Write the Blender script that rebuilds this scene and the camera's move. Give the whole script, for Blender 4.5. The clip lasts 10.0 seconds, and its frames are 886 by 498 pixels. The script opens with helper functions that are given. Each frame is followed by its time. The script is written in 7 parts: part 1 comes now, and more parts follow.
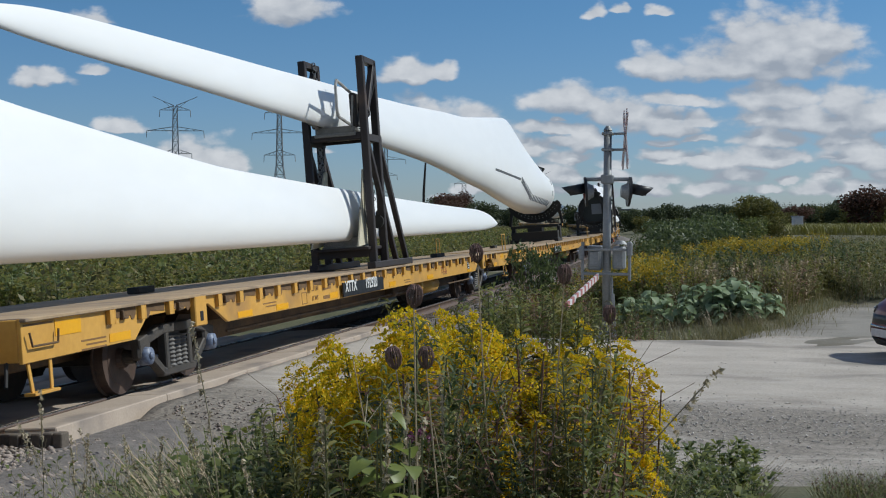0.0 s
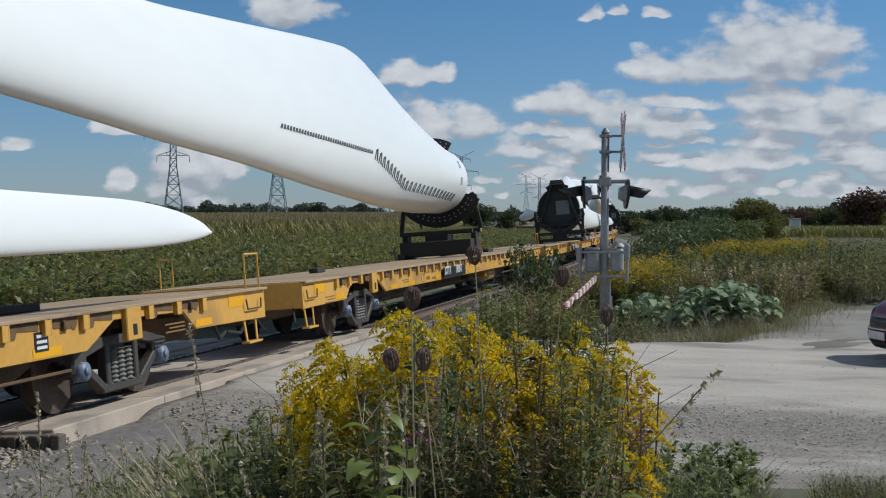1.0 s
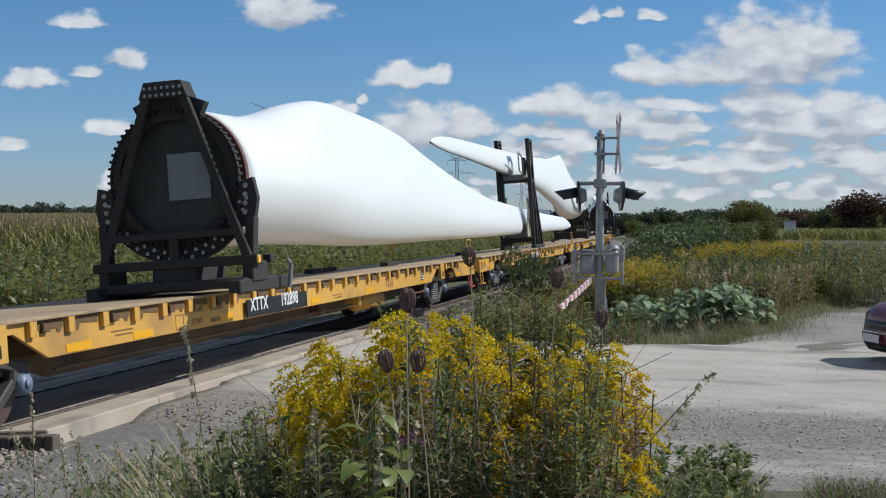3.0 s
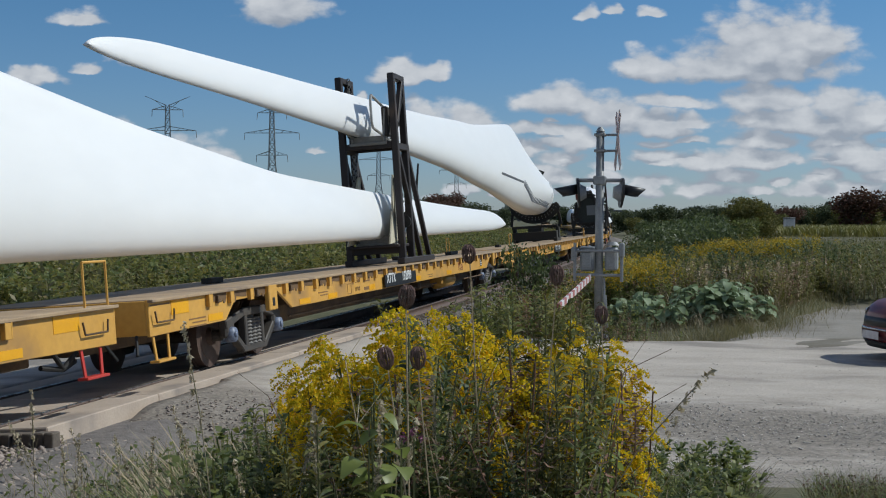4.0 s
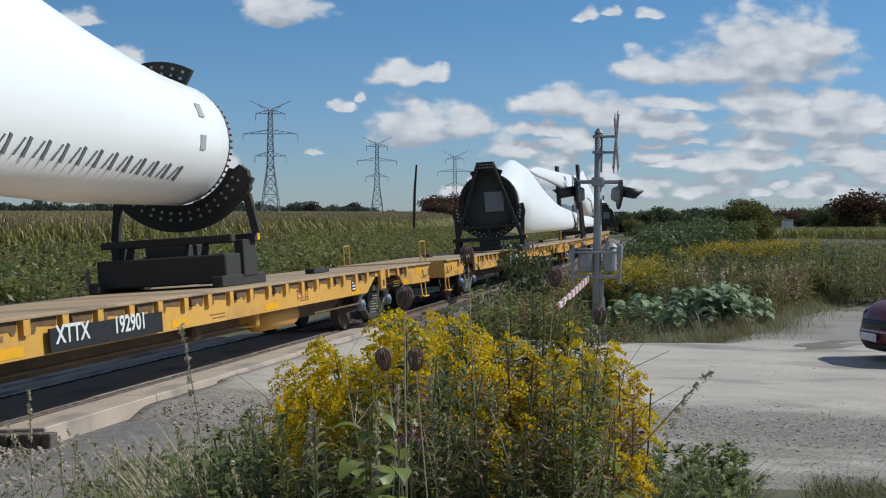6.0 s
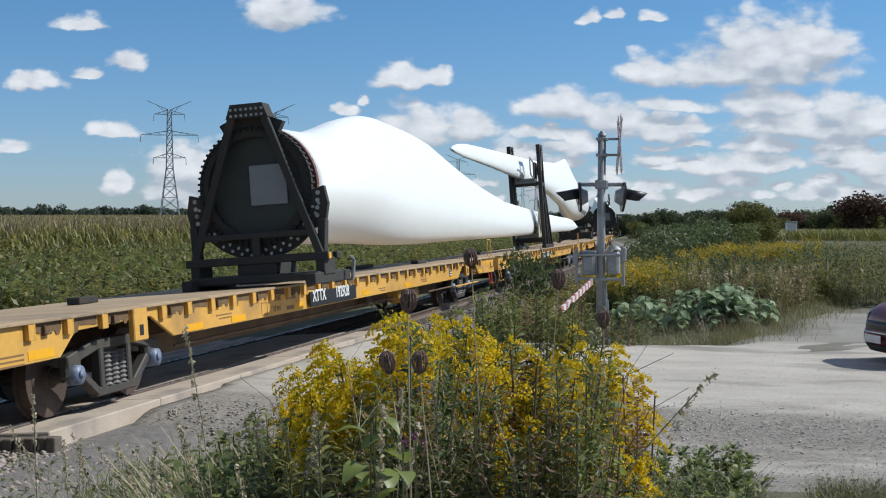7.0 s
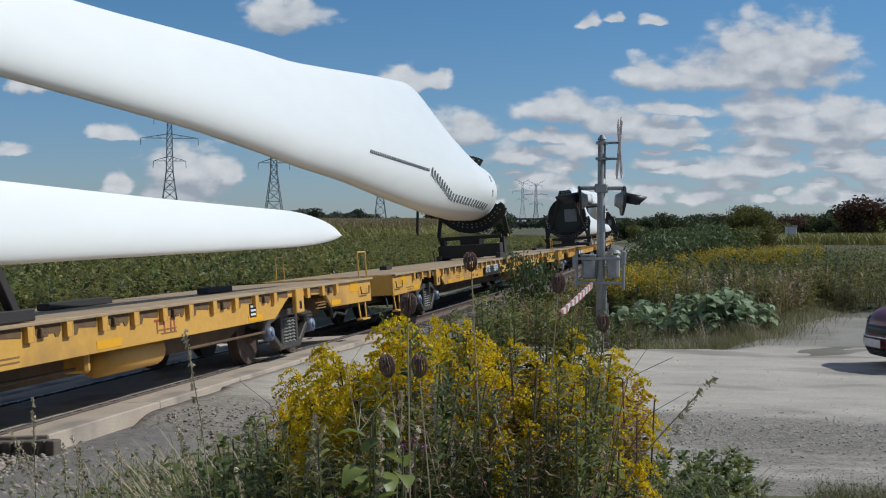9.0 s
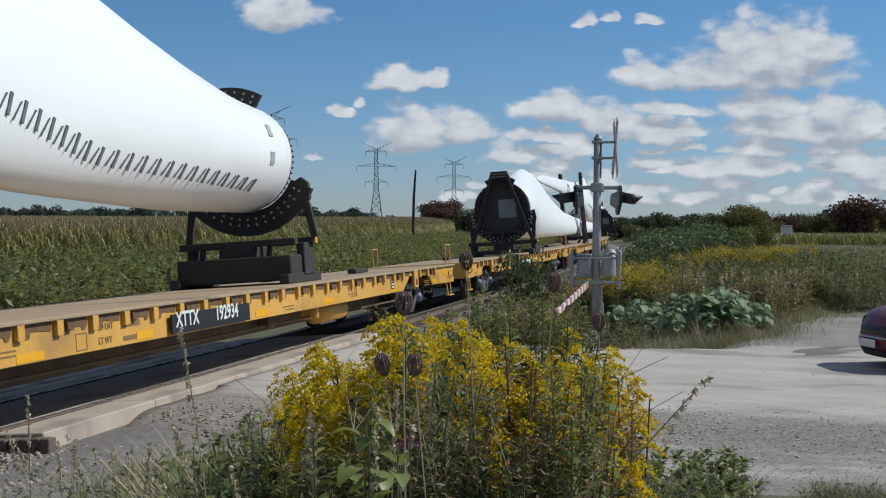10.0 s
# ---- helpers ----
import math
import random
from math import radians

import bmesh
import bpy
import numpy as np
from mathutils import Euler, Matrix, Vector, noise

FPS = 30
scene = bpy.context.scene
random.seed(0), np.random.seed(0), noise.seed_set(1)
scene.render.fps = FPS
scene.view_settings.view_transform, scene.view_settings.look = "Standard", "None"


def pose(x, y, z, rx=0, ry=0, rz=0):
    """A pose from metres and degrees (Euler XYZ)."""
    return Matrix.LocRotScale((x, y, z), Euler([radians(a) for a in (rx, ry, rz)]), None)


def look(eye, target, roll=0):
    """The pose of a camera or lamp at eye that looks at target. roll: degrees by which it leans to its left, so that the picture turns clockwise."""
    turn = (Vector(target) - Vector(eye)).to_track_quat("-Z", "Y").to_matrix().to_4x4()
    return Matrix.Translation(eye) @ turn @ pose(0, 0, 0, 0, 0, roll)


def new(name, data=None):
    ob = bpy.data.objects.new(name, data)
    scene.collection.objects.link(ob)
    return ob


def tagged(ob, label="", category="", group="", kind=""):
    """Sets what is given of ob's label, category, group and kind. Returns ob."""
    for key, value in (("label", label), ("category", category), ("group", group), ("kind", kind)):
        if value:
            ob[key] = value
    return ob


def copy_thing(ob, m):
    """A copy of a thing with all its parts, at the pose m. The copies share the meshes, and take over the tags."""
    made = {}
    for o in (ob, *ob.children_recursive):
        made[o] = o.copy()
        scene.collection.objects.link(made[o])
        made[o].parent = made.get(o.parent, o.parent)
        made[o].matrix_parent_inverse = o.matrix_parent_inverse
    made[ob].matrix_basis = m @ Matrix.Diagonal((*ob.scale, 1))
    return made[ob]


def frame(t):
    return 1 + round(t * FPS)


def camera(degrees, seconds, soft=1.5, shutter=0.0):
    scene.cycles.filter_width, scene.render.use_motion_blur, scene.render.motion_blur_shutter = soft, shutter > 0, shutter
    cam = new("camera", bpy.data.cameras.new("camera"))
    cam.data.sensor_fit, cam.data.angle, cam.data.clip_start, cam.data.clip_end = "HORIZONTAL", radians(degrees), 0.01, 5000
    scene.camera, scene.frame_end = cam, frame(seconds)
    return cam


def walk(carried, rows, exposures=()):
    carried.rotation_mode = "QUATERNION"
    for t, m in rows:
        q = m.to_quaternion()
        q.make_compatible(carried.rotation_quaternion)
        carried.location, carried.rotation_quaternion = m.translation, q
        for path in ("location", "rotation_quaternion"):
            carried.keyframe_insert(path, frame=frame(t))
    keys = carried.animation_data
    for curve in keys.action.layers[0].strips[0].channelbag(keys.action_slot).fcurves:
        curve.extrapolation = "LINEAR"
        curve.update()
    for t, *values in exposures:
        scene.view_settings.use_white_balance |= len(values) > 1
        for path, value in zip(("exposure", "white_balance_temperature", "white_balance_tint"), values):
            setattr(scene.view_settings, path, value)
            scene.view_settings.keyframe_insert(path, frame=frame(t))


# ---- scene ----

# ---------------------------------------------------------------- camera
EYE = (0.0, 0.0, 2.0)
cam = camera(38.42, 10.0, soft=1.1)
# seconds, yaw, pitch, lean to the right (degrees): a hand-held camera that stays on its spot
SWAY = [
    (0.0, 13.95, -1.314, 0.26), (0.5, 13.90, -1.240, 0.26), (1.0, 13.845, -1.222, 0.22), (1.5, 13.80, -1.197, 0.20),
    (2.0, 13.70, -1.205, 0.11), (2.5, 13.644, -1.090, 0.0), (3.2, 13.62, -1.20, 0.06), (4.0, 13.61, -1.289, 0.10),
    (4.5, 13.56, -1.238, 0.0), (5.0, 13.547, -1.238, -0.10), (5.5, 13.483, -1.299, -0.12), (6.2, 13.57, -1.20, 0.02),
    (7.0, 13.687, -1.096, 0.14), (7.5, 13.797, -0.912, 0.05), (8.0, 13.718, -0.841, 0.0), (8.5, 13.641, -0.889, -0.10),
    (9.0, 13.68, -0.938, 0.05), (9.5, 13.522, -0.996, 0.02), (10.0, 13.491, -0.988, -0.10)]
walk(cam, [(t, pose(*EYE, 90 + p, r, y)) for t, y, p, r in SWAY],
     exposures=[(0.0, -.20), (0.5, -.20), (1.0, -.20), (1.5, -.13), (2.0, 0.0), (2.5, .12), (3.2, -.05), (4.0, -.25), (4.5, -.20), (5.0, -.20), (5.5, -.13),
                (6.2, 0.0), (7.0, .18), (7.5, -.10), (8.0, -.25), (8.5, -.25), (9.0, -.20), (9.5, -.17), (10.0, -.08)])

# ---------------------------------------------------------------- sun, sky, exposure
SUN = Vector((0.80, 0.42, 0.84)).normalized()
sun = new("sun", bpy.data.lights.new("sun", "SUN"))
sun.data.energy, sun.data.angle, sun.data.color = 4.2, radians(0.55), (0.935, 0.96, 0.915)
sun.matrix_world = look((0, 0, 60), Vector((0, 0, 60)) - SUN)
scene.view_settings.exposure = 0.0

CLOUDS = [  # middle across, flat base, half width, height above the base, as slopes from the heading of the view
    (0.257, 0.129, 0.072, 0.048), (0.230, 0.115, 0.096, 0.024), (0.296, 0.137, 0.033, 0.024), (0.158, 0.117, 0.025, 0.022), (0.095, 0.089, 0.045, 0.020),
    (0.137, 0.080, 0.033, 0.025), (0.170, 0.071, 0.033, 0.021), (0.021, 0.074, 0.030, 0.020), (0.315, 0.076, 0.036, 0.041), (0.272, 0.074, 0.057, 0.024),
    (0.338, 0.076, 0.021, 0.027), (0.106, 0.059, 0.018, 0.020), (0.317, 0.047, 0.039, 0.020), (0.242, 0.046, 0.036, 0.015), (-0.124, 0.163, 0.042, 0.022),
    (-0.032, 0.112, 0.030, 0.017), (-0.005, 0.114, 0.016, 0.012), (-0.021, 0.069, 0.039, 0.032)]
SMALL_CLOUDS = [
    (0.115, 0.160, 0.011, 0.010), (0.134, 0.165, 0.008, 0.007), (0.164, 0.161, 0.013, 0.008), (0.064, 0.072, 0.007, 0.007), (0.086, 0.078, 0.010, 0.005),
    (-0.078, 0.088, 0.013, 0.007), (-0.062, 0.095, 0.007, 0.008), (-0.098, 0.056, 0.011, 0.004), (-0.008, 0.017, 0.012, 0.005), (-0.320, 0.111, 0.027, 0.014),
    (-0.282, 0.157, 0.025, 0.011), (-0.248, 0.126, 0.017, 0.014), (-0.277, 0.119, 0.018, 0.008), (-0.260, 0.073, 0.025, 0.010), (-0.202, 0.039, 0.043, 0.035),
    (-0.170, 0.040, 0.014, 0.021), (-0.257, 0.031, 0.014, 0.016), (-0.195, 0.013, 0.020, 0.016), (-0.211, 0.025, 0.030, 0.016), (-0.340, 0.059, 0.017, 0.010),
    (0.520, 0.075, 0.100, 0.080)]
sky_random = random.Random(5)
for base, x0 in ((0.086, 0.06), (0.070, 0.05), (0.055, 0.03), (0.041, 0.04), (0.028, 0.02), (0.017, 0.0)):   # ranks of cloud towards the horizon
    x = x0
    while x < 0.40:
        w = (0.014 + 0.026 * sky_random.random()) * (0.6 + 5 * base)
        CLOUDS.append((x + w, base + 0.006 * sky_random.random(), w * 1.1, w * (0.30 + 0.32 * sky_random.random())))
        x += w * (1.5 + 1.3 * sky_random.random())
YAW0 = 13.644


def cloud_group():
    g = bpy.data.node_groups.new("cumulus", "ShaderNodeTree")
    g.interface.new_socket("At", in_out="INPUT", socket_type="NodeSocketVector")
    g.interface.new_socket("Density", in_out="OUTPUT", socket_type="NodeSocketFloat")
    g.interface.new_socket("Body", in_out="OUTPUT", socket_type="NodeSocketFloat")
    g.interface.new_socket("Billow", in_out="OUTPUT", socket_type="NodeSocketFloat")
    gi, go = g.nodes.new("NodeGroupInput"), g.nodes.new("NodeGroupOutput")

    def vec(op, a, b=None, c=None):
        n = g.nodes.new("ShaderNodeVectorMath")
        n.operation = op
        for i, v in enumerate((a, b, c)):
            if isinstance(v, tuple):
                n.inputs[i].default_value = v
            elif v is not None:
                g.links.new(v, n.inputs[i])
        return n.outputs["Value"] if op == "LENGTH" else n.outputs[0]

    def num(op, a, b, c=None):
        n = g.nodes.new("ShaderNodeMath")
        n.operation = op
        for i, v in enumerate((a, b, c)):
            if isinstance(v, (int, float)):
                n.inputs[i].default_value = v
            elif v is not None:
                g.links.new(v, n.inputs[i])
        return n.outputs[0]

    def noise(at, scale, detail, rough):
        n = g.nodes.new("ShaderNodeTexNoise")
        n.inputs["Scale"].default_value, n.inputs["Detail"].default_value, n.inputs["Roughness"].default_value = scale, detail, rough
        g.links.new(at, n.inputs["Vector"])
        return n
    at = gi.outputs[0]
    # billows push the outline about
    wob = noise(vec("MULTIPLY", at, (1.0, 1.5, 1)), 45, 3, 0.5)
    bent = vec("MULTIPLY_ADD", vec("SUBTRACT", wob.outputs["Color"], (0.5, 0.5, 0.5)), (0.020, 0.014, 0), at)
    last = None
    for cx, cy, rx, ry in CLOUDS + SMALL_CLOUDS:
        a = vec("MULTIPLY_ADD", bent, (1 / rx, 1 / ry, 0), (-cx / rx, -cy / ry, 0))
        d = vec("LENGTH", vec("MAXIMUM", a, vec("MULTIPLY", a, (-1, -2.3, 0))))   # steep below the base
        last = d if last is None else num("SMOOTH_MIN", last, d, 0.2)
    body = num("MAXIMUM", num("SUBTRACT", 1.0, last), -0.35)
    puff = g.nodes.new("ShaderNodeTexVoronoi")
    puff.inputs["Scale"].default_value = 62
    g.links.new(vec("MULTIPLY", bent, (0.8, 1.35, 1)), puff.inputs["Vector"])
    fine = noise(vec("MULTIPLY", at, (0.8, 1.35, 1)), 60, 9, 0.54)
    rough = num("MULTIPLY_ADD", fine.outputs["Fac"], 0.85, num("MULTIPLY_ADD", puff.outputs["Distance"], -0.45, 0.02))
    g.links.new(num("ADD", body, rough), go.inputs[0])
    g.links.new(body, go.inputs[1])
    g.links.new(num("MULTIPLY_ADD", puff.outputs["Distance"], -0.75, num("MULTIPLY", fine.outputs["Fac"], 1.6)), go.inputs[2])
    return g


def build_world():
    w = bpy.data.worlds.new("sky")
    scene.world = w
    w.use_nodes = True
    nt = w.node_tree
    nt.nodes.clear()
    N, L = nt.nodes.new, nt.links.new

    def math_(op, a, b=None, c=None):
        n = N("ShaderNodeMath")
        n.operation = op
        for i, v in enumerate((a, b, c)):
            if v is None:
                continue
            if isinstance(v, (int, float)):
                n.inputs[i].default_value = v
            else:
                L(v, n.inputs[i])
        return n.outputs[0]

    sky = N("ShaderNodeTexSky")
    sky.sky_type, sky.sun_disc = "NISHITA", False
    sky.sun_elevation = math.asin(SUN.z)
    sky.sun_rotation = math.atan2(SUN.x, SUN.y)
    sky.altitude, sky.air_density, sky.dust_density, sky.ozone_density = 100, 1.0, 0.25, 1.6
    tc = N("ShaderNodeTexCoord")
    rot = N("ShaderNodeVectorRotate")
    rot.rotation_type = "Z_AXIS"
    rot.inputs["Angle"].default_value = -radians(YAW0)
    L(tc.outputs["Generated"], rot.inputs["Vector"])
    sep = N("ShaderNodeSeparateXYZ")
    L(rot.outputs[0], sep.inputs[0])
    fwd = math_("MAXIMUM", sep.outputs[1], 0.08)
    u, v = math_("DIVIDE", sep.outputs[0], fwd), math_("DIVIDE", sep.outputs[2], fwd)
    at = N("ShaderNodeCombineXYZ")
    L(u, at.inputs[0]), L(v, at.inputs[1])
    group = cloud_group()
    c1, c2 = N("ShaderNodeGroup"), N("ShaderNodeGroup")
    c1.node_tree = c2.node_tree = group
    up = N("ShaderNodeVectorMath")
    up.inputs[1].default_value = (0.003, 0.012, 0)
    L(at.outputs[0], up.inputs[0]), L(at.outputs[0], c1.inputs[0]), L(up.outputs[0], c2.inputs[0])
    cover = N("ShaderNodeMapRange")
    cover.interpolation_type = "SMOOTHSTEP"
    cover.inputs["From Min"].default_value, cover.inputs["From Max"].default_value = 0.17, 0.66
    L(c1.outputs[0], cover.inputs["Value"])
    slope = math_("MAXIMUM", math_("MINIMUM", math_("SUBTRACT", c1.outputs[1], c2.outputs[1]), 0.30), -0.40)
    shade = math_("MULTIPLY_ADD", slope, 0.95, math_("MULTIPLY_ADD", c1.outputs[2], 0.55, -0.24))
    lit = N("ShaderNodeMapRange")
    lit.inputs["From Min"].default_value, lit.inputs["From Max"].default_value = -0.62, 0.62
    L(shade, lit.inputs["Value"])
    ramp = N("ShaderNodeValToRGB")
    ramp.color_ramp.elements[0].color, ramp.color_ramp.elements[1].color = (4.3, 4.9, 5.8, 1), (8.4, 8.8, 9.3, 1)
    ramp.color_ramp.elements[0].position, ramp.color_ramp.elements[1].position = 0.25, 0.88
    L(lit.outputs[0], ramp.inputs[0])
    above = math_("GREATER_THAN", sep.outputs[2], 0.0)
    ahead = math_("GREATER_THAN", sep.outputs[1], 0.1)
    fac = math_("MULTIPLY", math_("MULTIPLY", cover.outputs[0], above), math_("MULTIPLY", ahead, 0.95))
    tint = N("ShaderNodeMix")
    tint.data_type, tint.blend_type = "RGBA", "MULTIPLY"
    tint.inputs["Factor"].default_value = 1.0
    L(sky.outputs[0], tint.inputs[6])
    haze = N("ShaderNodeMapRange")
    haze.inputs["From Max"].default_value = 0.16
    L(sep.outputs[2], haze.inputs["Value"])
    tone = N("ShaderNodeMix")
    tone.data_type = "RGBA"
    tone.inputs[6].default_value, tone.inputs[7].default_value = (0.60, 0.76, 1.13, 1), (0.47, 0.78, 1.07, 1)
    L(haze.outputs[0], tone.inputs["Factor"]), L(tone.outputs[2], tint.inputs[7])
    mix = N("ShaderNodeMix")
    mix.data_type = "RGBA"
    L(fac, mix.inputs["Factor"]), L(tint.outputs[2], mix.inputs[6]), L(ramp.outputs[0], mix.inputs[7])
    # the same fair-weather clouds over the rest of the sky
    flat = N("ShaderNodeVectorMath")
    flat.operation = "DIVIDE"
    low = N("ShaderNodeCombineXYZ")
    zz = math_("MAXIMUM", sep.outputs[2], 0.12)
    for k in range(3):
        L(zz, low.inputs[k])
    L(rot.outputs[0], flat.inputs[0]), L(low.outputs[0], flat.inputs[1])
    around = N("ShaderNodeTexNoise")
    around.inputs["Scale"].default_value, around.inputs["Detail"].default_value = 1.7, 7
    L(flat.outputs[0], around.inputs["Vector"])
    patch = N("ShaderNodeMapRange")
    patch.interpolation_type = "SMOOTHSTEP"
    patch.inputs["From Min"].default_value, patch.inputs["From Max"].default_value = 0.50, 0.60
    L(around.outputs["Fac"], patch.inputs["Value"])
    side = N("ShaderNodeMapRange")
    side.inputs["From Min"].default_value, side.inputs["From Max"].default_value = 0.62, 0.80
    L(math_("MAXIMUM", math_("ABSOLUTE", u), math_("MULTIPLY", v, 1.5)), side.inputs["Value"])
    rest = math_("MULTIPLY", math_("MAXIMUM", side.outputs[0], math_("LESS_THAN", sep.outputs[1], 0.1)), math_("MULTIPLY", patch.outputs[0], above))
    mix2 = N("ShaderNodeMix")
    mix2.data_type = "RGBA"
    mix2.inputs[7].default_value = (6.4, 6.6, 6.9, 1)
    L(rest, mix2.inputs["Factor"]), L(mix.outputs[2], mix2.inputs[6])
    bg, out = N("ShaderNodeBackground"), N("ShaderNodeOutputWorld")
    bg.inputs["Strength"].default_value = 0.085
    L(mix2.outputs[2], bg.inputs["Color"]), L(bg.outputs[0], out.inputs["Surface"])


build_world()


# ---------------------------------------------------------------- materials
def material(name, base, other=None, rough=0.7, scale=6.0, fine=60.0, metal=0.0, bump=0.0, spread=0.0, per="", dirt=None, dirt_at=0.62,
             clear=0.0, through_light=0.0, stretch=(1, 1, 1)):
    """Two scales of noise between two colours; dirt: a third colour in patches; per: 'object' or 'island' varies the brightness."""
    m = bpy.data.materials.new(name)
    m.use_nodes = True
    nt = m.node_tree
    N, L = nt.nodes.new, nt.links.new
    bsdf = nt.nodes["Principled BSDF"]
    other = other or tuple(c * 0.72 for c in base)
    tc = N("ShaderNodeTexCoord")
    mp = N("ShaderNodeMapping")
    mp.inputs["Scale"].default_value = stretch
    L(tc.outputs["Object"], mp.inputs[0])
    n1, n2 = N("ShaderNodeTexNoise"), N("ShaderNodeTexNoise")
    n1.inputs["Scale"].default_value, n1.inputs["Detail"].default_value = scale, 5
    n2.inputs["Scale"].default_value, n2.inputs["Detail"].default_value = fine, 3
    L(mp.outputs[0], n1.inputs["Vector"]), L(mp.outputs[0], n2.inputs["Vector"])
    s = N("ShaderNodeMath")
    s.operation = "MULTIPLY_ADD"
    s.inputs[1].default_value = 0.45
    L(n2.outputs["Fac"], s.inputs[0])
    h = N("ShaderNodeMath")
    h.operation = "MULTIPLY"
    h.inputs[1].default_value = 0.55
    L(n1.outputs["Fac"], h.inputs[0]), L(h.outputs[0], s.inputs[2])
    r = N("ShaderNodeMapRange")
    r.inputs["From Min"].default_value, r.inputs["From Max"].default_value = 0.34, 0.66
    L(s.outputs[0], r.inputs["Value"])
    mix = N("ShaderNodeMix")
    mix.data_type = "RGBA"
    mix.inputs[6].default_value, mix.inputs[7].default_value = (*base, 1), (*other, 1)
    L(r.outputs[0], mix.inputs["Factor"])
    col = mix.outputs[2]
    if dirt:
        n3 = N("ShaderNodeTexNoise")
        n3.inputs["Scale"].default_value, n3.inputs["Detail"].default_value = scale * 0.45, 8
        L(mp.outputs[0], n3.inputs["Vector"])
        dr = N("ShaderNodeMapRange")
        dr.inputs["From Min"].default_value, dr.inputs["From Max"].default_value = dirt_at - 0.06, dirt_at + 0.06
        L(n3.outputs["Fac"], dr.inputs["Value"])
        dm = N("ShaderNodeMix")
        dm.data_type = "RGBA"
        dm.inputs[7].default_value = (*dirt, 1)
        L(dr.outputs[0], dm.inputs["Factor"]), L(col, dm.inputs[6])
        col = dm.outputs[2]
    if per:
        src = N("ShaderNodeObjectInfo" if per == "object" else "ShaderNodeNewGeometry")
        pr = N("ShaderNodeMapRange")
        pr.inputs["To Min"].default_value, pr.inputs["To Max"].default_value = 1 - spread, 1 + spread
        L(src.outputs["Random" if per == "object" else "Random Per Island"], pr.inputs["Value"])
        hv = N("ShaderNodeHueSaturation")
        L(pr.outputs[0], hv.inputs["Value"]), L(col, hv.inputs["Color"])
        if per == "island":
            hr = N("ShaderNodeMapRange")
            hr.inputs["From Max"].default_value = 1.0
            hr.inputs["To Min"].default_value, hr.inputs["To Max"].default_value = 0.5 + 0.045 * spread, 0.5 - 0.06 * spread
            L(src.outputs["Random Per Island"], hr.inputs["Value"]), L(hr.outputs[0], hv.inputs["Hue"])
        col = hv.outputs[0]
    L(col, bsdf.inputs["Base Color"])
    rr = N("ShaderNodeMapRange")
    rr.inputs["To Min"].default_value, rr.inputs["To Max"].default_value = max(0.03, rough - 0.12), min(1, rough + 0.12)
    L(n1.outputs["Fac"], rr.inputs["Value"]), L(rr.outputs[0], bsdf.inputs["Roughness"])
    bsdf.inputs["Metallic"].default_value = metal
    bsdf.inputs["Coat Weight"].default_value = clear
    if bump:
        b = N("ShaderNodeBump")
        b.inputs["Distance"].default_value, b.inputs["Strength"].default_value = bump, 0.8
        L(s.outputs[0], b.inputs["Height"]), L(b.outputs[0], bsdf.inputs["Normal"])
    if through_light:
        tr, mx = N("ShaderNodeBsdfTranslucent"), N("ShaderNodeMixShader")
        mx.inputs[0].default_value = through_light
        L(col, tr.inputs["Color"]), L(bsdf.outputs[0], mx.inputs[1]), L(tr.outputs[0], mx.inputs[2])
        L(mx.outputs[0], nt.nodes["Material Output"].inputs["Surface"])
    return m


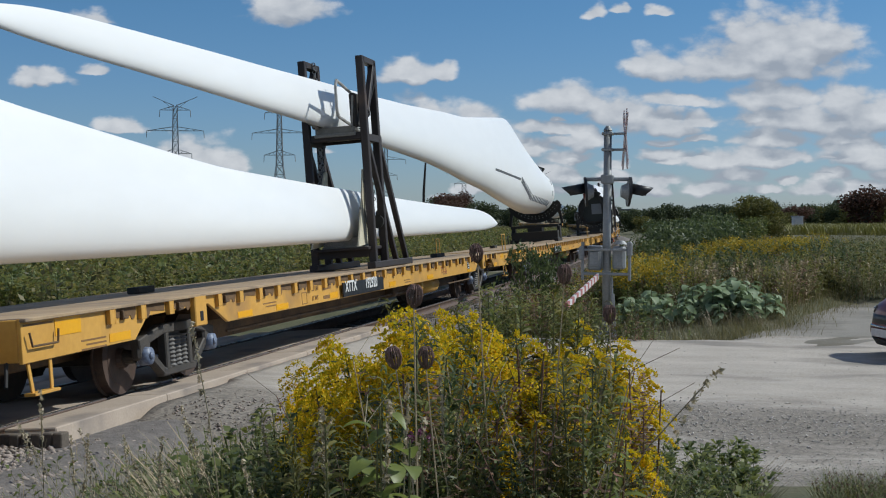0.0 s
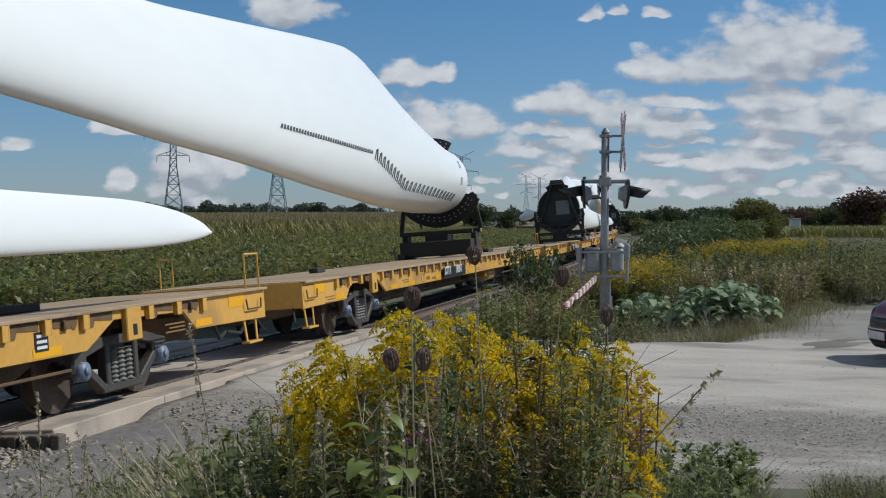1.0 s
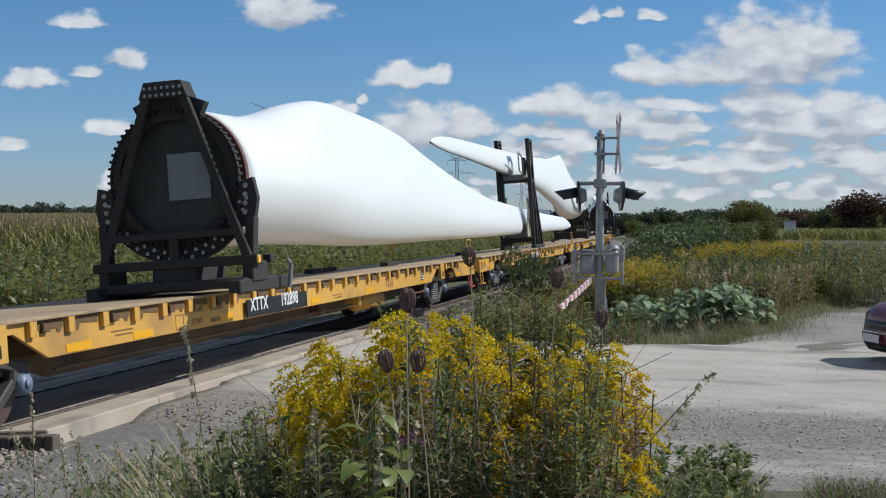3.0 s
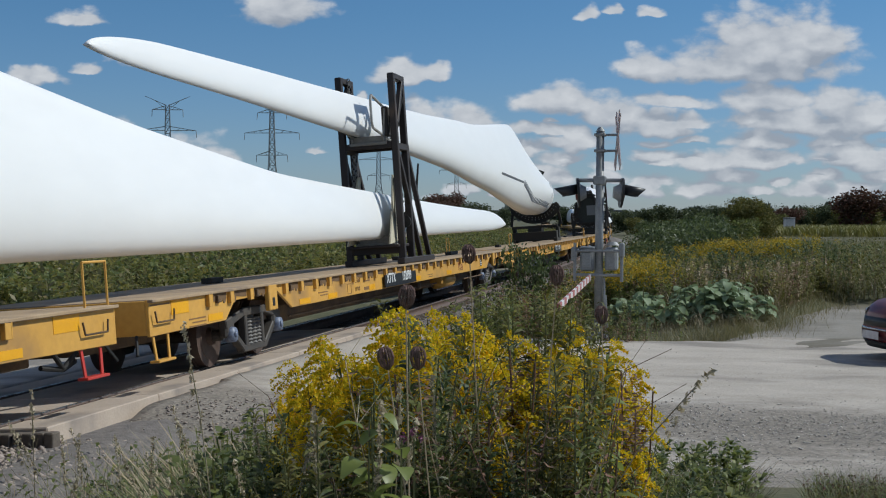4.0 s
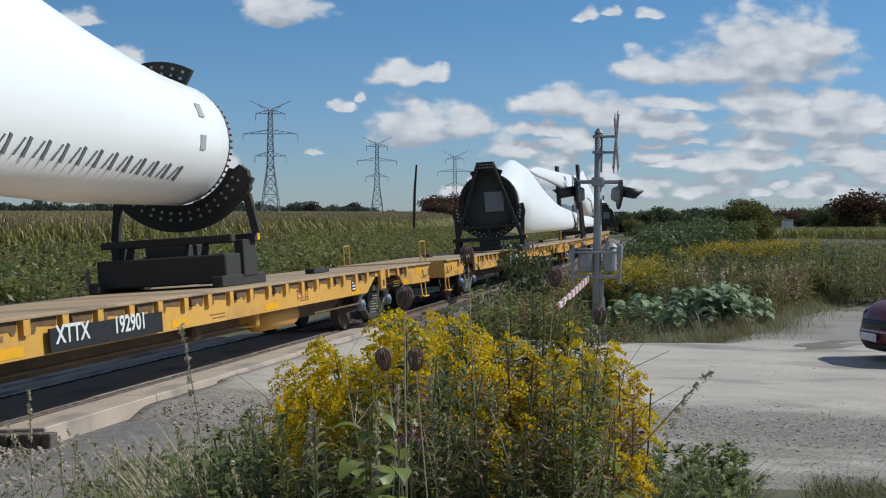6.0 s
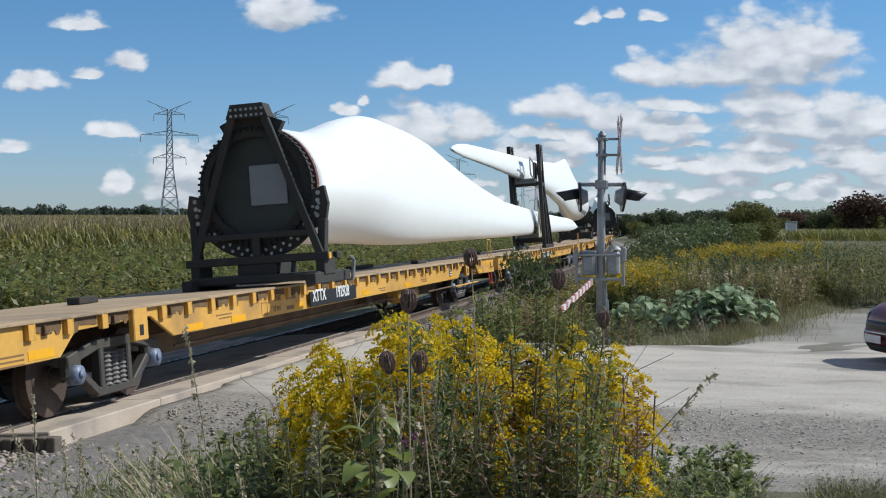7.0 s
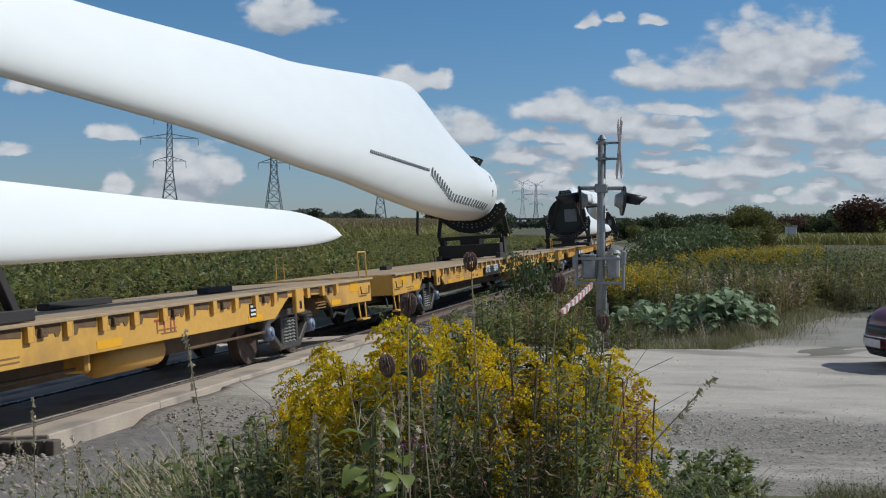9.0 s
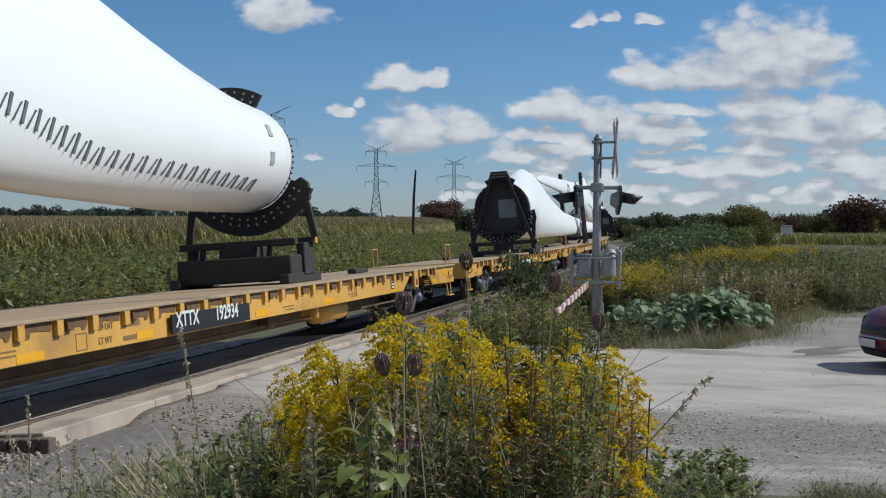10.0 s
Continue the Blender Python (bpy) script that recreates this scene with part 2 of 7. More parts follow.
M = {
    "blade": material("white_gelcoat", (0.90, 0.90, 0.89), (0.85, 0.85, 0.84), 0.32, 0.35, 3.0, dirt=(0.76, 0.75, 0.71), dirt_at=0.72, stretch=(1, 0.3, 1)),
    "fin": material("grey_fins", (0.17, 0.18, 0.19), rough=0.6),
    "patch_grey": material("pale_grey_tape", (0.42, 0.43, 0.44), rough=0.6),
    "cover": material("dark_green_cover", (0.026, 0.035, 0.028), (0.018, 0.022, 0.019), 0.6, 2, 20),
    "stand": material("black_green_steel", (0.024, 0.026, 0.024), (0.034, 0.030, 0.026), 0.85, 3, 40, dirt=(0.06, 0.04, 0.028), dirt_at=0.66),
    "tower": material("dark_brown_steel", (0.022, 0.017, 0.017), (0.034, 0.024, 0.021), 0.6, 3, 40, dirt=(0.07, 0.042, 0.028), dirt_at=0.68),
    "rubber": material("black_rubber", (0.018, 0.018, 0.018), rough=0.8),
    "bolt": material("bright_bolt_heads", (0.36, 0.37, 0.35), rough=0.4, metal=0.6),
    "red_rust": material("red_oxide_flange", (0.16, 0.045, 0.035), (0.10, 0.04, 0.03), 0.6, 8, 60),
    "panel": material("grey_hatch", (0.20, 0.215, 0.225), (0.16, 0.175, 0.18), 0.5, 3, 30),
    "chain": material("galvanised_chain", (0.30, 0.30, 0.29), (0.16, 0.15, 0.14), 0.5, 9, 60, metal=0.5),
    "strap": material("grey_web_strap", (0.30, 0.29, 0.26), (0.18, 0.17, 0.15), 0.8, 9, 60),
    "sling": material("pale_web_sling", (0.62, 0.57, 0.43), (0.46, 0.41, 0.29), 0.85, 6, 50, bump=0.004),
    "pad_grey": material("grey_pad_plate", (0.42, 0.41, 0.39), (0.30, 0.29, 0.27), 0.6, 4, 40, dirt=(0.16, 0.13, 0.10), dirt_at=0.66),
    "yellow": material("freight_yellow", (0.68, 0.37, 0.072), (0.57, 0.295, 0.055), 0.5, 1.1, 14, bump=0.002, dirt=(0.30, 0.17, 0.07), dirt_at=0.63),
    # brown that stands for shade under the deck lip, laid on the sill
    "sill_shade": material("painted_brown_shade", (0.17, 0.095, 0.038), (0.10, 0.055, 0.025), 0.8, 6, 40),
    "under": material("grimy_underframe", (0.16, 0.09, 0.035), (0.06, 0.042, 0.03), 0.75, 2, 20),
    "reflect": material("amber_reflective_tape", (0.85, 0.42, 0.01), (0.78, 0.36, 0.008), 0.35, 2, 30),
    "deck": material("worn_deck_boards", (0.42, 0.30, 0.18), (0.31, 0.215, 0.13), 0.85, 1.3, 25, bump=0.006, dirt=(0.22, 0.16, 0.11), dirt_at=0.62, stretch=(0.4, 2.5, 1)),
    "truck": material("oily_cast_steel", (0.035, 0.032, 0.030), (0.075, 0.062, 0.05), 0.65, 5, 40),
    "wheel": material("rusty_wheel_steel", (0.085, 0.050, 0.036), (0.05, 0.035, 0.03), 0.6, 6, 40),
    "rim": material("polished_tread", (0.45, 0.43, 0.41), rough=0.25, metal=0.9),
    "cap": material("pale_blue_bearing_cap", (0.20, 0.25, 0.36), (0.09, 0.11, 0.16), 0.5, 20, 60),
    "spring": material("grey_springs", (0.17, 0.16, 0.15), rough=0.6),
    "black": material("black_board", (0.012, 0.013, 0.016), rough=0.45),
    "white": material("white_paint", (0.80, 0.80, 0.78), rough=0.5),
    "redstep": material("bright_red_paint", (0.60, 0.05, 0.035), rough=0.5),
    "redletter": material("faded_red_paint", (0.40, 0.09, 0.05), rough=0.6),
    "stencil": material("brown_stencil_paint", (0.27, 0.14, 0.045), rough=0.6),
    "rail": material("rail_steel", (0.14, 0.085, 0.06), (0.08, 0.055, 0.045), 0.55, 5, 40),
    "railhead": material("rail_head", (0.45, 0.43, 0.42), rough=0.28, metal=0.9),
    "tie": material("weathered_tie", (0.095, 0.075, 0.06), (0.15, 0.125, 0.10), 0.9, 4, 40, bump=0.01),
    "ballast": material("ballast_stone", (0.20, 0.18, 0.165), (0.095, 0.085, 0.08), 0.95, 9, 45, bump=0.03),
    "stone": material("loose_stone", (0.34, 0.285, 0.245), (0.25, 0.21, 0.18), 0.95, 20, 80, spread=0.22, per="island"),
    "concrete": material("crossing_concrete", (0.498, 0.407, 0.326), (0.382, 0.306, 0.246), 0.9, 2.0, 45, bump=0.006, dirt=(0.26, 0.22, 0.19), dirt_at=0.62),
    "soil": material("grassy_soil", (0.10, 0.095, 0.045), (0.055, 0.062, 0.025), 1.0, 0.8, 14, bump=0.03, dirt=(0.16, 0.14, 0.10), dirt_at=0.60),
    "galv": material("galvanised_steel", (0.30, 0.315, 0.32), (0.20, 0.21, 0.215), 0.55, 5, 40, metal=0.2),
    "lamp_black": material("lamp_housing_black", (0.012, 0.012, 0.013), rough=0.45),
    "lens": material("red_lens", (0.10, 0.010, 0.008), rough=0.3),
    "red": material("faded_red_stripe", (0.40, 0.13, 0.12), rough=0.55),
    "signwhite": material("weathered_sign_white", (0.68, 0.66, 0.66), rough=0.55),
    # grey steel, made paler and bluer to paint in the distance haze
    "lattice": material("hazed_lattice_steel", (0.32, 0.35, 0.37), rough=0.6),
    "wood_pole": material("dark_wood_pole", (0.035, 0.030, 0.026), rough=0.9),
    "carpaint": material("dark_red_car_paint", (0.125, 0.012, 0.015), (0.10, 0.010, 0.013), 0.42, 2, 8, clear=0.15),
    "carglass": material("tinted_car_glass", (0.012, 0.013, 0.015), rough=0.06, clear=0.4),
    "chrome": material("silver_trim", (0.6, 0.6, 0.6), rough=0.2, metal=0.9),
    "overpass": material("overpass_concrete", (0.13, 0.14, 0.155), rough=0.9),
    "bark": material("grey_brown_bark", (0.09, 0.075, 0.06), rough=0.95, bump=0.02),
}


def leafy(name, base, spread=0.45, light=0.3, rough=0.55):
    return material(name, base, tuple(c * 0.8 for c in base), rough, 0.25, 3.0, spread=spread, per="island", through_light=light)


M.update({
    "leaf_dark": leafy("dark_green_leaves", (0.085, 0.120, 0.042), 0.5, 0.38),
    "leaf_mid": leafy("mid_green_leaves", (0.155, 0.19, 0.055), 0.5, 0.42),
    "leaf_far": leafy("far_green_leaves", (0.070, 0.092, 0.038), 0.4, 0.3, 0.85),
    # bluer than leaf_far: the haze of distance is mixed into the colour
    "leaf_haze": leafy("hazed_green_leaves", (0.075, 0.095, 0.065), 0.3, 0.3, 0.9),
    "leaf_rust": leafy("red_brown_leaves", (0.105, 0.058, 0.036), 0.45, 0.3, 0.85),
    "leaf_olive": leafy("olive_leaves", (0.15, 0.15, 0.034), 0.45, 0.3, 0.75),
    "leaf_big": leafy("pale_broad_leaves", (0.23, 0.31, 0.17), 0.45, 0.3, 0.62),
    "weed": leafy("weed_leaves", (0.17, 0.185, 0.055), 0.5, 0.5),
    "grass_green": leafy("green_grass", (0.105, 0.135, 0.035), 0.45),
    "grass_dry": leafy("dry_grass", (0.36, 0.29, 0.17), 0.35, 0.2),
    "meadow_grass": leafy("dull_meadow_grass", (0.185, 0.17, 0.065), 0.5, 0.4),
    "grass_mix": leafy("half_dry_grass", (0.19, 0.175, 0.075), 0.5),
    "corn": leafy("ripening_corn_leaves", (0.25, 0.245, 0.072), 0.6, 0.4),
    "rank": leafy("rank_weed_leaves", (0.25, 0.245, 0.062), 0.5, 0.5),
    "brown": leafy("dead_brown_leaves", (0.20, 0.125, 0.075), 0.45, 0.3, 0.8),
    "tassel": leafy("corn_tassels", (0.30, 0.235, 0.12), 0.3, 0.2),
    "bloom": leafy("goldenrod_bloom", (0.74, 0.57, 0.016), 0.42, 0.45, 0.8),
    "bloom_far": leafy("far_goldenrod_bloom", (0.52, 0.39, 0.03), 0.35, 0.2, 0.8),
    "stem": leafy("green_brown_stems", (0.12, 0.13, 0.05), 0.4, 0.1),
    "seed": leafy("brown_seed_heads", (0.30, 0.20, 0.165), 0.35, 0.35, 0.9),
    "pink": leafy("pink_flowers", (0.26, 0.09, 0.15), 0.3, 0.2),
    "milk": leafy("fresh_broad_leaves", (0.21, 0.26, 0.07), 0.4, 0.45, 0.45),
    "straw": leafy("bleached_stalks", (0.50, 0.43, 0.29), 0.3, 0.35),
})


# ---------------------------------------------------------------- mesh tools
def box(bm, c, size, turn=None, bevel=0.0):
    """An upright or turned block, with bevelled edges where asked."""
    m = Matrix.Translation(c) @ (turn or Matrix()) @ Matrix.Diagonal((*size, 1))
    made = bmesh.ops.create_cube(bm, size=1.0, matrix=m)
    if bevel:
        edges = {e for v in made["verts"] for e in v.link_edges}
        bmesh.ops.bevel(bm, geom=list(edges), offset=bevel, segments=1, affect="EDGES")


def rod(bm, a, b, r0, r1=None, n=8):
    """A round bar from a to b."""
    a, b = Vector(a), Vector(b)
    d = b - a
    m = Matrix.Translation((a + b) / 2) @ d.to_track_quat("Z", "Y").to_matrix().to_4x4()
    bmesh.ops.create_cone(bm, cap_ends=True, segments=n, radius1=r0, radius2=r0 if r1 is None else r1, depth=d.length, matrix=m)


def beam(bm, a, b, w, d, bevel=0.0):
    """A rectangular bar from a to b, w along x and d across."""
    a, b = Vector(a), Vector(b)
    v = b - a
    z = v.normalized()
    x = Vector((1, 0, 0)) if abs(z.x) < 0.9 else Vector((0, 1, 0))
    y = z.cross(x).normalized()
    x = y.cross(z)
    turn = Matrix((x, y, z)).transposed().to_4x4()
    box(bm, (a + b) / 2, (w, d, v.length), turn, bevel)


def slab(bm, outline, x0, x1, bevel=0.0):
    """A plate cut to an outline in y and z, from x0 to x1."""
    lo = [bm.verts.new((x0, y, z)) for y, z in outline]
    hi = [bm.verts.new((x1, y, z)) for y, z in outline]
    n = len(lo)
    faces = [bm.faces.new(lo), bm.faces.new(hi[::-1])]
    for i in range(n):
        faces.append(bm.faces.new((lo[i], hi[i], hi[(i + 1) % n], lo[(i + 1) % n])))
    bmesh.ops.recalc_face_normals(bm, faces=faces)
    if bevel:
        edges = {e for f in faces[:2] for e in f.edges}
        bmesh.ops.bevel(bm, geom=list(edges), offset=bevel, segments=1, affect="EDGES")


def ring(bm, c, r_in, r_out, y0, y1, n=48, a0=0.0, a1=2 * math.pi):
    """A flat ring, or a piece of one, round the y axis at c."""
    full = a1 - a0 > 6.28
    k = n if full else n + 1
    rows = []
    for i in range(k):
        a = a0 + (a1 - a0) * i / n
        u, w = math.cos(a), math.sin(a)
        rows.append([bm.verts.new((c[0] + r * u, c[1] + y, c[2] + r * w)) for r, y in ((r_in, y0), (r_out, y0), (r_out, y1), (r_in, y1))])
    faces = []
    for i in range(k if full else k - 1):
        p, q = rows[i], rows[(i + 1) % k]
        for j in range(4):
            faces.append(bm.faces.new((p[j], p[(j + 1) % 4], q[(j + 1) % 4], q[j])))
    if not full:
        faces += [bm.faces.new(rows[0][::-1]), bm.faces.new(rows[-1])]
    bmesh.ops.recalc_face_normals(bm, faces=faces)


def shell(name, bm, mat, smooth=False):
    me = bpy.data.meshes.new(name)
    bm.to_mesh(me)
    bm.free()
    me.materials.append(mat)
    if smooth:
        me.polygons.foreach_set("use_smooth", [True] * len(me.polygons))
    return me


def part(name, bm, mat, parent, label="", smooth=False):
    ob = new(name, shell(name, bm, mat, smooth) if isinstance(bm, bmesh.types.BMesh) else bm)
    ob.parent = parent
    return tagged(ob, label)


def pieces(name, me, parent, places):
    for m in places:
        ob = new(name, me)
        ob.parent = parent
        ob.matrix_basis = m


def fast(name, verts, quads, mat, smooth=False):
    """A mesh from arrays: verts n x 3, quads m x 4 (or triangles m x 3)."""
    verts, quads = np.asarray(verts, np.float32), np.asarray(quads, np.int32)
    me = bpy.data.meshes.new(name)
    m, k = quads.shape
    me.vertices.add(len(verts))
    me.vertices.foreach_set("co", verts.ravel())
    me.loops.add(m * k)
    me.loops.foreach_set("vertex_index", quads.ravel())
    me.polygons.add(m)
    me.polygons.foreach_set("loop_start", np.arange(0, m * k, k, dtype=np.int32))
    me.polygons.foreach_set("loop_total", np.full(m, k, np.int32))
    me.materials.append(mat)
    me.update(calc_edges=True)
    me.validate()
    if smooth:
        me.polygons.foreach_set("use_smooth", [True] * len(me.polygons))
    return me


rng = np.random.default_rng(7)


def scatter(verts, quads, at, turn, size, lean=None, lean_way=None, tall=None):
    """Many copies of a small template as one pair of arrays."""
    n, k = len(at), len(verts)
    v = np.repeat(np.asarray(verts, float)[None], n, 0) * np.asarray(size).reshape(n, 1, 1)
    if tall is not None:
        v[:, :, 2] *= np.asarray(tall).reshape(n, 1)
    c, s = np.cos(turn)[:, None], np.sin(turn)[:, None]
    x, y, z = v[:, :, 0] * c - v[:, :, 1] * s, v[:, :, 0] * s + v[:, :, 1] * c, v[:, :, 2]
    if lean is not None:
        x = x + z * (lean * np.cos(lean_way))[:, None]
        y = y + z * (lean * np.sin(lean_way))[:, None]
    out = np.stack([x, y, z], 2) + np.asarray(at)[:, None, :]
    q = np.asarray(quads)[None] + (np.arange(n) * k)[:, None, None]
    return out.reshape(-1, 3), q.reshape(-1, len(quads[0]))


def merge(*groups):
    vs, qs, n = [], [], 0
    for v, q in groups:
        vs.append(v)
        qs.append(np.asarray(q) + n)
        n += len(v)
    return np.concatenate(vs), np.concatenate(qs)


def ribbon(points, widths, side):
    """A leaf or blade: a strip along points, widened along side."""
    v, q = [], []
    side = Vector(side)
    for p, w in zip(points, widths):
        p = Vector(p)
        v += [tuple(p - side * w), tuple(p + side * w)]
    for i in range(len(points) - 1):
        q.append((2 * i, 2 * i + 1, 2 * i + 3, 2 * i + 2))
    return np.array(v), np.array(q)


# ---------------------------------------------------------------- the line of the track
K = 0.000851          # bend of the track to the far left, per metre
MID = -7.88           # middle of the track beside the camera
SPEED = 20.0
SET = 82.8            # one load of three cars


BANK = 3.9            # the outer rail stands higher: degrees by which the track leans to the inside of the bend


def track(s, off=0.0, z=0.0):
    """A place on the banked track: off to the right of its middle, z above the rails."""
    th, c, d = K * s, math.cos(radians(BANK)), math.sin(radians(BANK))
    o = MID + 0.755 + (off - 0.755) * c - z * d
    return Vector((-K * s * s / 2 + o * math.cos(th), s * (1 - th * th / 6) + o * math.sin(th), (off - 0.755) * d + z * c))


def banked(s):
    """The turn of what stands on the track."""
    return pose(0, 0, 0, 0, 0, math.degrees(K * s)) @ pose(0, 0, 0, 0, -BANK, 0)


def bend(y):
    return MID - K * y * y / 2


# ---------------------------------------------------------------- ground, road, track
def smooth(a, b, x):
    t = np.clip((x - a) / (b - a), 0, 1)
    return t * t * (3 - 2 * t)


ROAD0, ROAD1 = 10.6, 22.4   # the road lies square to the track between these


def road_edge(x):
    """The near edge of the road draws back towards the crossing."""
    return ROAD0 + 1.9 * smooth(-2.6, -5.4, np.asarray(x, float)) - 0.9 * smooth(-6.3, -7.0, np.asarray(x, float))


def drive_edge(y):
    """Where the driveway begins, sideways: it bears away from the track."""
    return -0.75 + 0.215 * (np.asarray(y, float) - 22.3)


def ripple(x, y, f, seed):
    return (np.sin(x * f + seed) * np.cos(y * f * 1.13 + 2.1 * seed) + 0.6 * np.sin(x * f * 2.3 - y * f * 1.7 + seed * 3)) / 1.6


def height(x, y):
    x, y = np.asarray(x, float), np.asarray(y, float)
    lat = x - (MID - K * np.clip(y, -100, 600) ** 2 / 2)
    z = np.full(np.broadcast(x, y).shape, -0.50)
    z = z + 0.0088 * np.clip(np.hypot(x, y) - 48, 0, 900) * smooth(-14, -30, lat)   # field rises to the far side
    z = z + smooth(3, 9, lat) * (0.38 + 0.0035 * np.clip(y - 25, 0, 400))           # land on this side
    z = z + smooth(2.5, 5, lat) * smooth(23, 32, y) * 0.25 * smooth(80, 40, y)
    z = z + smooth(3.0, 5.5, lat) * smooth(ROAD0 + 0.2, 6.2, y) * 0.30     # bank on which the camera stands
    z = z + 0.05 * ripple(x, y, 0.55, 1.0) + 0.02 * ripple(x, y, 1.9, 4.0)
    edge0 = road_edge(x)
    road = smooth(edge0 - 0.7, edge0 + 0.5, y + 0.25 * ripple(x, y, 1.3, 2.0)) * smooth(ROAD1 + 0.7, ROAD1 - 0.3, y + 0.2 * ripple(x, y, 1.7, 3.0))
    drive = smooth(-0.3, 0.7, x + 0.10 * ripple(x, y, 0.7, 5.0) + 0.06 * ripple(x, y, 3.1, 2.0) - drive_edge(y)) * smooth(9.5, 8.0, x) * smooth(20, 22, y) * smooth(34.5, 32, y)
    road = np.maximum(road * smooth(-60, -40, lat), drive)
    z = z * (1 - road) + road * -0.17
    bed = smooth(4.2, 2.6, np.abs(lat))
    return z * (1 - bed) + bed * -0.62


def build_ground():
    def axis(fine0, fine1, step, far):
        a = list(np.arange(fine0, fine1, step))
        d, lo, hi = step, fine0, fine1
        while hi < far:
            d *= 1.22
            hi += d
            a.append(hi)
        d = step
        while lo > -far:
            d *= 1.22
            lo -= d
            a.insert(0, lo)
        return np.array(a)
    xs, ys = axis(-16, 9, 0.22, 3500), axis(2, 46, 0.25, 4000)
    gx, gy = np.meshgrid(xs, ys)
    gz = height(gx, gy)
    n, m = gx.shape
    i = np.arange(n * m).reshape(n, m)
    q = np.stack([i[:-1, :-1], i[:-1, 1:], i[1:, 1:], i[1:, :-1]], -1).reshape(-1, 4)
    tagged(new("ground", fast("ground", np.stack([gx, gy, gz], -1).reshape(-1, 3), q, M["soil"], True)),
           "grassy soil ground rising gently to the fields", "ground", kind="structure")
    # gravel surface of the road
    xs, ys = np.concatenate([np.linspace(-45, -13, 50), np.linspace(-12.85, 8, 160), np.linspace(8.3, 30, 40)]), np.linspace(ROAD0 - 1.2, ROAD1 + 1.0, 130)
    gx, gy = np.meshgrid(xs, ys)
    lat = gx - (MID - K * gy ** 2 / 2)
    gz = -0.10 + 0.085 * smooth(3.2, 1.5, np.abs(lat)) + 0.022 * ripple(gx, gy, 0.9, 6.0) * smooth(1.5, 3, np.abs(lat)) + 0.008 * ripple(gx, gy, 4.2, 2.0)
    edge0 = road_edge(gx)
    gz = gz - 0.15 * smooth(0.0, -1.4, lat)
    gz = gz - 0.34 * smooth(edge0 + 0.4, edge0 - 0.9, gy + 0.12 * ripple(gx, gy, 2.2, 1.0)) - 0.16 * smooth(ROAD1 - 0.3, ROAD1 + 1.0, gy) * (1 - smooth(-0.4, 0.9, gx - drive_edge(ROAD1) + 0.3 * ripple(gx, gy, 1.9, 2.0)))
    gz = gz + 0.03 * smooth(11.6, 12.6, gy) * smooth(15.0, 13.6, gy) * smooth(3.0, 5.0, lat) * (0.7 + 0.5 * ripple(gx, gy, 2.6, 1.5))   # windrow of loose gravel
    gz = np.where(np.abs(lat) < 1.42, -0.36, gz)
    n, m = gx.shape
    i = np.arange(n * m).reshape(n, m)
    q = np.stack([i[:-1, :-1], i[:-1, 1:], i[1:, 1:], i[1:, :-1]], -1).reshape(-1, 4)
    tagged(new("road", fast("road", np.stack([gx, gy, gz], -1).reshape(-1, 3), q, M["gravel"], True)),
           "pale dusty limestone gravel road over the crossing", "road", kind="structure")
    xs, ys = np.linspace(-1.8, 9.5, 60), np.linspace(ROAD1 - 0.6, 34.5, 60)
    gx, gy = np.meshgrid(xs, ys)
    gz = -0.115 + 0.02 * ripple(gx, gy, 1.1, 1.0) - 0.2 * smooth(0.5, -0.4, gx + 0.12 * ripple(gx, gy, 2.1, 4.0) - drive_edge(gy)) - 0.15 * smooth(8.4, 9.5, gx) - 0.2 * smooth(32.5, 34.3, gy + 0.3 * ripple(gx, gy, 1.2, 3.0))
    n, m = gx.shape
    i = np.arange(n * m).reshape(n, m)
    q = np.stack([i[:-1, :-1], i[:-1, 1:], i[1:, 1:], i[1:, :-1]], -1).reshape(-1, 4)
    tagged(new("driveway", fast("driveway", np.stack([gx, gy, gz], -1).reshape(-1, 3), q, M["drive"], True)),
           "worn gravel driveway leading off between weeds", "driveway", kind="structure")


def swept(profile, s0, s1, step):
    """A strip of a given cross-section along the track."""
    ss = np.arange(s0, s1 + step, step)
    v = [tuple(track(s, o, z)) for s in ss for o, z in profile]
    k = len(profile)
    q = [(i * k + j, i * k + (j + 1) % k, (i + 1) * k + (j + 1) % k, (i + 1) * k + j) for i in range(len(ss) - 1) for j in range(k)]
    return v, q


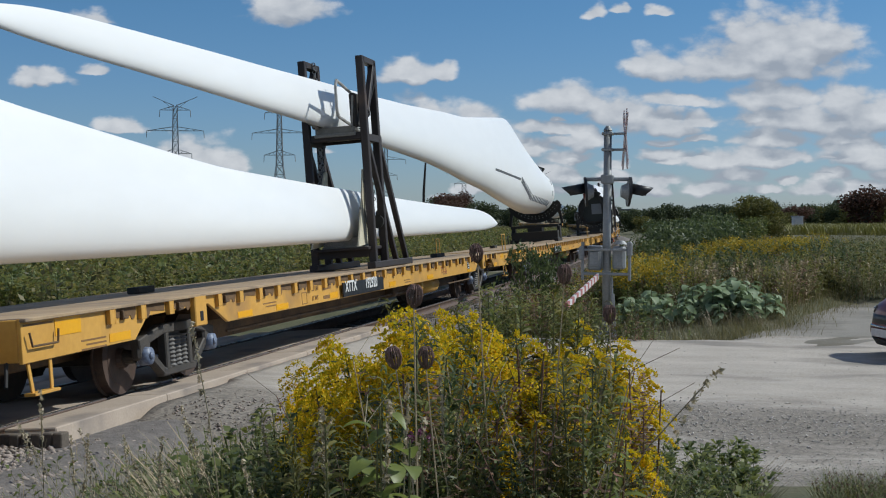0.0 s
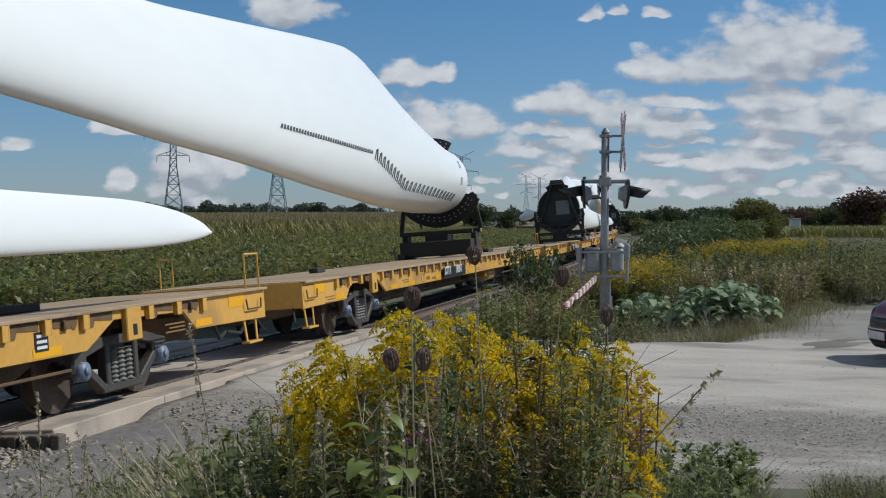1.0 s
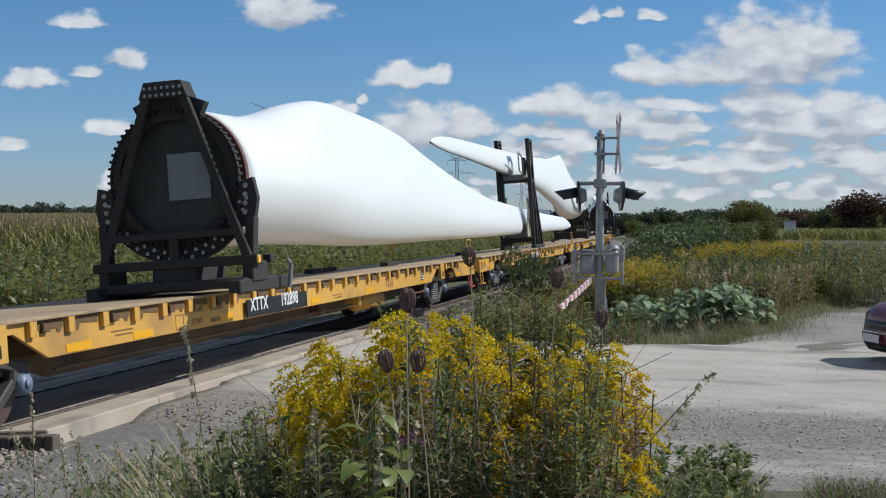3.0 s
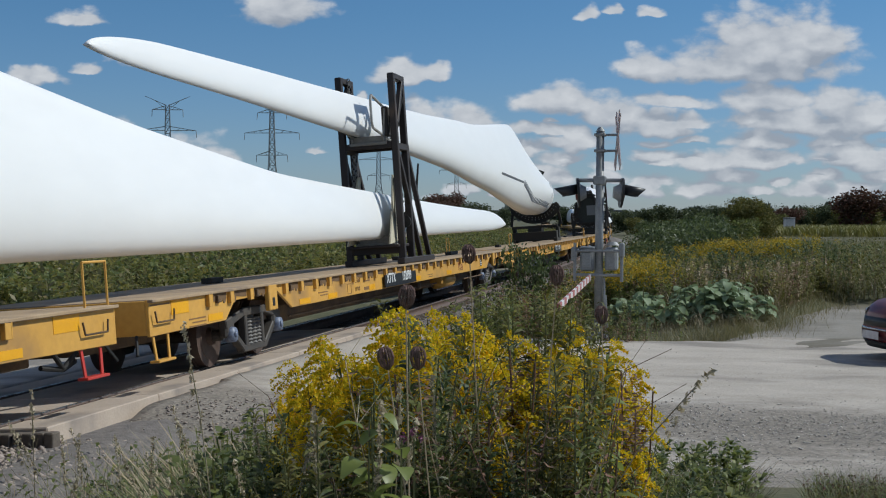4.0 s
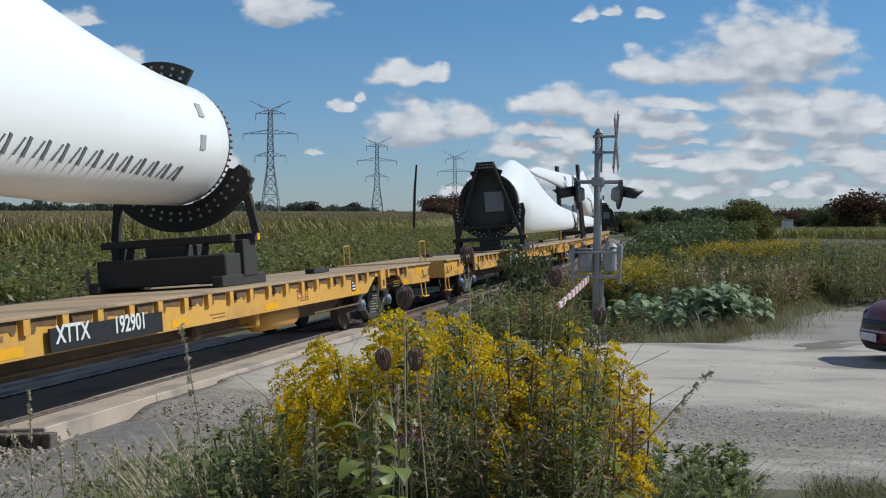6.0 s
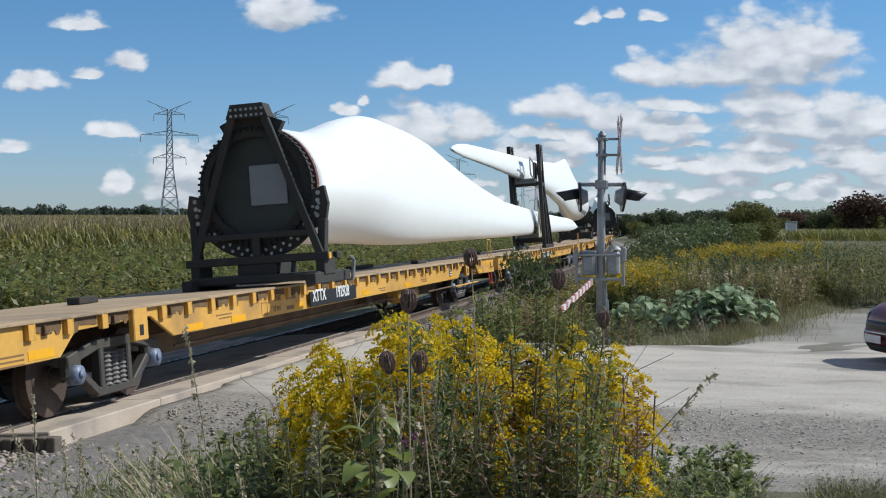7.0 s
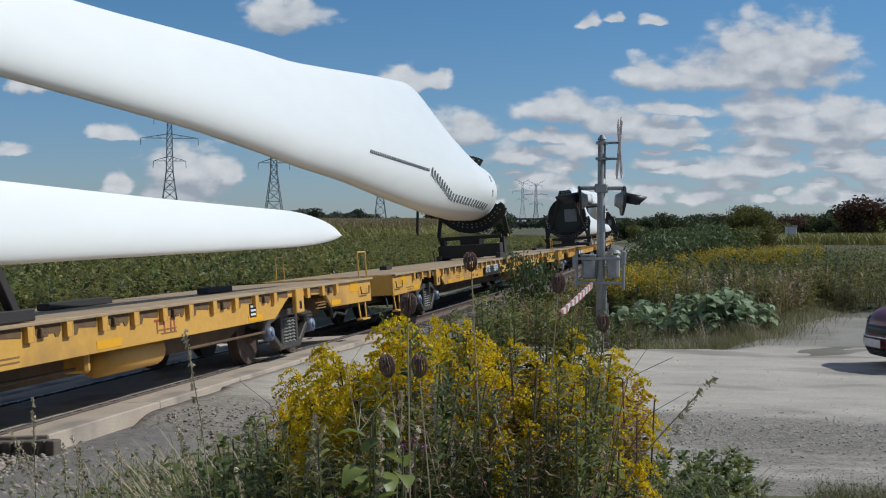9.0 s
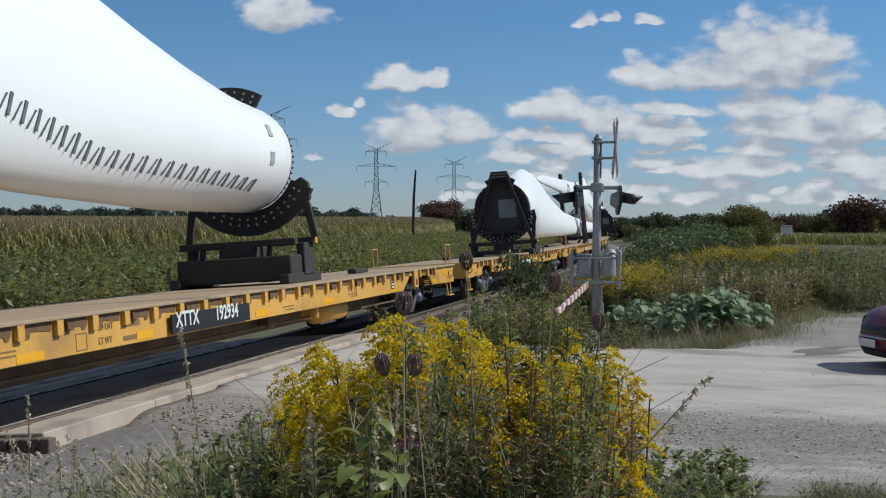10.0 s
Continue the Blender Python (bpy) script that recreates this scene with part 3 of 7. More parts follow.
def build_track():
    v, q = swept([(-3.4, -0.7), (-1.9, -0.19), (1.9, -0.19), (3.4, -0.7)], -40, 460, 2.0)
    tagged(new("ballast", fast("ballast", v, q, M["ballast"])), "grey crushed stone ballast bed", "ballast", kind="structure")
    rails = tagged(new("railway_track"), "rusty steel rails on weathered wooden ties", "railway track", kind="structure")
    for o in (-0.755, 0.755):
        v, q = swept([(o - 0.07, -0.18), (o - 0.07, -0.155), (o - 0.012, -0.14), (o - 0.012, -0.045), (o - 0.036, -0.03), (o - 0.036, -0.006),
                      (o + 0.036, -0.006), (o + 0.036, -0.03), (o + 0.012, -0.045), (o + 0.012, -0.14), (o + 0.07, -0.155), (o + 0.07, -0.18)], -40, 460, 2.0)
        part("rail", fast("rail", v, q, M["rail"]), M["rail"], rails)
        v, q = swept([(o - 0.03, -0.006), (o - 0.03, 0.0), (o + 0.03, 0.0), (o + 0.03, -0.006)], -40, 460, 2.0)
        part("rail_head", fast("rail_head", v, q, M["railhead"]), M["railhead"], rails, "shiny worn rail head")
    bm = bmesh.new()
    box(bm, (0, 0, 0), (2.6, 0.23, 0.18), bevel=0.012)
    me = shell("tie", bm, M["tie"])
    pieces("tie", me, rails, [Matrix.Translation(track(s, 0, -0.262)) @ banked(s) for s in np.arange(23.2, 150, 0.53)])
    # concrete crossing panels
    panels = tagged(new("crossing_panels"), "weathered pale concrete level crossing panels", "crossing panels", kind="structure")
    for o0, o1 in ((0.835, 1.40), (-0.655, 0.655), (-1.40, -0.835)):
        for j, s in enumerate(np.arange(ROAD0 + 0.35, ROAD1 - 0.5, 2.42)):
            bm = bmesh.new()
            box(bm, (0, 0, 0), (o1 - o0, 2.40, 0.20), bevel=0.012)
            ob = part("panel", bm, M["concrete"], panels)
            ob.matrix_basis = Matrix.Translation(track(s + 1.2, (o0 + o1) / 2, -0.115 + 0.004 * math.sin(3 * j))) @ banked(s) @ pose(0, 0, 0, 0, 0.2 * math.sin(j), 0)
    bm = bmesh.new()
    for i in range(7):
        box(bm, tuple(track(ROAD0 + 0.25 + 0.02 * (i % 2), 0.80 + 0.115 * i, -0.19)), (0.10, 0.14, 0.28), bevel=0.01)
    tagged(new("end_timbers", shell("end_timbers", bm, M["tie"])), "dark weathered timbers at the end of the crossing", "timbers", kind="structure")


def road_material():
    """Packed pale lanes with a dark band of loose gravel between them and the verge."""
    m = material("limestone_gravel", (0.50, 0.45, 0.395), (0.35, 0.31, 0.265), 0.95, 1.6, 48, bump=0.03, dirt=(0.24, 0.215, 0.19), dirt_at=0.60, stretch=(0.45, 1, 1))
    nt = m.node_tree
    N, L = nt.nodes.new, nt.links.new
    bsdf = nt.nodes["Principled BSDF"]
    base = bsdf.inputs["Base Color"].links[0].from_socket
    tc, sep, no, grit = N("ShaderNodeTexCoord"), N("ShaderNodeSeparateXYZ"), N("ShaderNodeTexNoise"), N("ShaderNodeTexVoronoi")
    mp = N("ShaderNodeMapping")
    mp.inputs["Scale"].default_value = (0.5, 1.2, 1)
    L(tc.outputs["Object"], mp.inputs[0])
    no.inputs["Scale"].default_value, no.inputs["Detail"].default_value = 1.6, 9
    no.inputs["Roughness"].default_value = 0.68
    grit.inputs["Scale"].default_value = 26
    L(tc.outputs["Object"], sep.inputs[0]), L(mp.outputs[0], no.inputs["Vector"]), L(tc.outputs["Object"], grit.inputs["Vector"])
    y = N("ShaderNodeMath")
    y.operation = "MULTIPLY_ADD"
    y.inputs[1].default_value = 3.4
    L(no.outputs["Fac"], y.inputs[0]), L(sep.outputs[1], y.inputs[2])
    ramp = N("ShaderNodeValToRGB")
    el = ramp.color_ramp.elements
    el[0].position, el[0].color = 0.0, (0.35, 0.35, 0.35, 1)
    el[1].position, el[1].color = 1.0, (0.55, 0.55, 0.55, 1)
    for pos, c in ((0.10, 0.35), (0.155, 0.25), (0.20, 0.95), (0.34, 0.92), (0.42, 0.05), (0.58, 0.16), (0.66, 0.02), (0.84, 0.05)):
        e = el.new(pos)
        e.color = (c, c, c, 1)
    rng_ = N("ShaderNodeMapRange")
    rng_.inputs["From Min"].default_value, rng_.inputs["From Max"].default_value = 10.7, 25.7
    L(y.outputs[0], rng_.inputs["Value"]), L(rng_.outputs[0], ramp.inputs[0])
    dark = N("ShaderNodeMix")
    dark.data_type = "RGBA"
    dark.inputs[6].default_value, dark.inputs[7].default_value = (0.12, 0.105, 0.088, 1), (0.29, 0.255, 0.215, 1)
    L(grit.outputs["Color"], dark.inputs["Factor"])
    mix = N("ShaderNodeMix")
    mix.data_type = "RGBA"
    L(ramp.outputs[0], mix.inputs["Factor"]), L(base, mix.inputs[6]), L(dark.outputs[2], mix.inputs[7]), L(mix.outputs[2], bsdf.inputs["Base Color"])
    return m


M["gravel"] = road_material()
M["drive"] = material("worn_dirt_gravel", (0.29, 0.265, 0.23), (0.18, 0.165, 0.14), 0.95, 0.8, 30, bump=0.02, dirt=(0.13, 0.115, 0.085), dirt_at=0.56)
build_ground()
build_track()

# ---------------------------------------------------------------- the train: flat cars
MOVING = []   # thing, place along the track at the start, second support or None, offset pose


def lettering(words, size, mat, name):
    cu = bpy.data.curves.new(name, "FONT")
    cu.body, cu.size, cu.align_x, cu.align_y, cu.extrude, cu.offset = words, size, "LEFT", "BOTTOM", 0.002, size * 0.022
    ob = bpy.data.objects.new(name, cu)
    scene.collection.objects.link(ob)
    bpy.context.view_layer.update()
    me = bpy.data.meshes.new_from_object(ob.evaluated_get(bpy.context.evaluated_depsgraph_get()))
    bpy.data.objects.remove(ob)
    me.materials.clear()
    me.materials.append(mat)
    return me


HALF = 13.05   # half the length of a car body


def turned(bm, profile, at, n=16):
    """A form turned round an upright axis: radius and height, from below."""
    rows = [[bm.verts.new((at[0] + r * math.cos(2 * math.pi * i / n), at[1] + r * math.sin(2 * math.pi * i / n), at[2] + z)) for i in range(n)] for r, z in profile]
    fs = [bm.faces.new(rows[0][::-1]), bm.faces.new(rows[-1])]
    for p, q in zip(rows[:-1], rows[1:]):
        fs += [bm.faces.new((p[i], p[(i + 1) % n], q[(i + 1) % n], q[i])) for i in range(n)]
    bmesh.ops.recalc_face_normals(bm, faces=fs)


def truck_parts(car, y0):
    """One four-wheel truck: two side frames with springs, axles, wheels and bearing caps."""
    truck = new("truck")
    truck.parent = car
    truck.location = (0, y0, 0)
    for sx in (1, -1):
        bm = bmesh.new()
        x = sx * 1.06
        for a, b in (((-1.06, 0.57), (-0.42, 0.70)), ((-0.44, 0.70), (0.44, 0.70)), ((0.42, 0.70), (1.06, 0.57))):
            beam(bm, (x, *a), (x, *b), 0.13, 0.12, 0.015)
        for a, b in (((-0.80, 0.46), (-0.42, 0.20)), ((-0.46, 0.19), (0.46, 0.19)), ((0.42, 0.20), (0.80, 0.46)), ((-0.32, 0.20), (-0.32, 0.70)), ((0.32, 0.20), (0.32, 0.70))):
            beam(bm, (x, *a), (x, *b), 0.12, 0.10, 0.015)
        for y in (-0.91, 0.91):
            box(bm, (x, y, 0.50), (0.12, 0.30, 0.22), bevel=0.03)
        part("side_frame", bm, M["truck"], truck)
        for dy in (-0.17, 0.0, 0.17):
            bm = bmesh.new()
            turned(bm, [(0.05 if k % 2 else 0.074, 0.245 + 0.025 * k) for k in range(15)], (sx * 1.07, dy, 0), 12)
            part("spring", bm, M["spring"], truck, "coiled grey spring")
        for dy in (-0.91, 0.91):
            bm = bmesh.new()
            rod(bm, (sx * 1.06, dy, 0.43), (sx * 1.18, dy, 0.43), 0.112, 0.10, 20)
            rod(bm, (sx * 1.18, dy, 0.43), (sx * 1.20, dy, 0.43), 0.045, 0.04, 10)
            part("bearing_cap", bm, M["cap"], truck, "pale blue bearing cap", True)
            bm = bmesh.new()
            rod(bm, (sx * 0.665, dy, 0.42), (sx * 0.79, dy, 0.42), 0.42, 0.415, 32)
            rod(bm, (sx * 0.655, dy, 0.42), (sx * 0.68, dy, 0.42), 0.45, 0.45, 32)
            rod(bm, (sx * 0.74, dy, 0.42), (sx * 0.798, dy, 0.42), 0.36, 0.30, 32)
            rod(bm, (sx * 0.75, dy, 0.42), (sx * 0.86, dy, 0.42), 0.14, 0.11, 16)
            part("wheel", bm, M["wheel"], truck)
    bm = bmesh.new()
    for dy in (-0.91, 0.91):
        rod(bm, (-0.98, dy, 0.43), (0.98, dy, 0.43), 0.08, n=12)
    box(bm, (0, 0, 0.52), (2.1, 0.36, 0.28), bevel=0.03)
    part("bolster", bm, M["truck"], truck)


def build_car():
    car = new("flat_car")
    bm = bmesh.new()
    box(bm, (0, 0, 1.045), (2.60, 2 * HALF - 0.06, 0.05), bevel=0.008)
    part("deck", bm, M["deck"], car, "worn tan wooden deck")
    # side sills, cut away over the trucks
    for sx in (1, -1):
        bm = bmesh.new()
        e = HALF
        end_lo = [(-e, 1.065), (-e, 0.645), (-10.78, 0.665), (-10.45, 0.90), (-8.75, 0.93), (-8.15, 0.655), (8.15, 0.655), (8.75, 0.93), (10.45, 0.90), (10.78, 0.665), (e, 0.645), (e, 1.065)]
        slab(bm, end_lo, sx * 1.275, sx * 1.315, 0.006)
        part("side_sill", bm, M["yellow"], car, "yellow painted side sill")
        bm = bmesh.new()
        box(bm, (sx * 1.335, 0, 1.05), (0.07, 2 * HALF, 0.035), bevel=0.006)
        part("deck_edge", bm, M["deck"], car)
        bm = bmesh.new()
        slab(bm, [(-8.2, 0.66), (-7.4, 0.40), (7.4, 0.40), (8.2, 0.66)], sx * 0.80, sx * 0.84)
        part("inner_sill", bm, M["under"], car, "grimy fish-belly inner sill")
        # stake pockets, and flat brown shapes between them that paint the deck lip's shade
        if sx > 0:
            bm = bmesh.new()
            box(bm, (0, -0.05, 0), (0.055, 0.024, 0.17), bevel=0.004)
            box(bm, (0, 0.05, 0), (0.055, 0.024, 0.17), bevel=0.004)
            box(bm, (0.014, 0, -0.01), (0.022, 0.10, 0.15), bevel=0.003)
            pk = shell("stake_pocket", bm, M["yellow"])
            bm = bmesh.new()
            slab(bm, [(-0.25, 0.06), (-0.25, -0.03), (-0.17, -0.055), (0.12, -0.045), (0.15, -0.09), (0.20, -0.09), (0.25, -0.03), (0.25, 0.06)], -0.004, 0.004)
            rc = [shell("strap_recess", bm, M["sill_shade"])]
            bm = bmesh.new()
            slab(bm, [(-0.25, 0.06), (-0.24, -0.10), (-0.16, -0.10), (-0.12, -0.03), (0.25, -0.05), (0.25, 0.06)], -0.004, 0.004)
            rc.append(shell("strap_recess", bm, M["sill_shade"]))
            bm = bmesh.new()
            box(bm, (0, 0, 0), (0.05, 0.035, 0.10), bevel=0.006)
            box(bm, (0.01, 0.05, -0.03), (0.04, 0.10, 0.025), bevel=0.004)
            hk = shell("strap_hook", bm, M["under"])
            ys = [y for y in np.arange(-11.35, 11.6, 0.72)]
            pieces("stake_pocket", pk, car, [pose(1.34, y, 0.965) for y in ys if not 8.8 < abs(y) < 9.4])
            for i, y in enumerate(ys[:-1]):
                if 8.75 < abs(y + 0.36) < 9.45:
                    continue
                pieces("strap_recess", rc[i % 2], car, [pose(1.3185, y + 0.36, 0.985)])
                if i % 2 == 0:
                    pieces("strap_hook", hk, car, [pose(1.335, y + 0.26 + 0.1 * math.sin(3 * i), 0.955)])
        for y in (-9.1, 9.1):
            bm = bmesh.new()
            box(bm, (sx * 1.335, y, 0.865), (0.075, 0.34, 0.37), bevel=0.012)
            part("jacking_pad", bm, M["yellow"], car)
            bm = bmesh.new()
            box(bm, (sx * 1.375, y, 0.80), (0.008, 0.09, 0.12), bevel=0.003)
            part("jack_slot", bm, M["black"], car)
        bm = bmesh.new()
        ys = ((-12.2, 0.50, 0.955, 0.20), (-11.13, 0.48, 0.735, 0.09), (12.05, 0.50, 0.955, 0.20), (11.0, 0.48, 0.735, 0.09),
              (-7.55, 0.52, 0.715, 0.085), (-6.1, 0.5, 0.715, 0.085), (-3.65, 0.42, 0.735, 0.10), (0.05, 0.46, 0.735, 0.09), (3.2, 0.55, 0.735, 0.09), (7.4, 0.52, 0.72, 0.09))
        for y, w, z, h in ys:
            b2 = bmesh.new()
            box(b2, (sx * 1.318, y, z), (0.004, w, h))
            part("reflective_patch", b2, M["reflect"], car, "amber reflective patch")
        bm.free()
        # stencilled data as plain bars
        bm = bmesh.new()
        for y0, z0, n in ((-11.7, 0.76, 3), (-6.6, 0.80, 2), (1.2, 0.76, 2), (4.6, 0.78, 2), (10.2, 0.78, 3), (-12.75, 1.0, 1)):
            for k in range(n):
                box(bm, (sx * 1.3165, y0 + 0.05 * (k % 2), z0 - 0.045 * k), (0.003, 0.52 - 0.1 * (k % 2), 0.018))
        part("stencil", bm, M["stencil"], car, "brown stencilled lines")["kind"] = "stuff"
        # grab irons and steps
        for y in (-12.72, 12.55):
            bm = bmesh.new()
            for a, b in (((y - 0.26, 0.93), (y - 0.22, 0.80)), ((y - 0.22, 0.80), (y + 0.24, 0.80)), ((y + 0.24, 0.80), (y + 0.26, 0.93))):
                rod(bm, (sx * 1.36, a[0], a[1]), (sx * 1.36, b[0], b[1]), 0.011, n=6)
            part("grab_iron", bm, M["under"], car)
            bm = bmesh.new()
            for dy in (-0.2, 0.2):
                beam(bm, (sx * 1.28, y + dy, 0.66), (sx * 1.30, y + dy * 0.85, 0.36), 0.02, 0.05, 0.004)
            box(bm, (sx * 1.30, y, 0.35), (0.12, 0.46, 0.03), bevel=0.005)
            part("sill_step", bm, M["yellow"], car, "yellow foot step")
        # a hoop handrail at one corner of each end
        bm = bmesh.new()
        for a, b in (((-0.24, 1.06), (-0.24, 1.54)), ((-0.24, 1.54), (0.24, 1.54)), ((0.24, 1.54), (0.24, 1.06))):
            rod(bm, (sx * 1.27, (12.75 if sx > 0 else -12.2) + a[0], a[1]), (sx * 1.27, (12.75 if sx > 0 else -12.2) + b[0], b[1]), 0.014, n=8)
        part("handrail", bm, M["yellow"], car, "yellow hoop handrail")
        # white label plate
        bm = bmesh.new()
        box(bm, (sx * 1.319, 8.0 - 0.7, 0.83), (0.006, 0.24, 0.19))
        part("label_plate", bm, M["black"], car, "black plate with white marks")
        bm = bmesh.new()
        for z in (0.775, 0.83, 0.885):
            box(bm, (sx * 1.324, 7.30, z), (0.004, 0.18, 0.03))
        part("label_marks", bm, M["white"], car, "white marks")
        # faded red mark as plain bars
        bm = bmesh.new()
        for dy, w, z, h in ((0, .14, .895, .03), (0, .035, .82, .15), (.19, .14, .895, .03), (.19, .035, .82, .15), (.36, .035, .82, .17), (.46, .035, .82, .17)):
            box(bm, (sx * 1.317, 4.35 + dy * sx, z), (0.003, w, h))
        part("faded_mark", bm, M["redletter"], car, "faded red painted mark")
        bm = bmesh.new()
        box(bm, (sx * 1.366, -1.65, 0.795), (0.026, 2.5, 0.235), bevel=0.003)
        part("number_board", bm, M["black"], car, "black number board")
    for k, words in enumerate(("LD LMT", "LT WT")):
        ob = part("stencil_lettering", lettering(words, 0.10, M["stencil"], "stencil"), M["stencil"], car, "brown stencilled letters")
        ob.matrix_basis = pose(1.3185, -4.75, 0.845 - 0.15 * k, 90, 0, 90)
        bm = bmesh.new()
        box(bm, (1.3175, -3.98, 0.88 - 0.15 * k), (0.003, 0.42, 0.055))
        part("stencil_mark", bm, M["stencil"], car, "brown stencilled figures as a bar")
    bm = bmesh.new()
    for a, b in (((-5.22, 0.69), (-5.22, 0.86)), ((-5.22, 0.86), (-5.0, 0.86)), ((-5.0, 0.86), (-5.0, 0.69)), ((-5.0, 0.69), (-5.22, 0.69))):
        beam(bm, (1.3165, *a), (1.3165, *b), 0.004, 0.012)
    part("stencil_frame", bm, M["stencil"], car, "stencilled square outline")
    for sy in (1, -1):
        bm = bmesh.new()
        box(bm, (0, sy * (HALF - 0.02), 0.86), (2.55, 0.05, 0.40), bevel=0.008)
        part("end_sill", bm, M["yellow"], car)
        bm = bmesh.new()
        box(bm, (0, sy * (HALF + 0.28), 0.72), (0.22, 0.62, 0.22), bevel=0.03)
        box(bm, (0.03, sy * (HALF + 0.62), 0.72), (0.34, 0.24, 0.30), bevel=0.05)
        part("coupler", bm, M["truck"], car)
        bm = bmesh.new()
        rod(bm, (0.5, sy * (HALF + 0.02), 0.62), (0.42, sy * (HALF + 0.40), 0.36), 0.03, n=8)
        rod(bm, (0.42, sy * (HALF + 0.40), 0.36), (0.36, sy * (HALF + 0.76), 0.42), 0.03, n=8)
        part("air_hose", bm, M["rubber"], car)
        bm = bmesh.new()
        rod(bm, (1.15, sy * (HALF + 0.01), 0.66), (1.22, sy * (HALF + 0.16), 0.45), 0.02, n=6)
        part("uncoupling_lever", bm, M["rubber"], car)
    bm = bmesh.new()
    box(bm, (0, 0, 0.72), (0.7, 2 * HALF - 0.3, 0.55), bevel=0.02)
    for y in np.arange(-12, 12.1, 1.5):
        box(bm, (0, y, 0.92), (2.5, 0.09, 0.18))
    part("centre_sill", bm, M["under"], car)
    bm = bmesh.new()
    rod(bm, (0.9, 3.6, 0.52), (0.9, 5.0, 0.52), 0.19, n=16)
    part("brake_reservoir", bm, M["yellow"], car, "grimy yellow air reservoir", True)
    bm = bmesh.new()
    box(bm, (1.02, 1.0, 0.55), (0.22, 0.26, 0.20), bevel=0.04)
    part("brake_valve", bm, M["under"], car)
    bm = bmesh.new()
    box(bm, (1.05, 2.95, 0.58), (0.30, 0.10, 0.26), bevel=0.03)
    part("bracket", bm, M["yellow"], car)
    bm = bmesh.new()
    rod(bm, (1.05, -7.6, 0.50), (1.05, 3.0, 0.50), 0.02, n=6)
    rod(bm, (1.2, 5.4, 0.48), (1.2, 8.0, 0.48), 0.018, n=6)
    part("brake_rod", bm, M["under"], car)
    truck_parts(car, -9.25)
    truck_parts(car, 9.25)
    # small timbers and chocks left on the deck
    for y, x, w in ((5.6, -0.4, 1.6), (8.4, 0.3, 0.9), (-7.3, -0.3, 0.5)):
        bm = bmesh.new()
        box(bm, (x, y, 1.12), (0.18, w, 0.09), bevel=0.01)
        part("deck_plate", bm, M["stand"], car, "dark steel deck plate")
    return tagged(car, "yellow flat freight car with a worn tan deck on two trucks", "flat car", "flat cars of the train")


NUMBERS = {(0, 1): "192920", (0, 2): "192917", (1, 0): "192898", (1, 1): "192899", (1, 2): "192901", (2, 0): "192928", (2, 1): "192932", (2, 2): "192934"}
first_car = build_car()
cars = {(n, j): first_car if n == j == 0 else copy_thing(first_car, Matrix()) for n in range(5) for j in range(3)}
for (n, j), car in cars.items():
    if (n, j) in NUMBERS:
        for words, y in (("XTTX", -2.80), (NUMBERS[n, j], -1.60)):
            ob = part("number_lettering", lettering(words, 0.255, M["white"], "lettering"), M["white"], car, "white number lettering")
            ob.matrix_basis = pose(1.383, y, 0.708, 90, 0, 90)
    else:
        for y, w in ((-2.55, 0.8), (-1.2, 1.0)):
            bm = bmesh.new()
            box(bm, (1.381, y, 0.795), (0.003, w, 0.15))
            part("number_marks", bm, M["white"], car, "white marks")
    if j == 0:   # these cars have one step painted red
        for ob in car.children:
            if ob.name.startswith("sill_step") and min(v.co.x for v in ob.data.vertices) > 0 and min(v.co.y for v in ob.data.vertices) > 0:
                ob.data = ob.data.copy()
                ob.data.materials[0] = M["redstep"]
                tagged(ob, "bright red foot step")
    if (n, j) == (2, 0):
        bm = bmesh.new()
        rod(bm, (1.24, 8.1, 0.46), (1.24, 10.9, 0.46), 0.022, n=8)
        part("pole", bm, M["yellow"], car, "yellow pole along the truck")
    nudge = {(0, 1): -0.4, (1, 1): 0.0, (2, 1): 0.0, (0, 2): -0.35, (2, 0): -0.35}.get((n, j), -0.15)   # boards sit a little differently on each car
    for ob in car.children:
        if ob.name.startswith("number_"):
            ob.location.y += nudge
    MOVING.append((car, (-3.45, 23.6, 51.45)[j] + SET * n, None, Matrix()))


# ---------------------------------------------------------------- wind turbine blades
def curve_at(table, u):
    """Smooth values between a few stations."""
    us, vs = zip(*table)
    grid = np.linspace(us[0], us[-1], 400)
    v = np.interp(grid, us, vs)
    w = 9
    ker = np.hanning(2 * w + 1)
    v2 = np.convolve(np.pad(v, w, mode="edge"), ker / ker.sum(), mode="valid")
    edge = np.minimum(np.arange(400), 399 - np.arange(400)) / w
    v = np.where(edge < 1, v * (1 - np.minimum(edge, 1)) + v2 * np.minimum(edge, 1), v2)
    return np.interp(u, grid, v)


LENGTH = 42.1
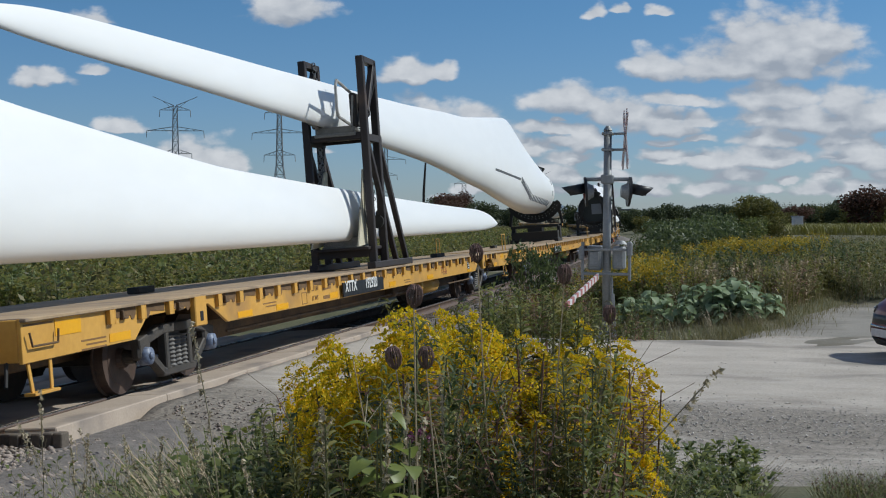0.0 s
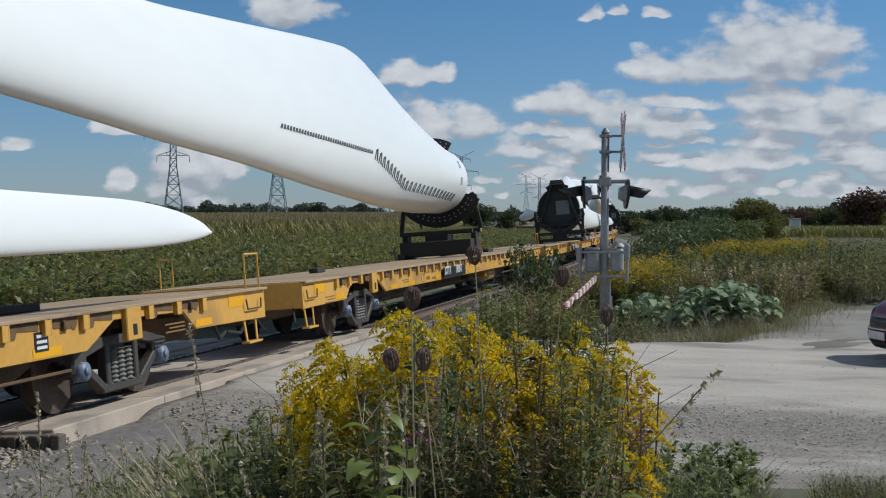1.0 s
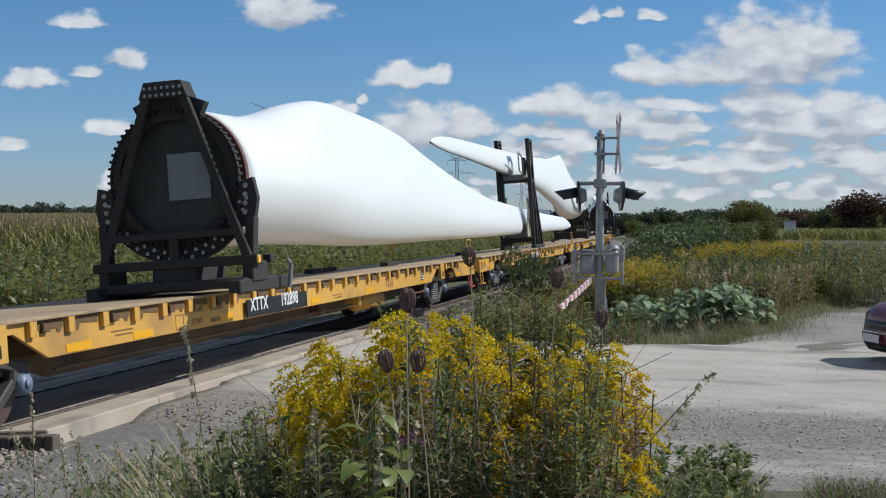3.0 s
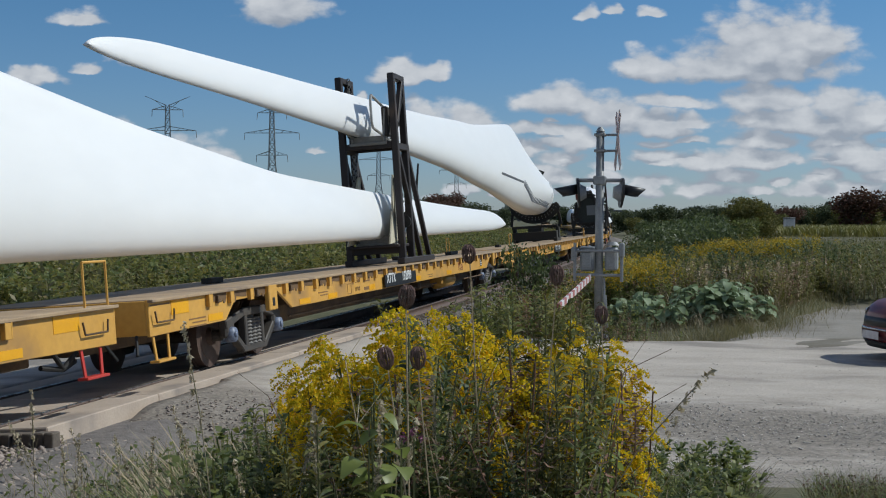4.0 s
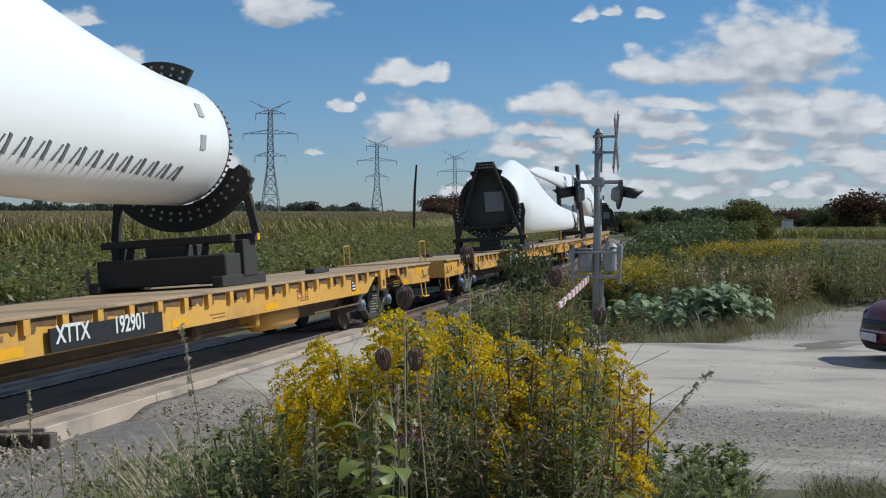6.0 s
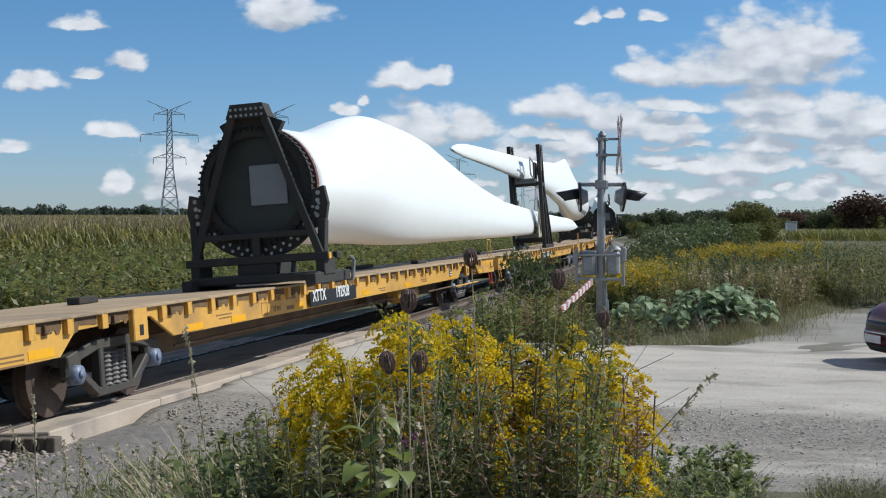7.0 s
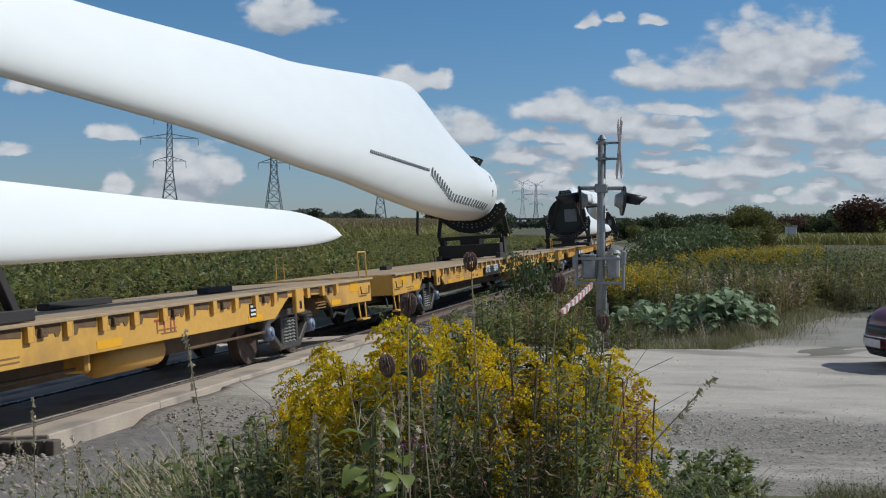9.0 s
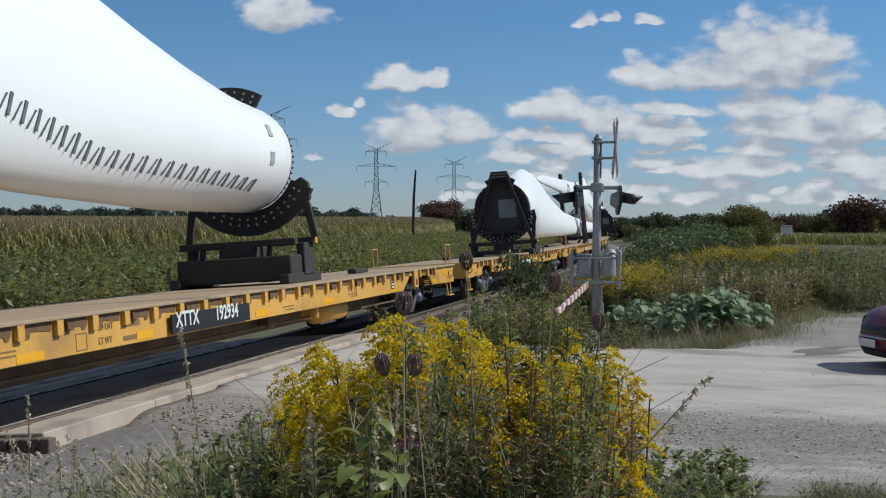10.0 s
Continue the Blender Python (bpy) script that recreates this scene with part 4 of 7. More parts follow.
# stations from the root: height of the upper and the lower edge above the rail, thickness
LOW_TOP = [(0, 3.47), (2.0, 3.52), (3.2, 3.70), (4.2, 3.92), (5.9, 4.16), (7.2, 4.22), (8.8, 4.19), (10.4, 4.16), (12.8, 4.02), (15.7, 3.65), (19.3, 3.24), (24.5, 2.79), (28, 2.66), (32, 2.51), (36, 2.37), (40.5, 2.24), (42.1, 2.16)]
LOW_BOT = [(0, 1.66), (3.0, 1.67), (5.1, 1.63), (7.5, 1.57), (10.6, 1.55), (15, 1.57), (22, 1.58), (29, 1.61), (36, 1.66), (42.1, 1.70)]
HIGH_TOP = [(0, 4.10), (1.5, 4.18), (3.2, 4.48), (5.0, 4.90), (6.5, 5.29), (8.0, 5.62), (9.3, 5.70), (12.1, 5.50), (15.9, 5.19), (18.7, 4.98), (20.9, 4.92), (25.5, 4.73), (28.9, 4.66), (34.4, 4.62), (42.1, 4.64)]
HIGH_BOT = [(0, 2.30), (3.2, 2.28), (7.2, 2.41), (12.1, 2.69), (15.9, 2.97), (18.7, 3.11), (20.9, 3.27), (23.4, 3.43), (28.9, 3.66), (34.4, 3.88), (42.1, 4.25)]
THICK = [(0, 1.84), (1.5, 1.84), (4, 1.70), (7, 1.38), (10, 1.08), (15, 0.80), (22, 0.56), (30, 0.38), (37, 0.24), (42.1, 0.12)]
LOW_LINE, HIGH_LINE = (1.01, -0.95, 1.17), (-0.10, 1.88, -2.10)   # sideways place, slant and prebend


def blade_edges(u, top, bot):
    zt, zb = curve_at(top, u), curve_at(bot, u)
    mid, half = (zt + zb) / 2, (zt - zb) / 2
    tip = np.sqrt(np.clip(1 - np.clip((u - (LENGTH - 2.3)) / 2.3, 0, 1) ** 2.2, 0.0004, 1))
    return mid - half * 0.35 * (1 - tip), half * tip


def blade_side(u, w, top, bot):
    """Half the thickness at height w (-1 lower edge, 1 upper edge)."""
    foil = smooth(1.0, 9.0, u)
    th = curve_at(THICK, u) / 2
    a = np.arccos(np.clip(w, -1, 1))
    return th * np.sin(a) ** (1 - 0.1 * foil) * (1 - 0.62 * foil * ((w + 1) / 2) ** 1.3)


def sideways(u, line):
    return line[0] + line[1] * u / LENGTH + line[2] * (u / LENGTH) ** 3


def build_blade(name, top, bot, line, flip, label):
    us = np.concatenate([np.linspace(0, 14, 45), np.linspace(14.5, 39, 40), LENGTH - 2.3 + 2.3 * np.sin(np.linspace(0.02, 1, 14) * math.pi / 2)])
    us = np.unique(np.round(us, 4))
    k = 36
    v = []
    for u in us:
        mid, half = blade_edges(u, top, bot)
        for i in range(k):
            a = 2 * math.pi * i / k
            w = math.cos(a)
            x = float(blade_side(u, w, top, bot)) * (1 if math.sin(a) >= 0 else -1)
            v.append((x + sideways(u, line), flip * u, float(mid + half * w)))
    n = len(us)
    q = [(i * k + j, i * k + (j + 1) % k, (i + 1) * k + (j + 1) % k, (i + 1) * k + j) for i in range(n - 1) for j in range(k)]
    root = new(name)
    x0 = line[0]
    me = fast("shell", v, q, M["blade"], True)
    bm = bmesh.new()
    bm.from_mesh(me)
    bmesh.ops.holes_fill(bm, edges=[e for e in bm.edges if e.is_boundary])
    bmesh.ops.recalc_face_normals(bm, faces=bm.faces[:])
    bm.to_mesh(me)
    bm.free()
    part("shell", me, None, root)
    c = float(blade_edges(0.0, top, bot)[0])
    bm = bmesh.new()
    ring(bm, (x0, 0, c), 0.76, 0.895, -flip * 0.10, flip * 0.02, 48)
    part("root_flange", bm, M["red_rust"], root, "red oxide root flange")
    bm = bmesh.new()
    for i in range(56):
        a = 2 * math.pi * i / 56
        p = Vector((x0 + 0.84 * math.cos(a), 0, c + 0.84 * math.sin(a)))
        rod(bm, p + Vector((0, -flip * 0.30, 0)), p + Vector((0, -flip * 0.08, 0)), 0.018, n=6)
    part("root_studs", bm, M["rubber"], root, "ring of dark root studs")["kind"] = "stuff"
    return tagged(root, label, "wind turbine blade", "wind turbine blades on the train")


def add_fins(blade, top, bot, flip, line):
    """Rows of grey fins along the root half of the flank."""
    rows = [((14.75, 3.60), (9.3, 3.46), 38, 0.085, 0.05), ((9.0, 3.42), (6.8, 2.90), 9, 0.27, 0.14), ((6.5, 2.85), (1.7, 2.66), 14, 0.25, 0.15)]
    for (u0, z0), (u1, z1), n, h, w in rows:
        bm = bmesh.new()
        box(bm, (0.010, 0, 0), (0.022, 0.010, h), pose(0, 0, 0, -38, 0, 0))
        box(bm, (0.008, w, 0), (0.018, w * 0.36, h * 0.95), pose(0, 0, 0, -20, 0, 0))
        me = shell("flow_fin", bm, M["fin"])
        places = []
        for i in range(n):
            f = i / (n - 1)
            u, z = u0 + (u1 - u0) * f, z0 + (z1 - z0) * f
            mid, half = blade_edges(u, top, bot)
            w0 = (z - mid) / half
            x = float(blade_side(u, w0, top, bot))
            x2 = float(blade_side(u, w0 + 0.06, top, bot))
            tilt = math.degrees(math.atan2(x - x2, 0.06 * half))
            places.append(Matrix.Translation((x + sideways(u, line), flip * u, z)) @ pose(0, 0, 0, 0, -tilt, 0))
        pieces("flow_fin", me, blade, places)


low = build_blade("turbine_blade", LOW_TOP, LOW_BOT, LOW_LINE, 1, "white turbine blade lying low, its root on a black stand")
high = build_blade("turbine_blade", HIGH_TOP, HIGH_BOT, HIGH_LINE, -1, "white turbine blade held high with rows of grey fins")
add_fins(high, HIGH_TOP, HIGH_BOT, -1, HIGH_LINE)
bm = bmesh.new()
for dy, z in ((-0.95, 3.55), (-1.0, 3.10)):
    mid_, half_ = blade_edges(0.97, HIGH_TOP, HIGH_BOT)
    w_ = float((z - mid_) / half_)
    box(bm, (float(blade_side(0.97, w_, HIGH_TOP, HIGH_BOT)) + sideways(0.97, HIGH_LINE) + 0.001, dy, z), (0.02, 0.17, 0.20), pose(0, 0, 0, 0, -math.degrees(math.asin(w_)), 0))
part("tape_patch", bm, M["patch_grey"], high, "pale grey tape patches")

LOW_ROOT, HIGH_ROOT, TOWER_AT = -7.5, 54.7, 23.2
for n in range(5):
    a = low if n == 0 else copy_thing(low, Matrix())
    b = high if n == 0 else copy_thing(high, Matrix())
    MOVING.append((a, LOW_ROOT + SET * n, TOWER_AT + SET * n, 1))
    MOVING.append((b, HIGH_ROOT + SET * n, TOWER_AT + SET * n, -1))


# ---------------------------------------------------------------- root stands and the middle towers
def build_stand(c, x0, hb, name_label, tall=True):
    """Carries a blade root: the frame stands on the -y side of the root."""
    st = new("root_stand")
    deck, rp = 1.07, 0.90
    # ring plate with ears, in halves
    if not tall:
        bm = bmesh.new()
        ring(bm, (0, 0, c), 0.90, 1.30, -0.30, -0.18, 40, math.radians(206), math.radians(334))
        for sx in (1, -1):
            pts = [(sx * 0.84, -0.44), (sx * 0.98, -0.36), (sx * 1.10, -0.46), (sx * 1.12, -0.72), (sx * 0.98, -0.90)]
            f0 = [bm.verts.new((x, -0.305, c + z)) for x, z in pts]
            f1 = [bm.verts.new((x, -0.175, c + z)) for x, z in pts]
            fs = [bm.faces.new(f0), bm.faces.new(f1[::-1])] + [bm.faces.new((f0[i], f1[i], f1[(i + 1) % 5], f0[(i + 1) % 5])) for i in range(5)]
            bmesh.ops.recalc_face_normals(bm, faces=fs)
        part("crescent_saddle", bm, M["stand"], st)
        bm = bmesh.new()
        ring(bm, (0, 0, c), 0.90, 1.17, 0.40, 0.47, 16, math.radians(58), math.radians(122))
        part("upper_lug", bm, M["stand"], st)
        bm = bmesh.new()
        for i in range(14):
            a = math.radians(64 + 52 * (i // 2) / 6)
            r = 0.99 + 0.1 * (i % 2)
            rod(bm, (r * math.cos(a), 0.38, c + r * math.sin(a)), (r * math.cos(a), 0.49, c + r * math.sin(a)), 0.024, n=8)
        for i in range(30):
            a = math.radians(212 + 116 * (i // 2) / 14)
            r = 1.02 + 0.1 * (i % 2)
            rod(bm, (r * math.cos(a), -0.32, c + r * math.sin(a)), (r * math.cos(a), -0.16, c + r * math.sin(a)), 0.022, n=8)
        part("bolt_row", bm, M["bolt"], st, "rows of bright bolt heads")["kind"] = "stuff"
    if tall:
        bm = bmesh.new()
        ring(bm, (0, 0, c), 0.74, rp - 0.02, -0.30, -0.22, 56)
        part("ring_plate", bm, M["stand"], st)
    if tall:
        bm = bmesh.new()
        ring(bm, (0, 0, c), 0.86, 1.09, -0.28, -0.20, 40, math.radians(188), math.radians(352))
        for sx in (1, -1):
            slab_pts = [(sx * 0.84, -0.12), (sx * 1.06, -0.06), (sx * 1.11, -0.32), (sx * 1.05, -0.62), (sx * 0.78, -0.70)]
            f0 = [bm.verts.new((x, -0.30, c + z)) for x, z in slab_pts]
            f1 = [bm.verts.new((x, -0.20, c + z)) for x, z in slab_pts]
            fs = [bm.faces.new(f0), bm.faces.new(f1[::-1])]
            for i in range(5):
                fs.append(bm.faces.new((f0[i], f1[i], f1[(i + 1) % 5], f0[(i + 1) % 5])))
            bmesh.ops.recalc_face_normals(bm, faces=fs)
        part("saddle_plate", bm, M["stand"], st)
    if tall:
        bm = bmesh.new()
        rod(bm, (0, -0.12, c), (0, -0.20, c), 0.82, 0.82, 40)
        part("root_cover", bm, M["cover"], st, "dark green root cover")
        bm = bmesh.new()
        box(bm, (0.18, -0.215, c + 0.02), (0.58, 0.02, 0.60), bevel=0.006)
        part("hatch", bm, M["panel"], st, "grey hatch plate")
    # A frame
    top = c + 1.18
    if tall:
        for sx in (1, -1):
            bm = bmesh.new()
            beam(bm, (sx * 0.99, -0.40, hb), (sx * 0.24, -0.40, top - 0.12), 0.115, 0.09, 0.01)
            part("frame_leg", bm, M["stand"], st)
        bm = bmesh.new()
        box(bm, (0, -0.40, hb + 0.36), (1.66, 0.08, 0.09), bevel=0.01)
        box(bm, (0, -0.40, hb + 0.14), (0.12, 0.08, 0.40), bevel=0.01)
        part("frame_tie", bm, M["stand"], st)
        bm = bmesh.new()
        f0 = [(-0.33, top - 0.17), (0.33, top - 0.17), (0.25, top + 0.04), (-0.25, top + 0.04)]
        lo = [bm.verts.new((x, -0.46, z)) for x, z in f0]
        hi = [bm.verts.new((x, -0.16, z)) for x, z in f0]
        fs = [bm.faces.new(lo), bm.faces.new(hi[::-1])] + [bm.faces.new((lo[i], hi[i], hi[(i + 1) % 4], lo[(i + 1) % 4])) for i in range(4)]
        bmesh.ops.recalc_face_normals(bm, faces=fs)
        ring(bm, (0, 0, c), 0.89, 1.06, -0.30, -0.16, 16, math.radians(62), math.radians(118))
        part("top_bracket", bm, M["stand"], st)
    # base
    bm = bmesh.new()
    box(bm, (0, -0.36, hb), (2.24, 0.22, 0.12), bevel=0.012)
    box(bm, (0, 0.34, hb), (2.05, 0.16, 0.11), bevel=0.012)
    part("cross_beam", bm, M["stand"], st)
    bm = bmesh.new()
    box(bm, (0, 0.0, (deck + hb) / 2 - 0.08), (2.0, 1.25, hb - deck - 0.28), bevel=0.02)
    box(bm, (0, 0.0, (deck + hb) / 2), (0.62, 0.9, hb - deck - 0.1), bevel=0.02)
    for sx in (1, -1):
        box(bm, (sx * 0.95, 0.0, deck + 0.08), (0.16, 1.7, 0.16), bevel=0.012)
        box(bm, (sx * 0.98, -0.2, (deck + hb) / 2 + 0.05), (0.14, 0.5, hb - deck - 0.15), bevel=0.012)
    part("base_frame", bm, M["stand"], st)
    for sx in (1, -1):
        bm = bmesh.new()
        beam(bm, (sx * (0.98 if tall else 1.14), -0.30, hb + 0.06), (sx * (1.01 if tall else 1.04), -0.26, c - (0.55 if tall else 0.80)), 0.12, 0.16 if tall else 0.10, 0.01)
        part("post", bm, M["stand"], st)
        bm = bmesh.new()
        box(bm, (sx * 1.08, -0.40, hb), (0.10, 0.10, 0.10), bevel=0.01)
        part("amber_marker", bm, M["reflect"], st, "amber reflector")
    if tall:
        bm = bmesh.new()
        for i in range(34):
            a = math.radians(198 + 144 * i / 33)
            r = 0.95 + 0.075 * (i % 2)
            x, z = r * math.cos(a), c + r * math.sin(a)
            rod(bm, (x, -0.32, z), (x, -0.18, z), 0.024 if tall else 0.016, n=8)
        for i in range(7 if tall else 0):
            for k in range(2):
                x, z = -0.24 + 0.08 * i, top - 0.04 - 0.09 * k
                rod(bm, (x, -0.475, z), (x, -0.15, z), 0.022, n=8)
        for sx in (1, -1):
            for i in range(4):
                rod(bm, (sx * (0.97 - 0.01 * i), -0.32, c - 0.16 - 0.11 * i), (sx * (0.97 - 0.01 * i), -0.185, c - 0.16 - 0.11 * i), 0.034, n=8)
        part("bolt_rows", bm, M["bolt" if tall else "rubber"], st, "rows of bolts")["kind"] = "stuff"
    if tall:
        bm = bmesh.new()
        for k in range(60):
            a = 2 * math.pi * k / 60
            box(bm, (0.865 * math.cos(a), -0.26, c + 0.865 * math.sin(a)), (0.06, 0.16, 0.035), pose(0, 0, 0, 0, -math.degrees(a), 0))
        part("nut_ring", bm, M["rubber"], st, "ring of dark nuts")["kind"] = "stuff"
    bm = bmesh.new()
    rod(bm, (1.15, 0.55, deck), (1.17, 0.62, deck + 0.30), 0.03, n=8)
    rod(bm, (1.17, 0.62, deck + 0.30), (1.10, 0.70, deck + 0.36), 0.025, n=8)
    part("lashing", bm, M["chain"], st, "pale chain lashing")
    for ob in st.children:
        ob.location.x += x0
    return tagged(st, name_label, "root stand", "root stands on the train")


def build_tower():
    tw = new("blade_tower")
    deck, hi = 1.07, 5.04
    X, MIDX = 0.565, 0.665
    for sx in (1, -1):
        for y0, y1 in ((-0.42, -0.42), (0.36, 0.36)):
            bm = bmesh.new()
            beam(bm, (sx * X, y0, deck + 0.04), (sx * X, y1, hi), 0.14, 0.13, 0.012)
            part("post", bm, M["tower"], tw)
        bm = bmesh.new()
        beam(bm, (sx * X, -0.42, hi - 0.06), (sx * X, 0.36, hi - 0.06), 0.14, 0.12, 0.01)
        part("top_tie", bm, M["tower"], tw)
        bm = bmesh.new()
        beam(bm, (sx * X, -0.36, 3.52), (sx * X, 0.50, 3.52), 0.13, 0.14, 0.01)
        part("middle_tie", bm, M["tower"], tw)
        for a, b in (((0.40, 3.45), (1.95, deck + 0.05)), ((-0.36, 3.40), (1.15, deck + 0.05)), ((0.34, 5.0), (-0.30, 4.0))):
            bm = bmesh.new()
            beam(bm, (sx * (X + 0.02), a[0], a[1]), (sx * (X + 0.02), b[0], b[1]), 0.10, 0.11, 0.01)
            part("brace", bm, M["tower"], tw)
        bm = bmesh.new()
        beam(bm, (sx * X, -0.6, deck + 0.07), (sx * X, 2.2, deck + 0.07), 0.16, 0.12, 0.012)
        part("foot_beam", bm, M["tower"], tw)
        for y0, z0, z1, y1 in ((-0.05, 5.05, 4.0, 0.12), (0.02, 3.42, 2.35, 0.22), (-0.02, 3.42, 2.45, -0.22)):
            bm = bmesh.new()
            n = 15
            for i in range(n):
                f = (i + 0.5) / n
                z, y = z0 + (z1 - z0) * f, y0 + (y1 - y0) * f
                k0 = len(bm.verts)
                ring(bm, (0, 0, 0), 0.026, 0.044, -0.009, 0.009, 8)
                bm.verts.ensure_lookup_table()
                bmesh.ops.transform(bm, matrix=Matrix.Translation((sx * (X - 0.10), y, z)) @ pose(0, 0, 0, 0, 0, 90 * (i % 2)), verts=bm.verts[k0:])
            part("chain", bm, M["chain"], tw, "grey lashing chain")
        bm = bmesh.new()
        box(bm, (sx * (X - 0.1), 0.05, 4.12), (0.14, 0.26, 0.34), bevel=0.03)
        rod(bm, (sx * (X - 0.16), -0.34, 4.10), (sx * (X - 0.16), -0.02, 4.10), 0.085, n=12)
        rod(bm, (sx * (X - 0.14), 0.1, 3.9), (sx * (X + 0.04), 0.3, 4.6), 0.035, n=8)
        part("clamp", bm, M["rubber"], tw, "black clamp head")
    for y in (-0.40, 0.40):
        bm = bmesh.new()
        beam(bm, (-X, y, 3.56), (X, y, 3.56), 0.12, 0.13, 0.01)
        part("cross_beam", bm, M["tower"], tw)
        bm = bmesh.new()
        beam(bm, (-X, y, deck + 0.30), (X, y, deck + 0.30), 0.14, 0.14, 0.01)
        part("lower_beam", bm, M["tower"], tw)
    # cradles that follow the blade's section
    for zc, h, name in ((4.20, 0.55, "upper_cradle"), (2.12, 0.55, "lower_cradle")):
        for y in (-0.42, 0.22):
            bm = bmesh.new()
            for sx in (1, -1):
                beam(bm, (sx * 0.34, y, zc - h), (sx * 0.40, y, zc + h * 0.2), 0.035, 0.20, 0.01)
            beam(bm, (-0.38, y, zc - h), (0.38, y, zc - h), 0.06, 0.22, 0.01)
            part(name, bm, M["strap"], tw, "grey padded cradle")
    for zc in (1.52, 3.62):
        bm = bmesh.new()
        box(bm, (0, -0.05, zc - 0.02), (0.8, 0.9, 0.06), bevel=0.01)
        part("pad", bm, M["strap"], tw, "worn grey pad")
    for sx in (1, -1):
        # rounded tube frame that holds the pad against the upper blade
        bm = bmesh.new()
        loop = [(-1.30, 4.40), (-1.22, 4.52), (0.26, 4.26), (0.36, 4.16), (0.36, 3.74), (0.28, 3.66), (-1.22, 3.86), (-1.30, 3.96)]
        for (ya, za), (yb, zb) in zip(loop, loop[1:] + loop[:1]):
            rod(bm, (sx * 0.33, ya, za), (sx * 0.33, yb, zb), 0.028, n=8)
        part("pad_frame", bm, M["pad_grey"], tw, "grey rounded tube frame of the pad")
        bm = bmesh.new()
        box(bm, (sx * 0.38, -0.30, 4.05), (0.12, 0.40, 0.62), bevel=0.03)
        part("pad_plate", bm, M["stand"], tw, "dark pad plate")
        # pale web sling hanging to the lower cradle
        bm = bmesh.new()
        pts = [(-0.12, 2.95), (0.02, 2.95), (0.10, 2.2), (0.18, 1.58), (-0.98, 1.50), (-0.50, 2.2)]
        lo = [bm.verts.new((sx * (0.36 + 0.05 * (2.95 - z)), y, z)) for y, z in pts]
        hi_ = [bm.verts.new((sx * (0.39 + 0.05 * (2.95 - z)), y, z)) for y, z in pts]
        fs = [bm.faces.new(lo), bm.faces.new(hi_[::-1])] + [bm.faces.new((lo[i], hi_[i], hi_[(i + 1) % 6], lo[(i + 1) % 6])) for i in range(6)]
        bmesh.ops.recalc_face_normals(bm, faces=fs)
        part("web_sling", bm, M["sling"], tw, "pale worn web sling")
        for y in (-0.16, 0.0):
            bm = bmesh.new()
            beam(bm, (sx * 0.415, -0.05 + 0.2 * y, 2.9), (sx * 0.475, y * 2.4 - 0.15, 1.62), 0.02, 0.07, 0.004)
            part("sling_seam", bm, M["strap"], tw, "darker sling seam")
        bm = bmesh.new()
        rod(bm, (sx * 0.50, 0.50, 2.10), (sx * 0.50, 0.66, 2.10), 0.10, n=12)
        rod(bm, (sx * 0.50, 0.20, 1.95), (sx * 0.50, 0.50, 1.95), 0.13, 0.11, 12)
        part("tension_roller", bm, M["rubber"], tw, "black tension roller")
    bm = bmesh.new()
    box(bm, (0, -0.2, 1.46), (1.1, 0.9, 0.06), bevel=0.012)
    part("lower_bed", bm, M["tower"], tw)
    for ob in tw.children:
        ob.location.x += MIDX
    return tagged(tw, "dark steel tower clamping two crossing blades", "blade tower", "blade towers on the train")


stand_low = build_stand(2.56, 1.01, 1.47, "black steel root stand with A frame and bolted ring")
stand_high = build_stand(3.20, 0.10, 1.76, "black steel saddle stand under a raised blade root", False)
tower = build_tower()
for n in range(5):
    a, b, c = (stand_low, stand_high, tower) if n == 0 else (copy_thing(o, Matrix()) for o in (stand_low, stand_high, tower))
    MOVING.append((a, LOW_ROOT + SET * n, None, Matrix()))
    MOVING.append((b, HIGH_ROOT + SET * n, None, pose(0, 0, 0, 0, 0, 180)))
    MOVING.append((c, TOWER_AT + SET * n, None, Matrix()))


# ---------------------------------------------------------------- far things: pylons, pole, overpass
def toward(deg, dist):
    """A place by its bearing (right of the y axis) and its distance from the camera."""
    a = radians(deg)
    return dist * math.sin(a), dist * math.cos(a)


def ground_at(x, y):
    return float(height(np.array([x]), np.array([y]))[0])


